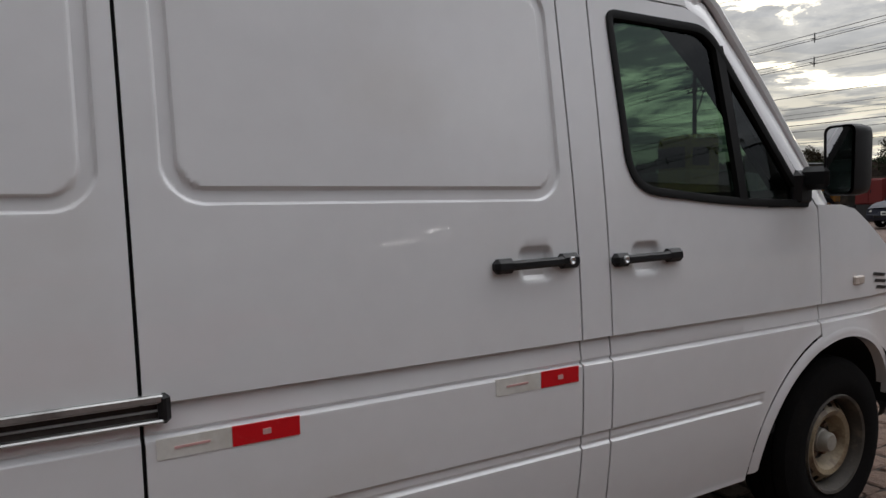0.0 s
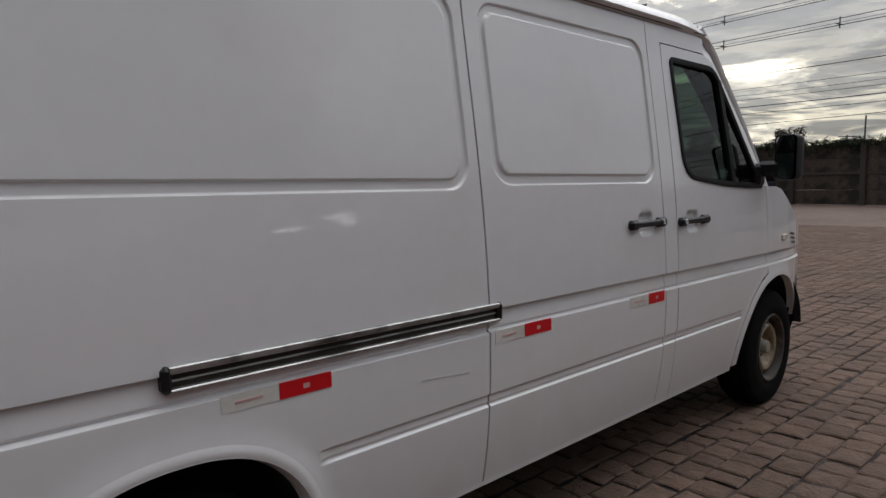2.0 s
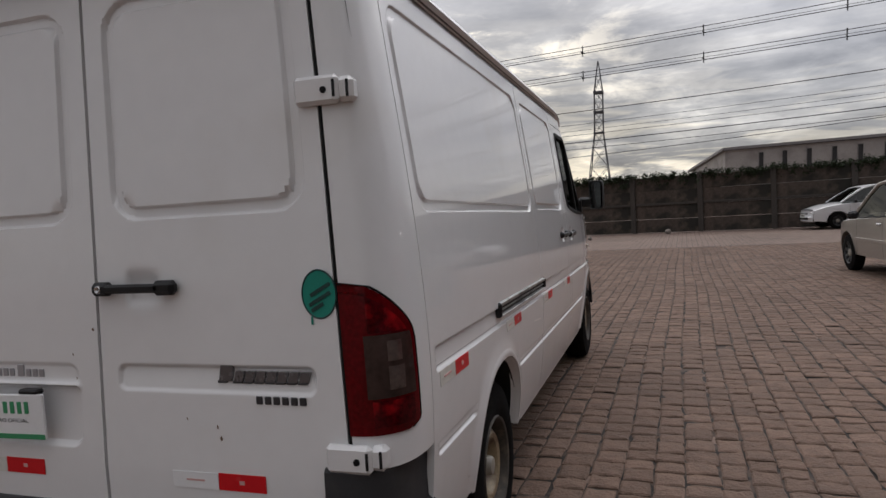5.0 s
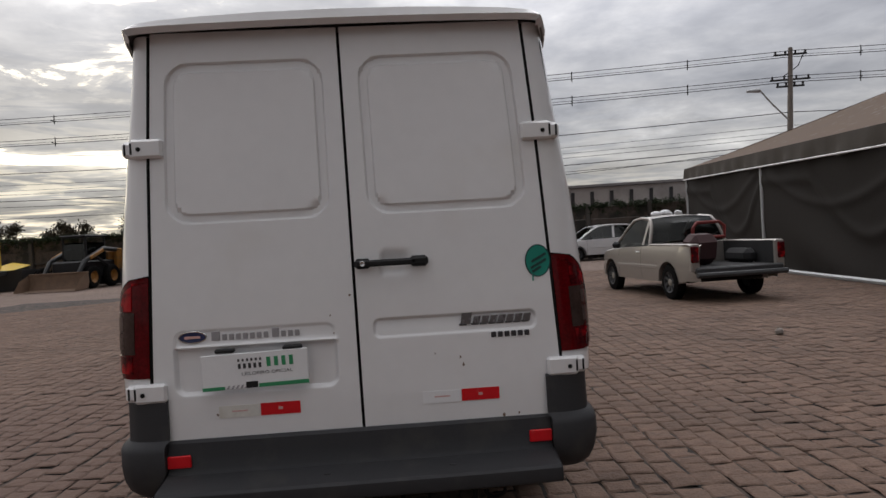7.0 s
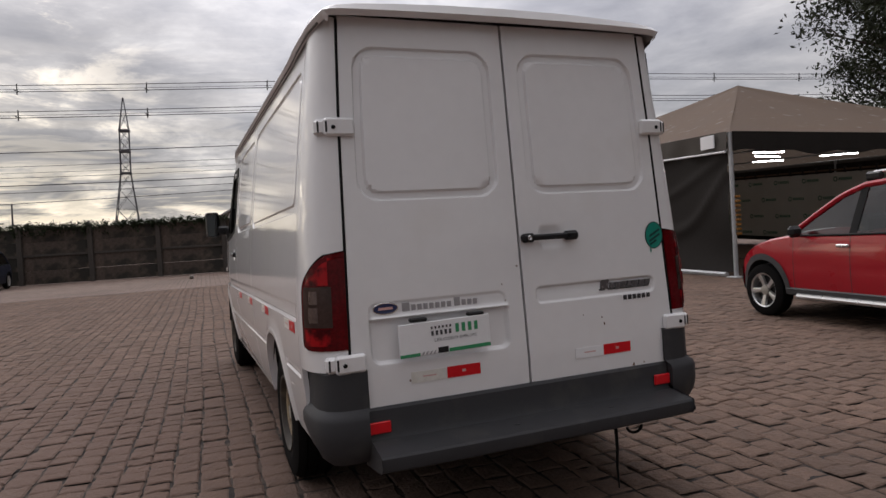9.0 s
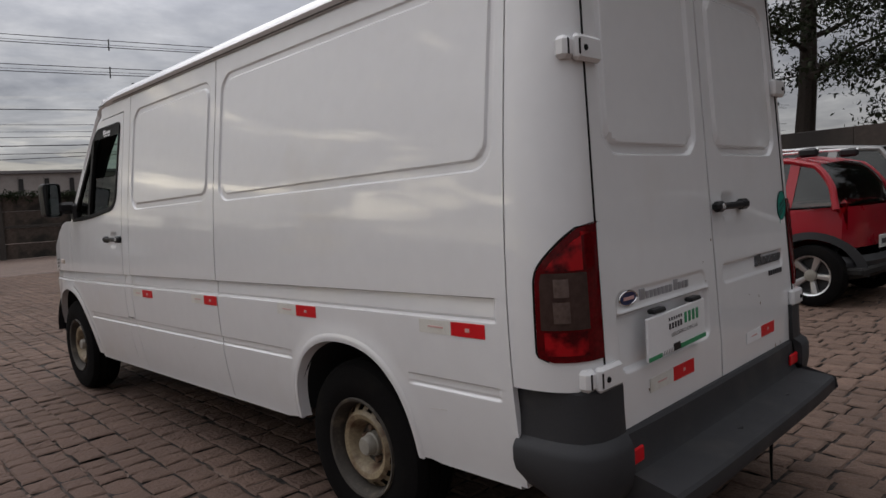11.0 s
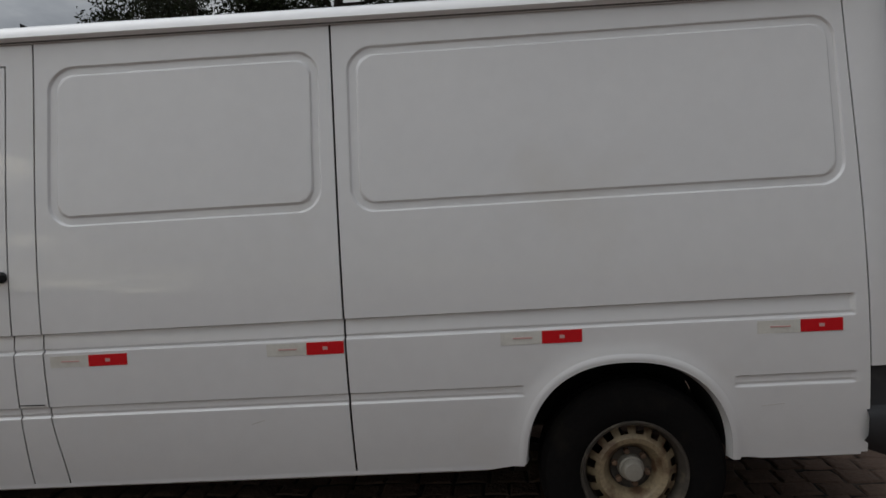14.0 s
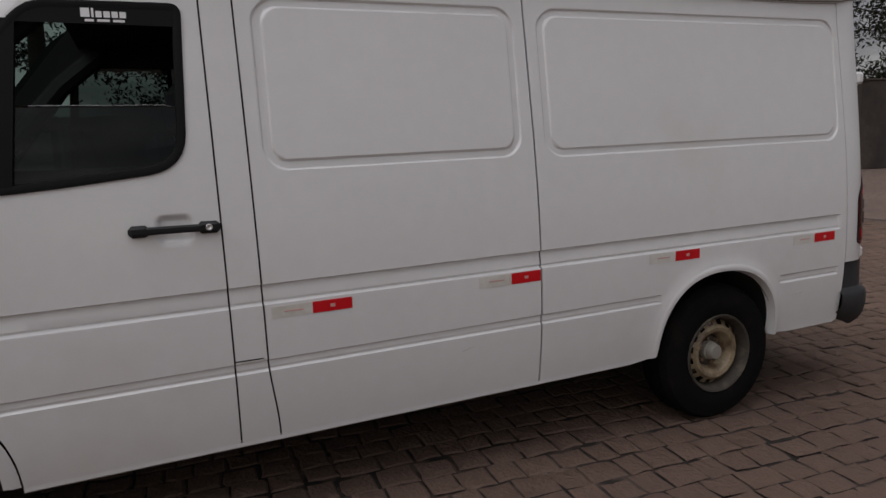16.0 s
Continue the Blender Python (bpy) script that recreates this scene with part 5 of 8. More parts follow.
def wheel_shape_set(r, w, rim_r):
    """Meshes of a tyre and of a steel disc wheel; the axle runs along x, the outer face at +x."""
    t = Shape()
    prof = [(-w / 2 + 0.01, rim_r + 0.004), (-w / 2, rim_r + 0.03), (-w / 2 - 0.004, (r + rim_r) / 2), (-w / 2 + 0.012, r - 0.02), (-w / 2 + 0.035, r - 0.003), (-w / 4 - 0.006, r), (-w / 4 - 0.004, r - 0.008), (-w / 4 + 0.004, r - 0.008), (-w / 4 + 0.006, r), (-0.005, r + 0.001), (-0.003, r - 0.008), (0.003, r - 0.008), (0.005, r + 0.001), (w / 4 - 0.006, r), (w / 4 - 0.004, r - 0.008), (w / 4 + 0.004, r - 0.008), (w / 4 + 0.006, r), (w / 2 - 0.035, r - 0.003), (w / 2 - 0.012, r - 0.02), (w / 2 + 0.004, (r + rim_r) / 2), (w / 2, rim_r + 0.03), (w / 2 - 0.01, rim_r + 0.004)]
    t.lathe(prof, 56)
    rim = Shape()
    n = 96
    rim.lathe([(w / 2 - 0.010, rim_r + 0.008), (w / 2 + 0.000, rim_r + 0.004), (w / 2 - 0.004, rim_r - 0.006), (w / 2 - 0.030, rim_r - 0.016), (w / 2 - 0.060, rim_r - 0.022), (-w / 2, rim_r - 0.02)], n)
    disc = Shape()
    pr = [(w / 2 - 0.080, rim_r - 0.024), (w / 2 - 0.058, rim_r - 0.026), (w / 2 - 0.036, rim_r - 0.050), (w / 2 - 0.024, rim_r - 0.064), (w / 2 - 0.030, 0.110), (w / 2 - 0.050, 0.095), (w / 2 - 0.082, 0.084), (w / 2 - 0.090, 0.076), (w / 2 - 0.091, 0.0)]
    disc.lathe(pr, n, skip=lambda i, k: i == 1 and k % 6 in (0, 1, 2))
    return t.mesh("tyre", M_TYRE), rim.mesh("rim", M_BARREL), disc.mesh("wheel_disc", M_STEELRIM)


VT, VR, VD = wheel_shape_set(0.345, 0.215, 0.193)


def van_wheel(side, y, front):
    x = side * (0.918 - 0.1075)
    holder = part("wheel", VT, None, VAN, "black tyre on a cream steel wheel")
    holder.matrix_local = pose(x, y, 0.345, 17 * side + 40 * front, 0, 0 if side > 0 else 180)
    rim = part("rim", VR, None, holder, "dirty rim well, darkened for shade, with a worn lip")
    part("wheel_disc", VD, None, holder, "cream steel disc with vent holes")
    hub = Shape()
    o = 0.1075
    hub.lathe([(o - 0.092, 0.050), (o - 0.060, 0.047), (o - 0.055, 0.041), (o - 0.030, 0.038), (o - 0.022, 0.032), (o - 0.020, 0.0)], 20)
    part("hub_cap", hub, M_HUB, holder, "scuffed grey hub cap")
    for k in range(6):
        a = 2 * math.pi * k / 6
        part("wheel_nut", Shape().lathe([(o - 0.090, 0.012), (o - 0.068, 0.011), (o - 0.065, 0.0)], 6, pose(0, 0.064 * math.cos(a), 0.064 * math.sin(a))), M_RUST, holder)
    # the recess gets the rim well's rusty brown, darkened to look shaded
    part("wheel_centre", Shape().lathe([(o - 0.0795, 0.0805), (o - 0.0885, 0.074), (o - 0.0890, 0.046)], 32), M_BARREL, holder, "rusty wheel centre, darkened for its deep recess")


for side in (1, -1):
    van_wheel(side, 1.050, 0)
    van_wheel(side, 4.603, 1)


def underbody():
    s = Shape()
    s.box((0, 2.55, 0.455), (1.70, 1.95, 0.06), 0.01)
    s.box((0, 0.42, 0.50), (1.60, 0.42, 0.05), 0.01)
    s.box((0, 4.9, 0.42), (1.2, 0.8, 0.10), 0.02)
    part("floor_pan", s, M_UNDER, VAN, "dirty dark underbody")
    for x in (-0.45, 0.45):
        part("chassis_rail", Shape().box((x, 2.5, 0.46), (0.09, 4.7, 0.12), 0.01), M_UNDER, VAN)
    part("rear_axle", Shape().tube([(-0.78, 1.05, 0.345), (-0.2, 1.05, 0.345), (-0.12, 1.05, 0.345), (0.12, 1.05, 0.345), (0.2, 1.05, 0.345), (0.78, 1.05, 0.345)], [0.05, 0.05, 0.13, 0.13, 0.05, 0.05], 12), M_UNDER, VAN)
    part("front_axle", Shape().tube([(-0.78, 4.603, 0.33), (0.78, 4.603, 0.33)], 0.05, 10), M_UNDER, VAN)
    for x in (-0.60, 0.60):
        part("leaf_spring", Shape().grid([[(x + a, y, 0.30 + 0.10 * ((y - 1.05) / 0.55) ** 2 + b) for a, b in ((-0.035, 0), (0.035, 0), (0.035, 0.035), (-0.035, 0.035), (-0.035, 0))] for y in spread(0.42, 1.68, 0.06)]), M_UNDER, VAN)
        part("spring_shackle", Shape().box((x, 0.44, 0.44), (0.05, 0.05, 0.16), 0.01), M_UNDER, VAN)
    for side in (1, -1):
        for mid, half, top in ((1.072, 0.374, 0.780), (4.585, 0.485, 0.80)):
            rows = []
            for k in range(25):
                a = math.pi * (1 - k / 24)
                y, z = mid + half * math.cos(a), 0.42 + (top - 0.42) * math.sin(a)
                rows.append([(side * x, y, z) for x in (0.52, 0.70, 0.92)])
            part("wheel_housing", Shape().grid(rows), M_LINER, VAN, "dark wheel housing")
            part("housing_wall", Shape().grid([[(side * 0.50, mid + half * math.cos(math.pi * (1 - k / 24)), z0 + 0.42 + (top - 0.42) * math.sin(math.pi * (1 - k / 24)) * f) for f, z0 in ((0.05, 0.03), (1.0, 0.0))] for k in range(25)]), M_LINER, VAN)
    part("tow_strap", Shape().tube([(0.425, -0.02, 0.33), (0.427, -0.022, 0.22), (0.423, -0.020, 0.12), (0.428, -0.02, 0.03)], [0.009, 0.008, 0.006, 0.004], 6), M_RUBBER, VAN, "black strap hanging under the bumper")
    part("tow_loop", Shape().tube([(0.50 + 0.04 * math.cos(a), -0.06, 0.318 + 0.03 * math.sin(a)) for a in [math.pi * (1.0 + k / 10) for k in range(11)]], 0.007, 6), M_RUBBER, VAN, "dark tow loop")


underbody()


# near-black sheets added close behind the panels, so seam gaps look shaded
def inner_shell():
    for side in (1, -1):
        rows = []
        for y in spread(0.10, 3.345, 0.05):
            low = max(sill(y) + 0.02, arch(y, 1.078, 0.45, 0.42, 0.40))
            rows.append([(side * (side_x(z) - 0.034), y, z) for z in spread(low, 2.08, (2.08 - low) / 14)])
        part("seam_backing", Shape().grid(rows), M_LINER, VAN, "added near-black sheet that darkens the side seams")
    part("rear_seam_backing", Shape().grid([[(x * door_edge(z) * 1.03 + lean(z), rear_y(z) + 0.040, z) for x in spread(-1, 1, 0.25)] for z in spread(0.5, 2.15, 0.15)]), M_LINER, VAN, "added near-black sheet that darkens the rear seams")
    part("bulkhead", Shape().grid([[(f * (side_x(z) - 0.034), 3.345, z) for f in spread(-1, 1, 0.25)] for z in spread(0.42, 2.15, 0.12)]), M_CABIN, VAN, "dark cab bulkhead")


inner_shell()


def cab():
    # bonnet, windscreen, nose
    rows = []
    for y, z, x in [(4.50, 1.30, 0.86), (4.62, 1.293, 0.875), (4.7, 1.276, 0.885), (4.9, 1.162, 0.885), (5.06, 1.068, 0.87), (5.25, 0.99, 0.80), (5.38, 0.915, 0.70), (5.46, 0.80, 0.55)]:
        x = min(x, side_x(z) * taper(y) + 0.002)
        rows.append([(x * f, y + 0.06 * (1 - f * f), z + 0.05 * (1 - abs(f) ** 2.5)) for f in spread(-1, 1, 0.125)])
    part("bonnet", Shape().grid(rows), M_WHITE, VAN, "white sloping bonnet")
    nose = []
    for z in spread(0.40, 0.92, 0.065):
        nose.append([(x, 5.60 - 0.10 * (abs(x) / 0.6) ** 2.4 - 0.10 * max(0, z - 0.7), z) for x in spread(-0.62, 0.62, 0.1)])
    part("grille_panel", Shape().grid(nose), M_WHITE, VAN, "white nose panel")
    plan = [(side_x(0.7) * taper(y) - 0.004, y) for y in (5.045, 5.10, 5.16, 5.24, 5.32, 5.40, 5.46)] + [(0.42, 5.56), (0.2, 5.62), (0, 5.63)]
    full = [(-x, y) for x, y in plan] + plan[-2::-1]
    rws = []
    for z, out in ((0.738, -0.03), (0.730, 0.002), (0.64, 0.008), (0.55, 0.010), (0.44, 0.004), (0.37, -0.02), (0.34, -0.06)):
        rws.append([(x + out * (1 if x > 0 else -1 if x < 0 else 0) * min(1, abs(x) / 0.5), y + out * (1 - abs(x)), z) for x, y in full])
    part("front_bumper", Shape().grid(rws), M_BUMPER, VAN, "grey plastic front bumper")
    for side in (1, -1):
        lampz = Shape().box((0, 0, 0), (0.22, 0.08, 0.15), 0.035, pose(side * 0.56, 5.47, 0.84, 0, 0, -32 * side))
        part("headlamp", lampz, M_HEADLAMP, VAN, "clear headlamp")
    rows = []
    for y, z, x in [(3.88, 2.125, 0.785), (4.0, 2.0, 0.80), (4.2, 1.755, 0.825), (4.4, 1.50, 0.852), (4.545, 1.305, 0.868)]:
        rows.append([(x * f, y + 0.16 * (1 - f * f), z + 0.02 * (1 - f * f)) for f in spread(-1, 1, 0.125)])
    ws = part("windscreen", Shape().grid(rows), M_GLASS, VAN, "raked windscreen")
    ws.visible_shadow = False
    for side in (1, -1):
        edge = Shape().tube([(side * x, y, z) for y, z, x in [(3.88, 2.115, 0.785), (4.0, 1.995, 0.805), (4.2, 1.75, 0.832), (4.4, 1.495, 0.858), (4.545, 1.30, 0.872)]], 0.022, 8)
        part("windscreen_post", edge, M_WHITE, VAN)
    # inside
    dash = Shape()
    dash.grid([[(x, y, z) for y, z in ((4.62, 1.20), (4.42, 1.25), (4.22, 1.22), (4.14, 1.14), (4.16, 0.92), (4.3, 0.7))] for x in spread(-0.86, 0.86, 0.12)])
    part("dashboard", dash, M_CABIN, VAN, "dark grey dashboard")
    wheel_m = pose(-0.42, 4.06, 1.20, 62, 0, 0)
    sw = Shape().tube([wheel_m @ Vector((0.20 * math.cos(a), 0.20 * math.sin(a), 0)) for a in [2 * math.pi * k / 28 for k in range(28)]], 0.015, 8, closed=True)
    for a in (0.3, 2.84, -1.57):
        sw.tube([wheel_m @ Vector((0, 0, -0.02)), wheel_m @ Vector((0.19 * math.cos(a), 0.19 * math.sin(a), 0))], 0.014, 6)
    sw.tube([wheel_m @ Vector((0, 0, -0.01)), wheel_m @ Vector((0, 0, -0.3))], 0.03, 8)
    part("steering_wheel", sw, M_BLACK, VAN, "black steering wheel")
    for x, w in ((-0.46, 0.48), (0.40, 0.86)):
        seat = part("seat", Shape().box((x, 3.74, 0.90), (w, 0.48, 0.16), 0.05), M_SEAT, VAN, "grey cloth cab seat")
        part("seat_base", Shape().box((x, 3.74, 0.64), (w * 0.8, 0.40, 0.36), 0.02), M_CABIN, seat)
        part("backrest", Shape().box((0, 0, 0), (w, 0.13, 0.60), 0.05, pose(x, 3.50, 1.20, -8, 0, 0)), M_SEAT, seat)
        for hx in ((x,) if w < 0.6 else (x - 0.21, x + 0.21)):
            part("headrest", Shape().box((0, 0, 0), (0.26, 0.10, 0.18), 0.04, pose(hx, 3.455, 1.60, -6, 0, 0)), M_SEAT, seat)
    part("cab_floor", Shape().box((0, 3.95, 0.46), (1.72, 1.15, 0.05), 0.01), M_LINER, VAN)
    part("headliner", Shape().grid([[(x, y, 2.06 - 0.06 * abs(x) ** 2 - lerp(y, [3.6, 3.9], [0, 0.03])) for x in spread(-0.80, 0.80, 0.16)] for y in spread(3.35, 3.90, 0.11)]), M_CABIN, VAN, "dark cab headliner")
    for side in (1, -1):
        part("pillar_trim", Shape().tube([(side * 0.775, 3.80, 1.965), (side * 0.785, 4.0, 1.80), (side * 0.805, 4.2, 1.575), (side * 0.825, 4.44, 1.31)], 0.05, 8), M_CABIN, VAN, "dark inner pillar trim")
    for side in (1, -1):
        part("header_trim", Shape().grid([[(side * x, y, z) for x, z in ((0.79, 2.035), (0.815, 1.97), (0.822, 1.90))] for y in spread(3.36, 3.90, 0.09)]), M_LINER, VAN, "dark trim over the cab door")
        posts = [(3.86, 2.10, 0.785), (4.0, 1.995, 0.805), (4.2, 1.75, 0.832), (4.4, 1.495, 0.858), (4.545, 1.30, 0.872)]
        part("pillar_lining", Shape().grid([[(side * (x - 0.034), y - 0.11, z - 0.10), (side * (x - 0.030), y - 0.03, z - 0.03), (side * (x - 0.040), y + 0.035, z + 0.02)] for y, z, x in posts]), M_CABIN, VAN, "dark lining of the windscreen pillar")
    # door mirrors
    for side in (1, -1):
        arm = Shape().box((side * 0.972, 4.345, 1.40), (0.12, 0.05, 0.085), 0.02)
        arm.box((side * 0.918, 4.335, 1.365), (0.05, 0.10, 0.13), 0.02)
        mirror = part("door_mirror", arm, M_BLACK, VAN, "black door mirror")
        m = pose(side * 1.069, 4.365, 1.457, 0, 0, -8 * side)
        shell = Shape().grid([[m @ Vector((x * k, y, z * k2)) for x, z in round_corners([(-0.056, -0.122), (0.058, -0.122), (0.062, 0.122), (-0.060, 0.122)], [0.03] * 4) + round_corners([(-0.056, -0.122), (0.058, -0.122), (0.062, 0.122), (-0.060, 0.122)], [0.03] * 4)[:1]] for y, k, k2 in ((-0.038, 0.93, 0.95), (-0.046, 0.98, 0.985), (-0.040, 1.0, 1.0), (0.0, 1.0, 1.0), (0.04, 0.92, 0.95), (0.062, 0.7, 0.8), (0.068, 0.0, 0.0))])
        part("mirror_shell", shell, M_BLACK, mirror, "black mirror shell")
        glass_rows = [[m @ Vector((x * k, -0.0385, z * k)) for x, z in round_corners([(-0.049, -0.113), (0.040, -0.113), (0.044, 0.113), (-0.053, 0.113)], [0.025] * 4)] for k in (1.0, 0.5, 0.001)]
        glass_rows = [r + r[:1] for r in glass_rows]
        part("mirror_glass", Shape().grid(glass_rows), M_MIRROR, mirror, "mirror glass")


cab()

# ---------------------------------------------------------------- the yard
PAVE_AZ = 2.0
PAVE = pose(0, 0, 0, 0, 0, -PAVE_AZ)


def ground_material():
    m = bpy.data.materials.new("sett paving")
    m.use_nodes = True
    N, L = m.node_tree.nodes, m.node_tree.links
    b = N["Principled BSDF"]
    b.inputs["Roughness"].default_value = 0.9
    tc, mp, br = N.new("ShaderNodeTexCoord"), N.new("ShaderNodeMapping"), N.new("ShaderNodeTexBrick")
    mp.inputs["Rotation"].default_value = (0, 0, radians(90 + PAVE_AZ))
    L.new(tc.outputs["Object"], mp.inputs[0])
    L.new(mp.outputs[0], br.inputs["Vector"])
    br.inputs["Scale"].default_value = 1.0
    br.inputs["Brick Width"].default_value, br.inputs["Row Height"].default_value = 0.165, 0.150
    br.inputs["Mortar Size"].default_value, br.inputs["Mortar Smooth"].default_value = 0.010, 0.3
    br.inputs["Color1"].default_value, br.inputs["Color2"].default_value, br.inputs["Mortar"].default_value = (0.164, 0.113, 0.089, 1), (0.134, 0.091, 0.071, 1), (0.058, 0.040, 0.032, 1)
    n1, n2, n3 = (N.new("ShaderNodeTexNoise") for _ in range(3))
    for n, s in ((n1, 0.35), (n2, 3.0), (n3, 40.0)):
        n.inputs["Scale"].default_value, n.inputs["Detail"].default_value = s, 6
        L.new(tc.outputs["Object"], n.inputs["Vector"])
    a1, a2, mr, sc = N.new("ShaderNodeMath"), N.new("ShaderNodeMath"), N.new("ShaderNodeMapRange"), N.new("ShaderNodeVectorMath")
    a1.operation = a2.operation = "ADD"
    L.new(n1.outputs[0], a1.inputs[0])
    L.new(n2.outputs[0], a1.inputs[1])
    L.new(a1.outputs[0], a2.inputs[0])
    L.new(n3.outputs[0], a2.inputs[1])
    mr.inputs[1].default_value, mr.inputs[2].default_value, mr.inputs[3].default_value, mr.inputs[4].default_value = 1.1, 1.9, 0.72, 1.28
    L.new(a2.outputs[0], mr.inputs[0])
    sc.operation = "SCALE"
    L.new(br.outputs[0], sc.inputs[0])
    L.new(mr.outputs[0], sc.inputs[3])
    L.new(sc.outputs[0], b.inputs["Base Color"])
    bp = N.new("ShaderNodeBump")
    bp.inputs["Strength"].default_value, bp.inputs["Distance"].default_value = 0.6, 0.02
    L.new(a2.outputs[0], bp.inputs["Height"])
    L.new(bp.outputs[0], b.inputs["Normal"])
    return m


GROUND = piece("ground", Shape().grid([[(x, y, -0.011) for x in (-900, -60, 60, 900)] for y in (-900, -60, 60, 900)]), ground_material(), "wide yard of reddish stone setts", "ground", kind="structure")


def setts():
    """Rough setts laid in courses; those beside the van are pieces of their own."""
    rng = np.random.default_rng(4)
    shapes = []
    for k in range(14):
        ring = np.array([(-0.5, -0.5), (rng.uniform(-0.2, 0.2), -0.5), (0.5, -0.5), (0.5, rng.uniform(-0.2, 0.2)), (0.5, 0.5), (rng.uniform(-0.2, 0.2), 0.5), (-0.5, 0.5), (-0.5, rng.uniform(-0.2, 0.2))])
        j = rng.uniform(-0.050, 0.030, (8, 2)) * np.sign(ring)
        h = rng.uniform(-0.0050, 0.0025, 8)
        low = np.c_[ring * 1.0 + j, np.full(8, -0.02)]
        mid = np.c_[ring * 0.975 + j, -0.0065 + h]
        top = np.c_[ring * 0.84 + j, h]
        shapes.append(np.r_[low, mid, top, [[rng.uniform(-0.15, 0.15), rng.uniform(-0.15, 0.15), rng.uniform(0.001, 0.005)]]])
    faces = [(i + 8 * r, (i + 1) % 8 + 8 * r, (i + 1) % 8 + 8 * r + 8, i + 8 * r + 8) for r in (0, 1) for i in range(8)] + [(16 + i, 16 + (i + 1) % 8, 24) for i in range(8)]
    meshes = [Shape().add(v, faces).mesh("sett", M_PAVERPART, 0) for v in shapes]
    allv, fs, count, near = [], [], 0, 0
    u = -11.5
    while u < 12.0:
        w = rng.uniform(0.130, 0.168)
        v = -7.0 + rng.uniform(0, 0.2)
        drift = rng.uniform(0, 6.28)
        while v < 18.5:
            l = rng.uniform(0.118, 0.200)
            far = max(abs(u) - 7.5, 0) + max(v - 13.5, 0)
            cu, cv = u + w / 2 + 0.016 * math.sin(v * 0.8 + u * 0.5) + 0.003 * math.sin(v * 2.1 + drift) + rng.normal(0, 0.0025), v + l / 2
            if far < 5:
                k, ww = int(rng.integers(14)), rng.uniform(0.95, 1.0)
                z, tx, ty = rng.normal(0.002, 0.0028), rng.normal(0, 0.006), rng.normal(0, 0.006)
                if 1.02 < cu < 2.45 and 0.9 < cv < 5.2 and near < 300:
                    ob = part("sett", meshes[k], None, GROUND)
                    ob.matrix_local = PAVE @ Matrix.Translation((cu, cv, z)) @ pose(0, 0, 0, math.degrees(tx), math.degrees(ty), rng.normal(0, 0.9)) @ Matrix.Diagonal((w * ww, l - 0.0045, 1, 1))
                    near += 1
                else:
                    p = shapes[k] * (w * ww, l - 0.0045, 1)
                    allv.append(np.c_[p[:, 0] + cu, p[:, 1] + cv, p[:, 2] + z + p[:, 1] * tx - p[:, 0] * ty])
                    o = 25 * count
                    fs += [tuple(i + o for i in f) for f in faces[8:]]
                    count += 1
            v += l
        u += w
    s = Shape()
    s.v, s.f = [tuple(p) for p in np.concatenate(allv)], fs
    s.mi = [0] * len(fs)
    bed = part("joint_bed", Shape().grid([[(x, y, -0.0088 + 0.006 * noise.noise(Vector((x * 6.0, y * 6.0, 0.0)))) for x in spread(-12.6, 12.6, 0.09)] for y in spread(-7.2, 18.8, 0.09)]), M_GROUND, GROUND, "dark gritty sand between the setts")
    bed.matrix_local = PAVE
    ob = part("sett_field", s, M_PAVER, GROUND, "field of rough reddish grey setts", smooth=0, kind="stuff")
    ob.matrix_local = PAVE


def leaves(rng, centres, spread_, size, n, flat=0.0):
    """Many small leaf faces strewn about centres."""
    c = centres[rng.integers(0, len(centres), n)] + rng.normal(0, 1, (n, 3)) * spread_
    a = rng.normal(0, 1, (n, 3))
    a /= np.linalg.norm(a, axis=1, keepdims=True)
    b = np.cross(a, rng.normal(0, 1, (n, 3)))
    b /= np.linalg.norm(b, axis=1, keepdims=True)
    L = rng.uniform(0.6, 1.4, (n, 1)) * size
    quad = np.stack([c - a * L, c + b * L * 0.38, c + a * L, c - b * L * 0.38], 1)
    s = Shape()
    s.v = [tuple(p) for p in quad.reshape(-1, 3)]
    s.f = [(4 * i, 4 * i + 1, 4 * i + 2, 4 * i + 3) for i in range(n)]
    s.mi = [0] * n
    return s


# ---------------------------------------------------------------- boundary walls
WALL_A, WALL_B = Vector((-46.0, 36.5, 0)), Vector((34.0, 22.9, 0))


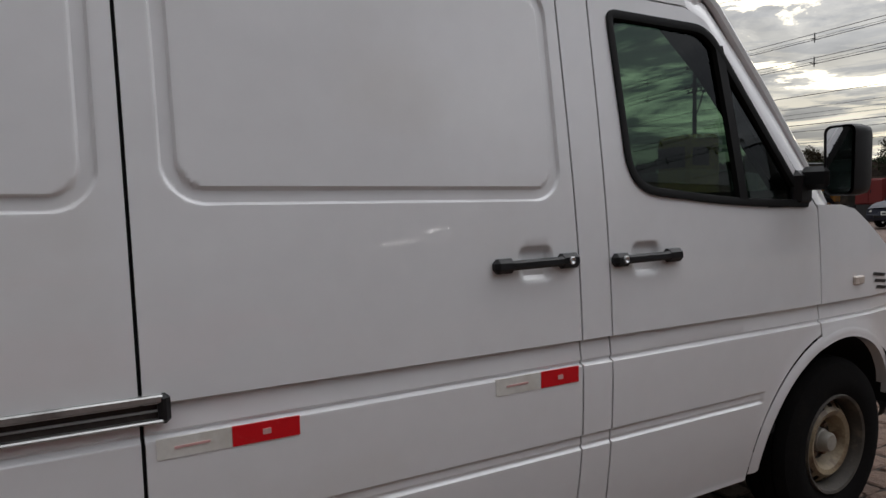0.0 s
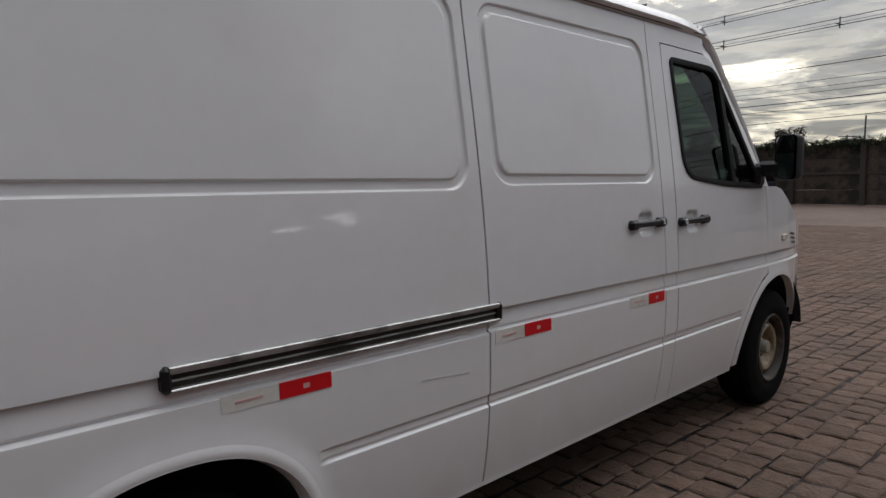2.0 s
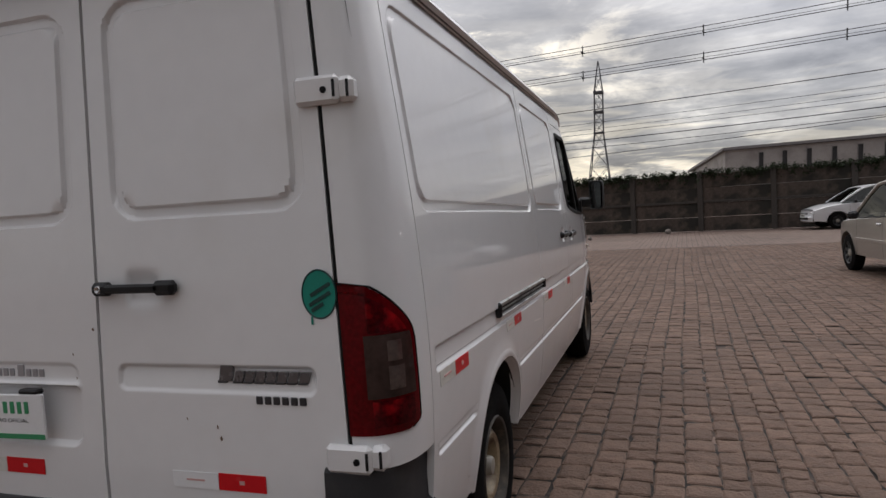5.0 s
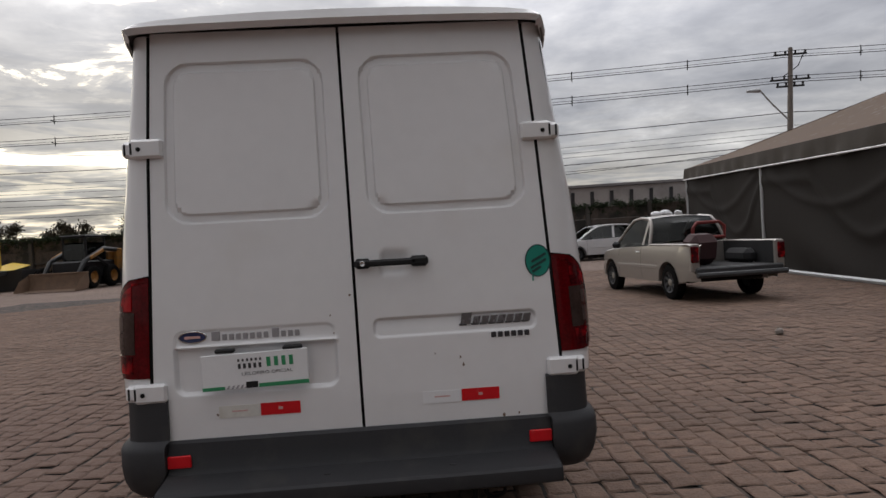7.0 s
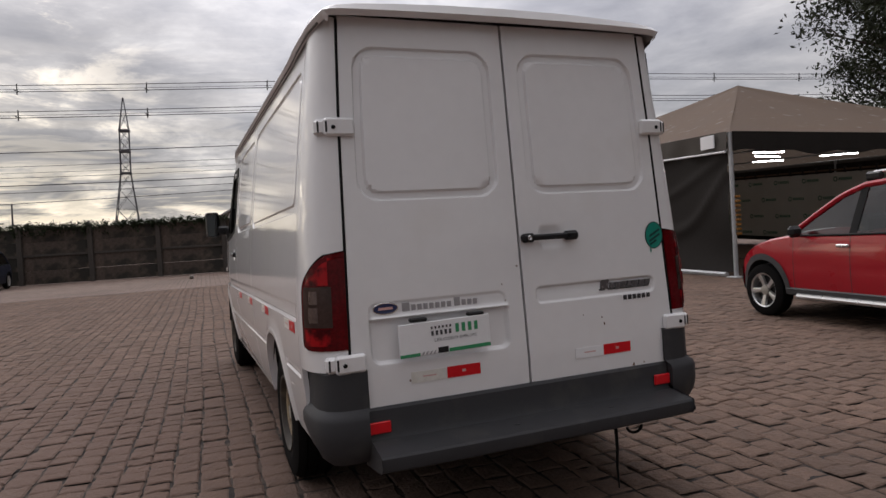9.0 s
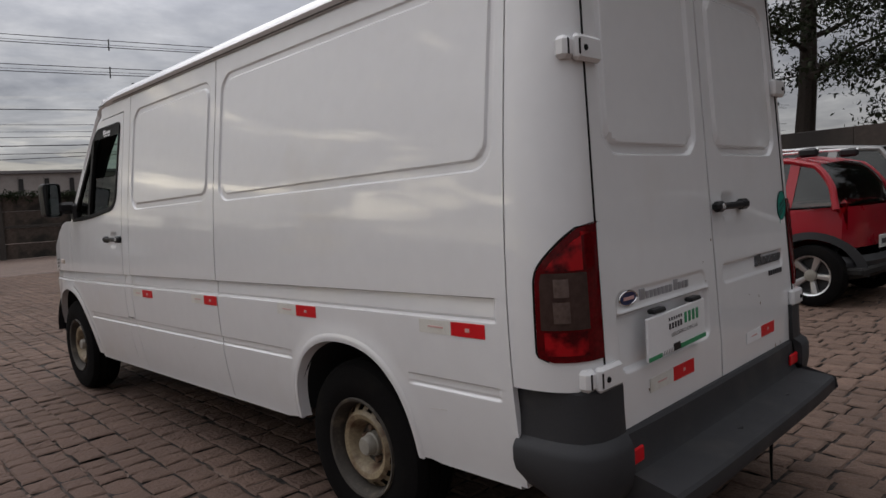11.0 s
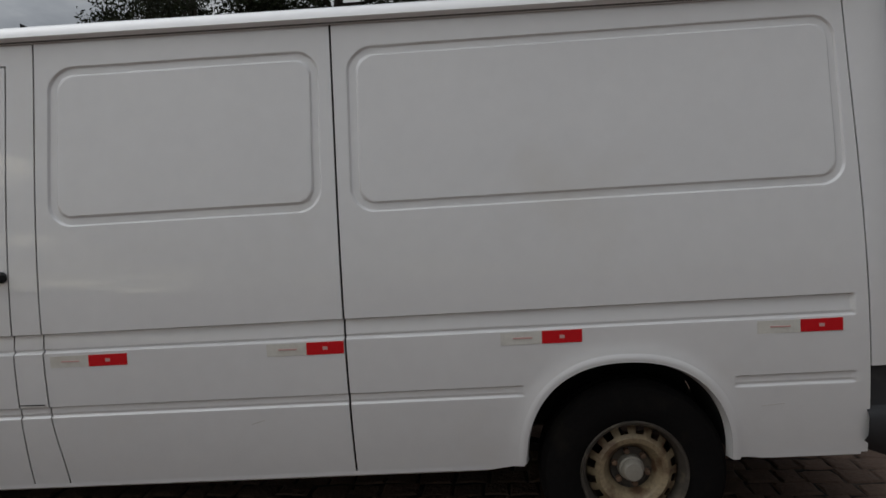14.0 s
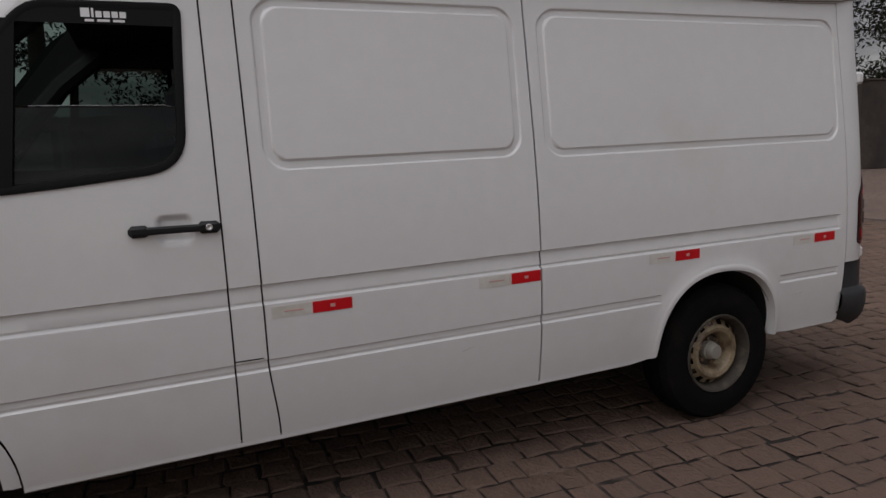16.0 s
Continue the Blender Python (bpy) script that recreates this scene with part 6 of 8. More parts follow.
def north_wall():
    m = frame_between(WALL_A, WALL_B)
    ob = thing("wall_north", "weathered precast concrete boundary wall with ivy along its top", "wall", at=m, kind="structure")
    rng = np.random.default_rng(8)
    length = (WALL_B - WALL_A).length
    bay = 2.74
    first = 0.62
    n = int((length - first) / bay)
    post = Shape().box((0, -0.05, 1.22), (0.20, 0.24, 2.48), 0.02).mesh("wall_post", M_WALLPOST)
    slabs = [Shape().box((0, 0, 0), (bay - 0.19, 0.07, 0.57), 0.012).mesh("wall_slab", M_WALL) for _ in range(2)]
    band = Shape().box((0, -0.035, 0), (bay - 0.19, 0.10, 0.10), 0.012).mesh("wall_rail", M_WALLPOST)
    for k in range(n + 1):
        x = first + bay * k
        part("wall_post", post, None, ob).matrix_local = pose(x, 0, 0)
        if k < n:
            for j in range(4):
                p = part("wall_slab", slabs[j % 2], None, ob)
                p.matrix_local = pose(x + bay / 2, rng.normal(0, 0.006), 0.29 + 0.58 * j + (0.05 if j > 1 else 0), 0, 0, rng.normal(0, 0.12))
            part("wall_rail", band, None, ob).matrix_local = pose(x + bay / 2, 0, 1.21)
    c = np.c_[rng.uniform(0, length, 2600), rng.normal(-0.10, 0.10, 2600), 2.40 + rng.normal(0, 0.05, 2600)]
    drop = rng.random(2600) < 0.22
    c[drop, 2] -= rng.uniform(0.05, 0.40, drop.sum())
    part("ivy", leaves(rng, c, 0.06, 0.050, 52000), M_IVY, ob, "dark green ivy on the wall top", smooth=0, kind="stuff")


def east_wall():
    a, b = Vector((17.2, -4.0, 0)), Vector((13.6, -30.0, 0))
    m = frame_between(a, b)
    ob = thing("wall_east", "tall rendered concrete boundary wall under trees", "wall", at=m, kind="structure")
    for k in range(-9, 14):
        h = 3.44 if k >= 1 else 2.6
        part("wall_panel", Shape().box((2.0 * k + 1.0, 0.02 * (k % 2), h / 2), (1.99, 0.16, h), 0.015), M_RIGHTWALL, ob)
        if k % 2 == 0:
            part("wall_post", Shape().box((2.0 * k, 0.12, h / 2), (0.22, 0.20, h), 0.015), M_RIGHTWALL, ob)
    part("wall_cap", Shape().box((15.0, 0.0, 3.47), (26, 0.24, 0.06), 0.012), M_RIGHTWALL, ob)


north_wall()
east_wall()


def logo_marks(rows, cols, pitch_x, pitch_z, x0, z0):
    """Rows of round marks with bars beside them, staggered."""
    s = Shape()
    for r in range(rows):
        for c in range(cols):
            x, z = x0 + pitch_x * c + (pitch_x / 2 if r % 2 else 0), z0 + pitch_z * r
            ring = [(x + 0.085 * math.cos(a), z + 0.085 * math.sin(a)) for a in [2 * math.pi * k / 14 for k in range(14)]]
            inner = [(x + 0.048 * math.cos(a), z + 0.048 * math.sin(a)) for a in [2 * math.pi * k / 14 for k in range(14)]]
            s.grid([[(a, 0, b) for a, b in ring + ring[:1]], [(a, 0, b) for a, b in inner + inner[:1]]])
            for k in range(7):
                s.add([(x + 0.13 + 0.075 * k + a, 0, z - 0.045 + b) for a, b in ((0, 0), (0.055, 0), (0.055, 0.09), (0, 0.09))], [(0, 1, 2, 3)])
    return s


def banner_fence():
    """Printed cloth panels on frames before the east wall."""
    a, b = Vector((16.8, 1.5, 0)), Vector((16.05, -4.3, 0))
    d = (b - a).normalized()
    total = (b - a).length
    n = 3
    for k in range(n):
        p = a + d * (total * k / n)
        m = frame_between(p, p + d)
        ob = thing("banner_panel", "pale printed banner stretched on a metal frame", "banner", "banner fence", at=m)
        w = total / n - 0.06
        rows = [[(x, 0.02 * math.sin(x * 3 + z * 2 + k), z) for x in spread(0.03, w, 0.25)] for z in spread(0.05, 2.10, 0.25)]
        part("cloth", Shape().grid(rows), M_BANNER, ob)
        part("print_marks", Shape().add([(x, y - 0.028, z) for x, y, z in logo_marks(4, 2, 1.0, 0.44, 0.16, 0.50).v], logo_marks(4, 2, 1.0, 0.44, 0.16, 0.50).f), M_BANNERMARK, ob, "green marks and bars", smooth=0, kind="stuff")
        for x in (0.015, w + 0.015):
            part("post", Shape().box((x, -0.03, 1.07), (0.05, 0.05, 2.14), 0.006), M_RUST, ob)
        part("top_bar", Shape().box((w / 2, -0.03, 2.13), (w, 0.04, 0.03), 0.006), M_RUST, ob)


banner_fence()

# ---------------------------------------------------------------- marquee
TENT_O = Vector((8.62, 7.28, 0))
TENT = Matrix(((0.991, 0.131, 0, TENT_O.x), (-0.131, 0.991, 0, TENT_O.y), (-0.031, 0.033, 1, 0), (0, 0, 0, 1)))


def marquee():
    """Local x runs along the open front, y back along the side; eaves are level, legs reach the paving."""
    W, D, E, V = 9.3, 13.3, 2.82, 2.44
    ob = thing("marquee", "large marquee with a brown tarpaulin roof and dark side cloths", "tent")

    def at(x, y, z):
        return tuple(TENT @ Vector((x, y, z)))

    def foot(x, y):
        p = TENT @ Vector((x, y, 0))
        return Vector((p.x, p.y, 0))

    rng = np.random.default_rng(2)
    peak = (W / 2, 5.5, 4.87)

    def sheet(a, b, c, d, n=14, sag=0.10):
        rows = []
        for i in range(n + 1):
            u = i / n
            row = []
            for j in range(n + 1):
                v = j / n
                p = (Vector(a) * (1 - u) + Vector(b) * u) * (1 - v) + (Vector(d) * (1 - u) + Vector(c) * u) * v
                p.z -= sag * math.sin(math.pi * v) * (0.6 + 0.4 * math.sin(math.pi * u)) + 0.015 * math.sin(9 * u + 4 * v)
                row.append(at(*p))
            rows.append(row)
        return Shape().grid(rows)

    c0, c1, c2, c3 = (-0.05, -0.05, E), (W + 0.05, -0.05, E), (W + 0.05, D, E), (-0.05, D, E)
    for ca, cb in ((c0, c1), (c3, c0), (c1, c2), (c2, c3)):
        part("roof_sheet", sheet(ca, cb, peak, peak), M_CANVASROOF, ob, "faded brown tarpaulin with pale scuffs")
    for (xa, ya), (xb, yb), mat_ in (((0, 0), (0, D), M_VALANCE), ((0, 0), (W, 0), M_CANVASDARK), ((W, 0), (W, D), M_VALANCE), ((0, D), (W, D), M_VALANCE)):
        n = 60
        rows = []
        for z, k in ((E + 0.01, 0.0), (E - 0.12, 0.5), (E - 0.26, 1.0), (V, 1.3)):
            rows.append([at(xa + (xb - xa) * i / n - (0.07 + 0.03 * k * math.sin(i * 1.7) + 0.02 * k * math.sin(i * 0.61 + 3 * z)) * (1 if xa == xb == 0 else -1 if xa == xb else 0), ya + (yb - ya) * i / n - (0.07 + 0.015 * k * math.sin(i * 1.7)) * (1 if ya == yb == 0 else 0), z + (0.035 * math.sin(i * 0.9) + 0.02 * math.sin(i * 0.37)) * (k > 1)) for i in range(n + 1)])
        part("valance", Shape().grid(rows), mat_, ob, "hanging cloth valance")
    # side cloth with slack folds
    for y0, y1 in ((0.10, 6.78), (6.90, D - 0.05)):
        rows = []
        ny, nz = 60, 44
        for i in range(ny + 1):
            u = i / ny
            row = []
            for j in range(nz + 1):
                v = j / nz
                fold = 0.05 * math.sin(7 * u + 5.5 * (1 - v) ** 2) * (0.3 + (1 - v)) + 0.035 * math.sin(17 * u - 9 * v) * (1 - v) + 0.055 * math.exp(-(((v - 0.80 + 0.55 * math.sin(math.pi * min(1, 1.6 * u)) * (1 - 0.4 * u)) / 0.05) ** 2)) + 0.04 * math.exp(-(((v - 0.92 + 0.35 * math.sin(math.pi * u)) / 0.04) ** 2))
                p, q = Vector(at(0.03, y0 + (y1 - y0) * u, V + 0.20)), foot(0.03, y0 + (y1 - y0) * u) + Vector((0, 0, 0.09))
                w = q * (1 - v) + p * v
                row.append((w.x - fold, w.y, w.z - 0.10 * math.sin(math.pi * u) * v))
            rows.append(row)
        part("side_cloth", Shape().grid(rows), M_CANVASDARK, ob, "dark grey side cloth with folds")
    for x, y in ((0, 0), (0, 6.84), (0, D), (W / 2, 0), (W, 0), (W, 6.84), (W, D)):
        a, b = foot(x, y), Vector(at(x, y, E))
        part("leg", Shape().tube([a, b], 0.045, 10), M_GALV, ob, "galvanised steel leg")
        part("foot_plate", Shape().box((a.x, a.y, 0.012), (0.26, 0.26, 0.024), 0.006), M_GALV, ob)
    for z in (E - 0.02, V + 0.02):
        part("eave_rail", Shape().tube([at(0, 0, z), at(0, D, z)], 0.03, 8), M_GALV, ob)
    part("eave_rail", Shape().tube([at(0, 0, E - 0.03), at(W, 0, E - 0.03)], 0.03, 8), M_GALV, ob)
    # white tube drawn for the gap of light between valance and side cloth
    part("valance_gap_strip", Shape().tube([at(-0.125, y, V - 0.005) for y in spread(0.0, D, 0.8)], 0.02, 6), M_PLATE, ob, "white strip standing in for the bright gap under the valance")
    part("ground_board", Shape().tube([foot(-0.06, y) + Vector((0, 0, 0.05)) for y in (0.2, 6.0, D)], 0.05, 6), M_GALV, ob, "pale board along the foot of the cloth")
    for x in (3.1, 6.2):
        part("roof_beam", Shape().tube([at(x, 0.1, E - 0.05), at(x, D - 0.1, E - 0.05)], 0.025, 6), M_GALV, ob)
    sign = Shape().box((0, 0, 0), (0.02, 0.42, 0.26), 0.004, Matrix.Translation(at(-0.14, 0.50, 2.66)) @ pose(0, 0, 0, 0, 0, -7.5))
    part("notice", sign, M_PLATE, ob, "white notice on the valance")
    # printed cloth lines the far side, hung from a rail by dark ties
    m = TENT @ pose(W - 0.12, 0.2, 0, 0, 0, 90)
    span = D - 0.4
    rows = [[m @ Vector((x, 0.04 * math.sin(2.2 * x) + 0.02 * math.sin(5.1 * x + z), z)) for x in spread(0, span, 0.2)] for z in spread(0.25, 2.42, 0.28)]
    part("partition", Shape().grid(rows), M_BANNER, ob, "pale printed partition cloth")
    lm = logo_marks(4, 10, 1.32, 0.60, -12.4, 0.40)
    part("print_marks", Shape().add(lm.v, lm.f, m @ pose(0, 0.10, 0, 0, 0, 180)), M_BANNERMARK, ob, "green marks and bars", smooth=0, kind="stuff")
    part("cloth_rail", Shape().tube([tuple(m @ Vector((x, 0.05, 2.50))) for x in (0, span)], 0.03, 8), M_RUST, ob, "dark rail that carries the printed cloth")
    for k in range(22):
        part("tie", Shape().box((0.3 + 0.58 * k, 0.06, 2.50), (0.07, 0.08, 0.20), 0.015, m), M_DARK, ob)
    fan = thing("wall_fan", "dark round fan fixed high on the printed cloth", "fan", at=m @ pose(3.2, 0.22, 2.36) @ Matrix.Scale(0.7, 4))
    part("guard", Shape().lathe([(-0.10, 0.05), (-0.10, 0.20), (-0.06, 0.25), (0.04, 0.25), (0.08, 0.18), (0.10, 0.0)], 20, pose(0, 0, 0, 0, 0, 90)), M_BLACK, fan)
    part("arm", Shape().tube([(0, -0.26, 0.12), (0, -0.05, 0.0)], 0.025, 6), M_BLACK, fan)
    part("inner_back", Shape().grid([[at(x, y, z) for z in (0.1, 2.7)] for x, y in ((W - 0.02, 0.1), (W - 0.02, D - 0.1), (0.1, D - 0.1))]), M_CANVASDARK, ob)
    tape = Shape()
    base = foot(0.0, 0.0)
    for k in range(9):
        tape.box((base.x + 0.05, base.y - 0.05, 0.85 + 0.09 * k), (0.10, 0.10, 0.05), 0.01)
    part("warning_tape", tape, M_YELLOW, ob, "yellow tape wound on the leg")
    for (xa, ya), (xb, yb) in (((2.13, 1.96), (2.75, 1.70)), ((2.85, 2.78), (3.80, 3.04)), ((4.32, 4.66), (4.79, 4.03)), ((4.78, 2.80), (5.06, 1.95))):
        lamp = thing("tube_light", "lit white fluorescent tube under the tent roof", "lamp", "tent tube lights")
        part("tube", Shape().tube([at(xa, ya, E - 0.22), at(xb, yb, E - 0.22)], 0.015, 8), M_TUBE, lamp)
        part("batten", Shape().tube([at(xa, ya, E - 0.18), at(xb, yb, E - 0.18)], 0.02, 6), M_CLADDING, lamp)
        part("hanger", Shape().tube([at((xa + xb) / 2, (ya + yb) / 2, E - 0.16), at((xa + xb) / 2, (ya + yb) / 2, E + 0.45)], 0.006, 5), M_GALV, lamp)


marquee()

# ---------------------------------------------------------------- poles, cables, tower, buildings
LINE0, LINED = Vector((7.0, 39.5, 0)), Vector((0.985, -0.172, 0))


def line_at(s, h, back=0.0):
    p = LINE0 + LINED * s + Vector((0.172, 0.985, 0)) * back
    return p + UP * h


def street_pole(s, lamp_side):
    ob = thing("utility_pole", "concrete utility pole with crossarms and a street lamp", "pole", "street poles")
    p0, p1 = line_at(s, -0.5), line_at(s, 11.6)
    part("pole", Shape().tube([p0, p1], [0.23, 0.13], 12), M_POLE, ob)
    for h, w in ((11.2, 1.9), (9.7, 2.3), (9.3, 1.6)):
        part("crossarm", Shape().tube([line_at(s - w / 2, h), line_at(s + w / 2, h)], 0.06, 6), M_WIRE, ob)
        for k in (-0.45, -0.15, 0.15, 0.45):
            part("insulator", Shape().tube([line_at(s + w * k, h), line_at(s + w * k, h + 0.22)], [0.05, 0.07], 6), M_WIRE, ob)
    part("transformer_frame", Shape().tube([line_at(s - 0.4, 9.9), line_at(s + 0.45, 10.5), line_at(s + 0.8, 11.3)], 0.03, 5), M_WIRE, ob)
    a = line_at(s, 7.2)
    tip = line_at(s + 2.1 * lamp_side, 9.0, -1.0)
    part("lamp_arm", Shape().tube([a, line_at(s + 1.2 * lamp_side, 8.2, -0.5), tip], 0.05, 6), M_GALV, ob)
    part("lamp_head", Shape().tube([tip, tip + LINED * 0.75 * lamp_side], [0.14, 0.08], 8), M_GALV, ob)


street_pole(17.0, -1)
street_pole(-42.0, 1)


def cable(name, s0, s1, h0, h1, sag, r, back=0.0, label="black overhead cable strung between street poles"):
    n = 40
    pts = [line_at(s0 + (s1 - s0) * k / n, h0 + (h1 - h0) * k / n - sag * 4 * (k / n) * (1 - k / n), back) for k in range(n + 1)]
    return tagged(new(name, Shape().tube(pts, r, 5).mesh(name, M_WIRE)), label, "cable", "overhead cables")


for s0, s1 in ((-42, 17), (17, 76), (-101, -42)):
    for h, back, r in ((11.35, -0.3, 0.020), (11.05, 0.0, 0.022), (11.25, 0.3, 0.012), (9.85, -0.3, 0.020), (9.55, 0.0, 0.022), (9.75, 0.3, 0.012), (7.75, 0, 0.024), (6.95, 0, 0.013), (6.6, 0.2, 0.011), (6.3, 0, 0.013), (5.85, 0, 0.026), (5.45, 0.2, 0.016)):
        cable("overhead_cable", s0, s1, h, h, 0.35 if h > 9 else 0.55, r, back)
    cable("overhead_cable", s0, s1, 4.6, 5.7, 0.8, 0.018)
    for h in (11.0, 9.5):
        s = s0 + 4
        while s < s1 - 2:
            t = (s - s0) / (s1 - s0)
            z = h - 0.35 * 4 * t * (1 - t)
            sp = thing("cable_spacer", "small dark spacer clamped between cables", "spacer", "cable spacers")
            part("bar", Shape().tube([line_at(s, z - 0.12), line_at(s, z + 0.50)], 0.035, 5), M_WIRE, sp)
            part("clamp", Shape().tube([line_at(s - 0.05, z + 0.1, -0.3), line_at(s + 0.05, z + 0.1, 0.3)], 0.03, 5), M_WIRE, sp)
            s += 7.0


def lattice_tower():
    ob = thing("lattice_tower", "tall grey steel lattice power pylon behind the wall", "pylon")
    base = Vector((-11.6, 160, 0)) - UP * 2

    def corner(h, k):
        w = lerp(h, [0, 20, 29.5, 36.5], [3.4, 1.0, 0.95, 0.05])
        return base + UP * h + Vector((w * (1 if k in (0, 1) else -1), w * (1 if k in (1, 2) else -1), 0))

    hs = [0, 6.5, 12, 16.5, 20, 22.4, 24.8, 27.2, 29.5, 33, 36.5]
    for k in range(4):
        part("leg", Shape().tube([corner(h, k) for h in hs], 0.11, 5), M_LATTICE, ob)
    for a, b in zip(hs, hs[1:]):
        s = Shape()
        for k in range(4):
            s.tube([corner(a, k), corner(b, (k + 1) % 4)], 0.055, 4)
            s.tube([corner(a, (k + 1) % 4), corner(b, k)], 0.055, 4)
            s.tube([corner(b, k), corner(b, (k + 1) % 4)], 0.05, 4)
        part("bracing", s, M_LATTICE, ob, kind="stuff")
    part("platform", Shape().box((0, 0, 0), (2.4, 2.4, 0.35), 0.05, Matrix.Translation(base + UP * 20)), M_LATTICE, ob)
    for h in (24.8, 29.3):
        part("antenna_ring", Shape().box((0, 0, 0), (2.3, 2.3, 0.5), 0.05, Matrix.Translation(base + UP * h)), M_LATTICE, ob)


lattice_tower()


def warehouse():
    ob = thing("warehouse", "long pale warehouse with dark window slots behind the wall", "building")
    o = Vector((13.4, 147.0, -3.76))
    d = Vector((0.985, -0.172, 0))
    back = Vector((0.172, 0.985, 0))

    def at(s, b, h):
        return tuple(o + (d * s + back * b + UP * h) * 2.2)

    L, H = 62, 6.6
    part("wall", Shape().add([at(0.5, 0, 0), at(L, 0, 0), at(L, 0, H), at(0.5, 0, H)], [(0, 1, 2, 3)]), M_WAREHOUSE, ob)
    part("gable_wall", Shape().add([at(0.5, 0, 0), at(0.5, 0, H), at(-4.5, 14, 5.2), at(-4.5, 14, 0)], [(0, 1, 2, 3)]), M_WAREHOUSE, ob)
    part("roof", Shape().add([at(0.3, -0.3, H), at(L + 0.3, -0.3, H), at(L + 0.3, 14, H + 0.2), at(-4.7, 14, 5.4), at(0.3, -0.3, H + 0.25), at(L + 0.3, -0.3, H + 0.25), at(L + 0.3, 14, H + 0.4), at(-4.7, 14, 5.6)], [(0, 1, 5, 4), (4, 5, 6, 7), (0, 4, 7, 3), (0, 3, 2, 1)]), M_WHROOF, ob)
    part("eave_band", Shape().add([at(0.4, -0.12, H - 0.05), at(L, -0.12, H - 0.05), at(L, -0.12, H + 0.1), at(0.4, -0.12, H + 0.1)], [(0, 1, 2, 3)]), M_DARK, ob)
    for k in range(30):
        s = 3.35 + 1.92 * k
        w = part("window_slot", Shape().add([at(s, -0.06, 4.0), at(s + 0.36, -0.06, 4.0), at(s + 0.36, -0.06, H - 0.45), at(s, -0.06, H - 0.45)], [(0, 1, 2, 3)]), M_DARK, ob, "dark tall window slot")
        part("frame", Shape().tube([at(s - 0.05, -0.1, 3.9), at(s - 0.05, -0.1, H - 0.35)], 0.05, 4), M_WHROOF, w)
    part("low_roof", Shape().add([at(18, -6, 3.6), at(46, -6, 3.6), at(46, -0.2, 4.4), at(18, -0.2, 4.4), at(18, -6, 3.2), at(46, -6, 3.2)], [(0, 1, 2, 3), (4, 5, 1, 0)]), M_WHROOF, ob)


warehouse()


def far_pole(x, h, arms):
    """A slim mast on the skyline, with short crossarms."""
    ob = thing("far_pole", "slim dark utility pole on the skyline behind the wall", "pole", "poles on the skyline", at=Matrix.Translation((x, 80, 0)) @ Vector((0, 0, 1)).rotation_difference(UP).to_matrix().to_4x4())
    part("shaft", Shape().tube([(0, 0, -3), (0, 0, h)], [0.13, 0.08], 8), M_LATTICE, ob)
    for dz, half in arms:
        part("crossarm", Shape().box((0, 0, h - dz), (2 * half, 0.10, 0.12), 0.01), M_LATTICE, ob)


far_pole(-26.3, 5.1, ((0.3, 0.5), (1.0, 0.4)))
far_pole(-19.3, 4.9, ((0.15, 0.8), (0.5, 0.5)))
far_pole(-17.7, 6.8, ())
far_pole(-10.5, 4.7, ((0.2, 0.5), (0.8, 0.35)))

# ---------------------------------------------------------------- trees


def tree_meshes(seed, height, crown_from, radius, n, leaf, mat_leaf, trunk_r):
    rng = np.random.default_rng(seed)
    s = Shape()
    bend = rng.normal(0, 0.03, 2)
    pts = [Vector((bend[0] * h + 0.12 * math.sin(h * 0.5 + seed), bend[1] * h, h)) for h in np.linspace(-0.2, height * 0.92, 12)]
    s.tube(pts, [trunk_r * (1 - 0.85 * k / 11) * (1.25 if k == 0 else 1) for k in range(12)], 10)
    ends = []
    limbs = int(15 + height * 0.6)
    for k in range(limbs):
        t = crown_from + (1 - crown_from) * (k + 0.5) / limbs
        h = t * height * 0.92
        base = pts[min(10, int(t * 11))].lerp(pts[min(11, int(t * 11) + 1)], t * 11 % 1)
        az = k * 2.4 + rng.uniform(-0.5, 0.5)
        reach = radius * (1.05 - 0.55 * ((t - crown_from) / (1 - crown_from)) ** 1.3) * rng.uniform(0.6, 1.1)
        lift = rng.uniform(0.05, 0.6)
        p, path = base.copy(), [base.copy()]
        for j in range(4):
            p = p + Vector((math.cos(az), math.sin(az), lift)).normalized() * reach / 4 + Vector(rng.normal(0, 0.12, 3)) * reach / 5
            az += rng.normal(0, 0.3)
            path.append(p.copy())
            if j > 0:
                ends.append(p.copy())
            if j in (1, 2):
                tw = p + Vector(rng.normal(0, 1, 3)).normalized() * reach * 0.32
                s.tube([p, tw], [trunk_r * 0.10, trunk_r * 0.03], 4)
                ends.append(tw)
        s.tube(path, [trunk_r * f for f in (0.30, 0.22, 0.15, 0.09, 0.04)], 6)
    c = np.array([tuple(e) for e in ends])
    return s.mesh("trunk", M_BARK), leaves(rng, c, radius * 0.075, leaf, n).mesh("crown", mat_leaf, 0)


TALL = [tree_meshes(11, 17.0, 0.20, 5.2, 19000, 0.105, M_LEAF, 0.36), tree_meshes(23, 14.5, 0.12, 4.6, 19000, 0.10, M_LEAF, 0.28), tree_meshes(37, 19.0, 0.28, 4.8, 19000, 0.11, M_LEAF, 0.42)]
SMALL = [tree_meshes(51, 4.6, 0.30, 1.7, 4200, 0.085, M_LEAFWARM, 0.10), tree_meshes(67, 3.6, 0.05, 2.1, 9000, 0.09, M_LEAFWARM, 0.10)]


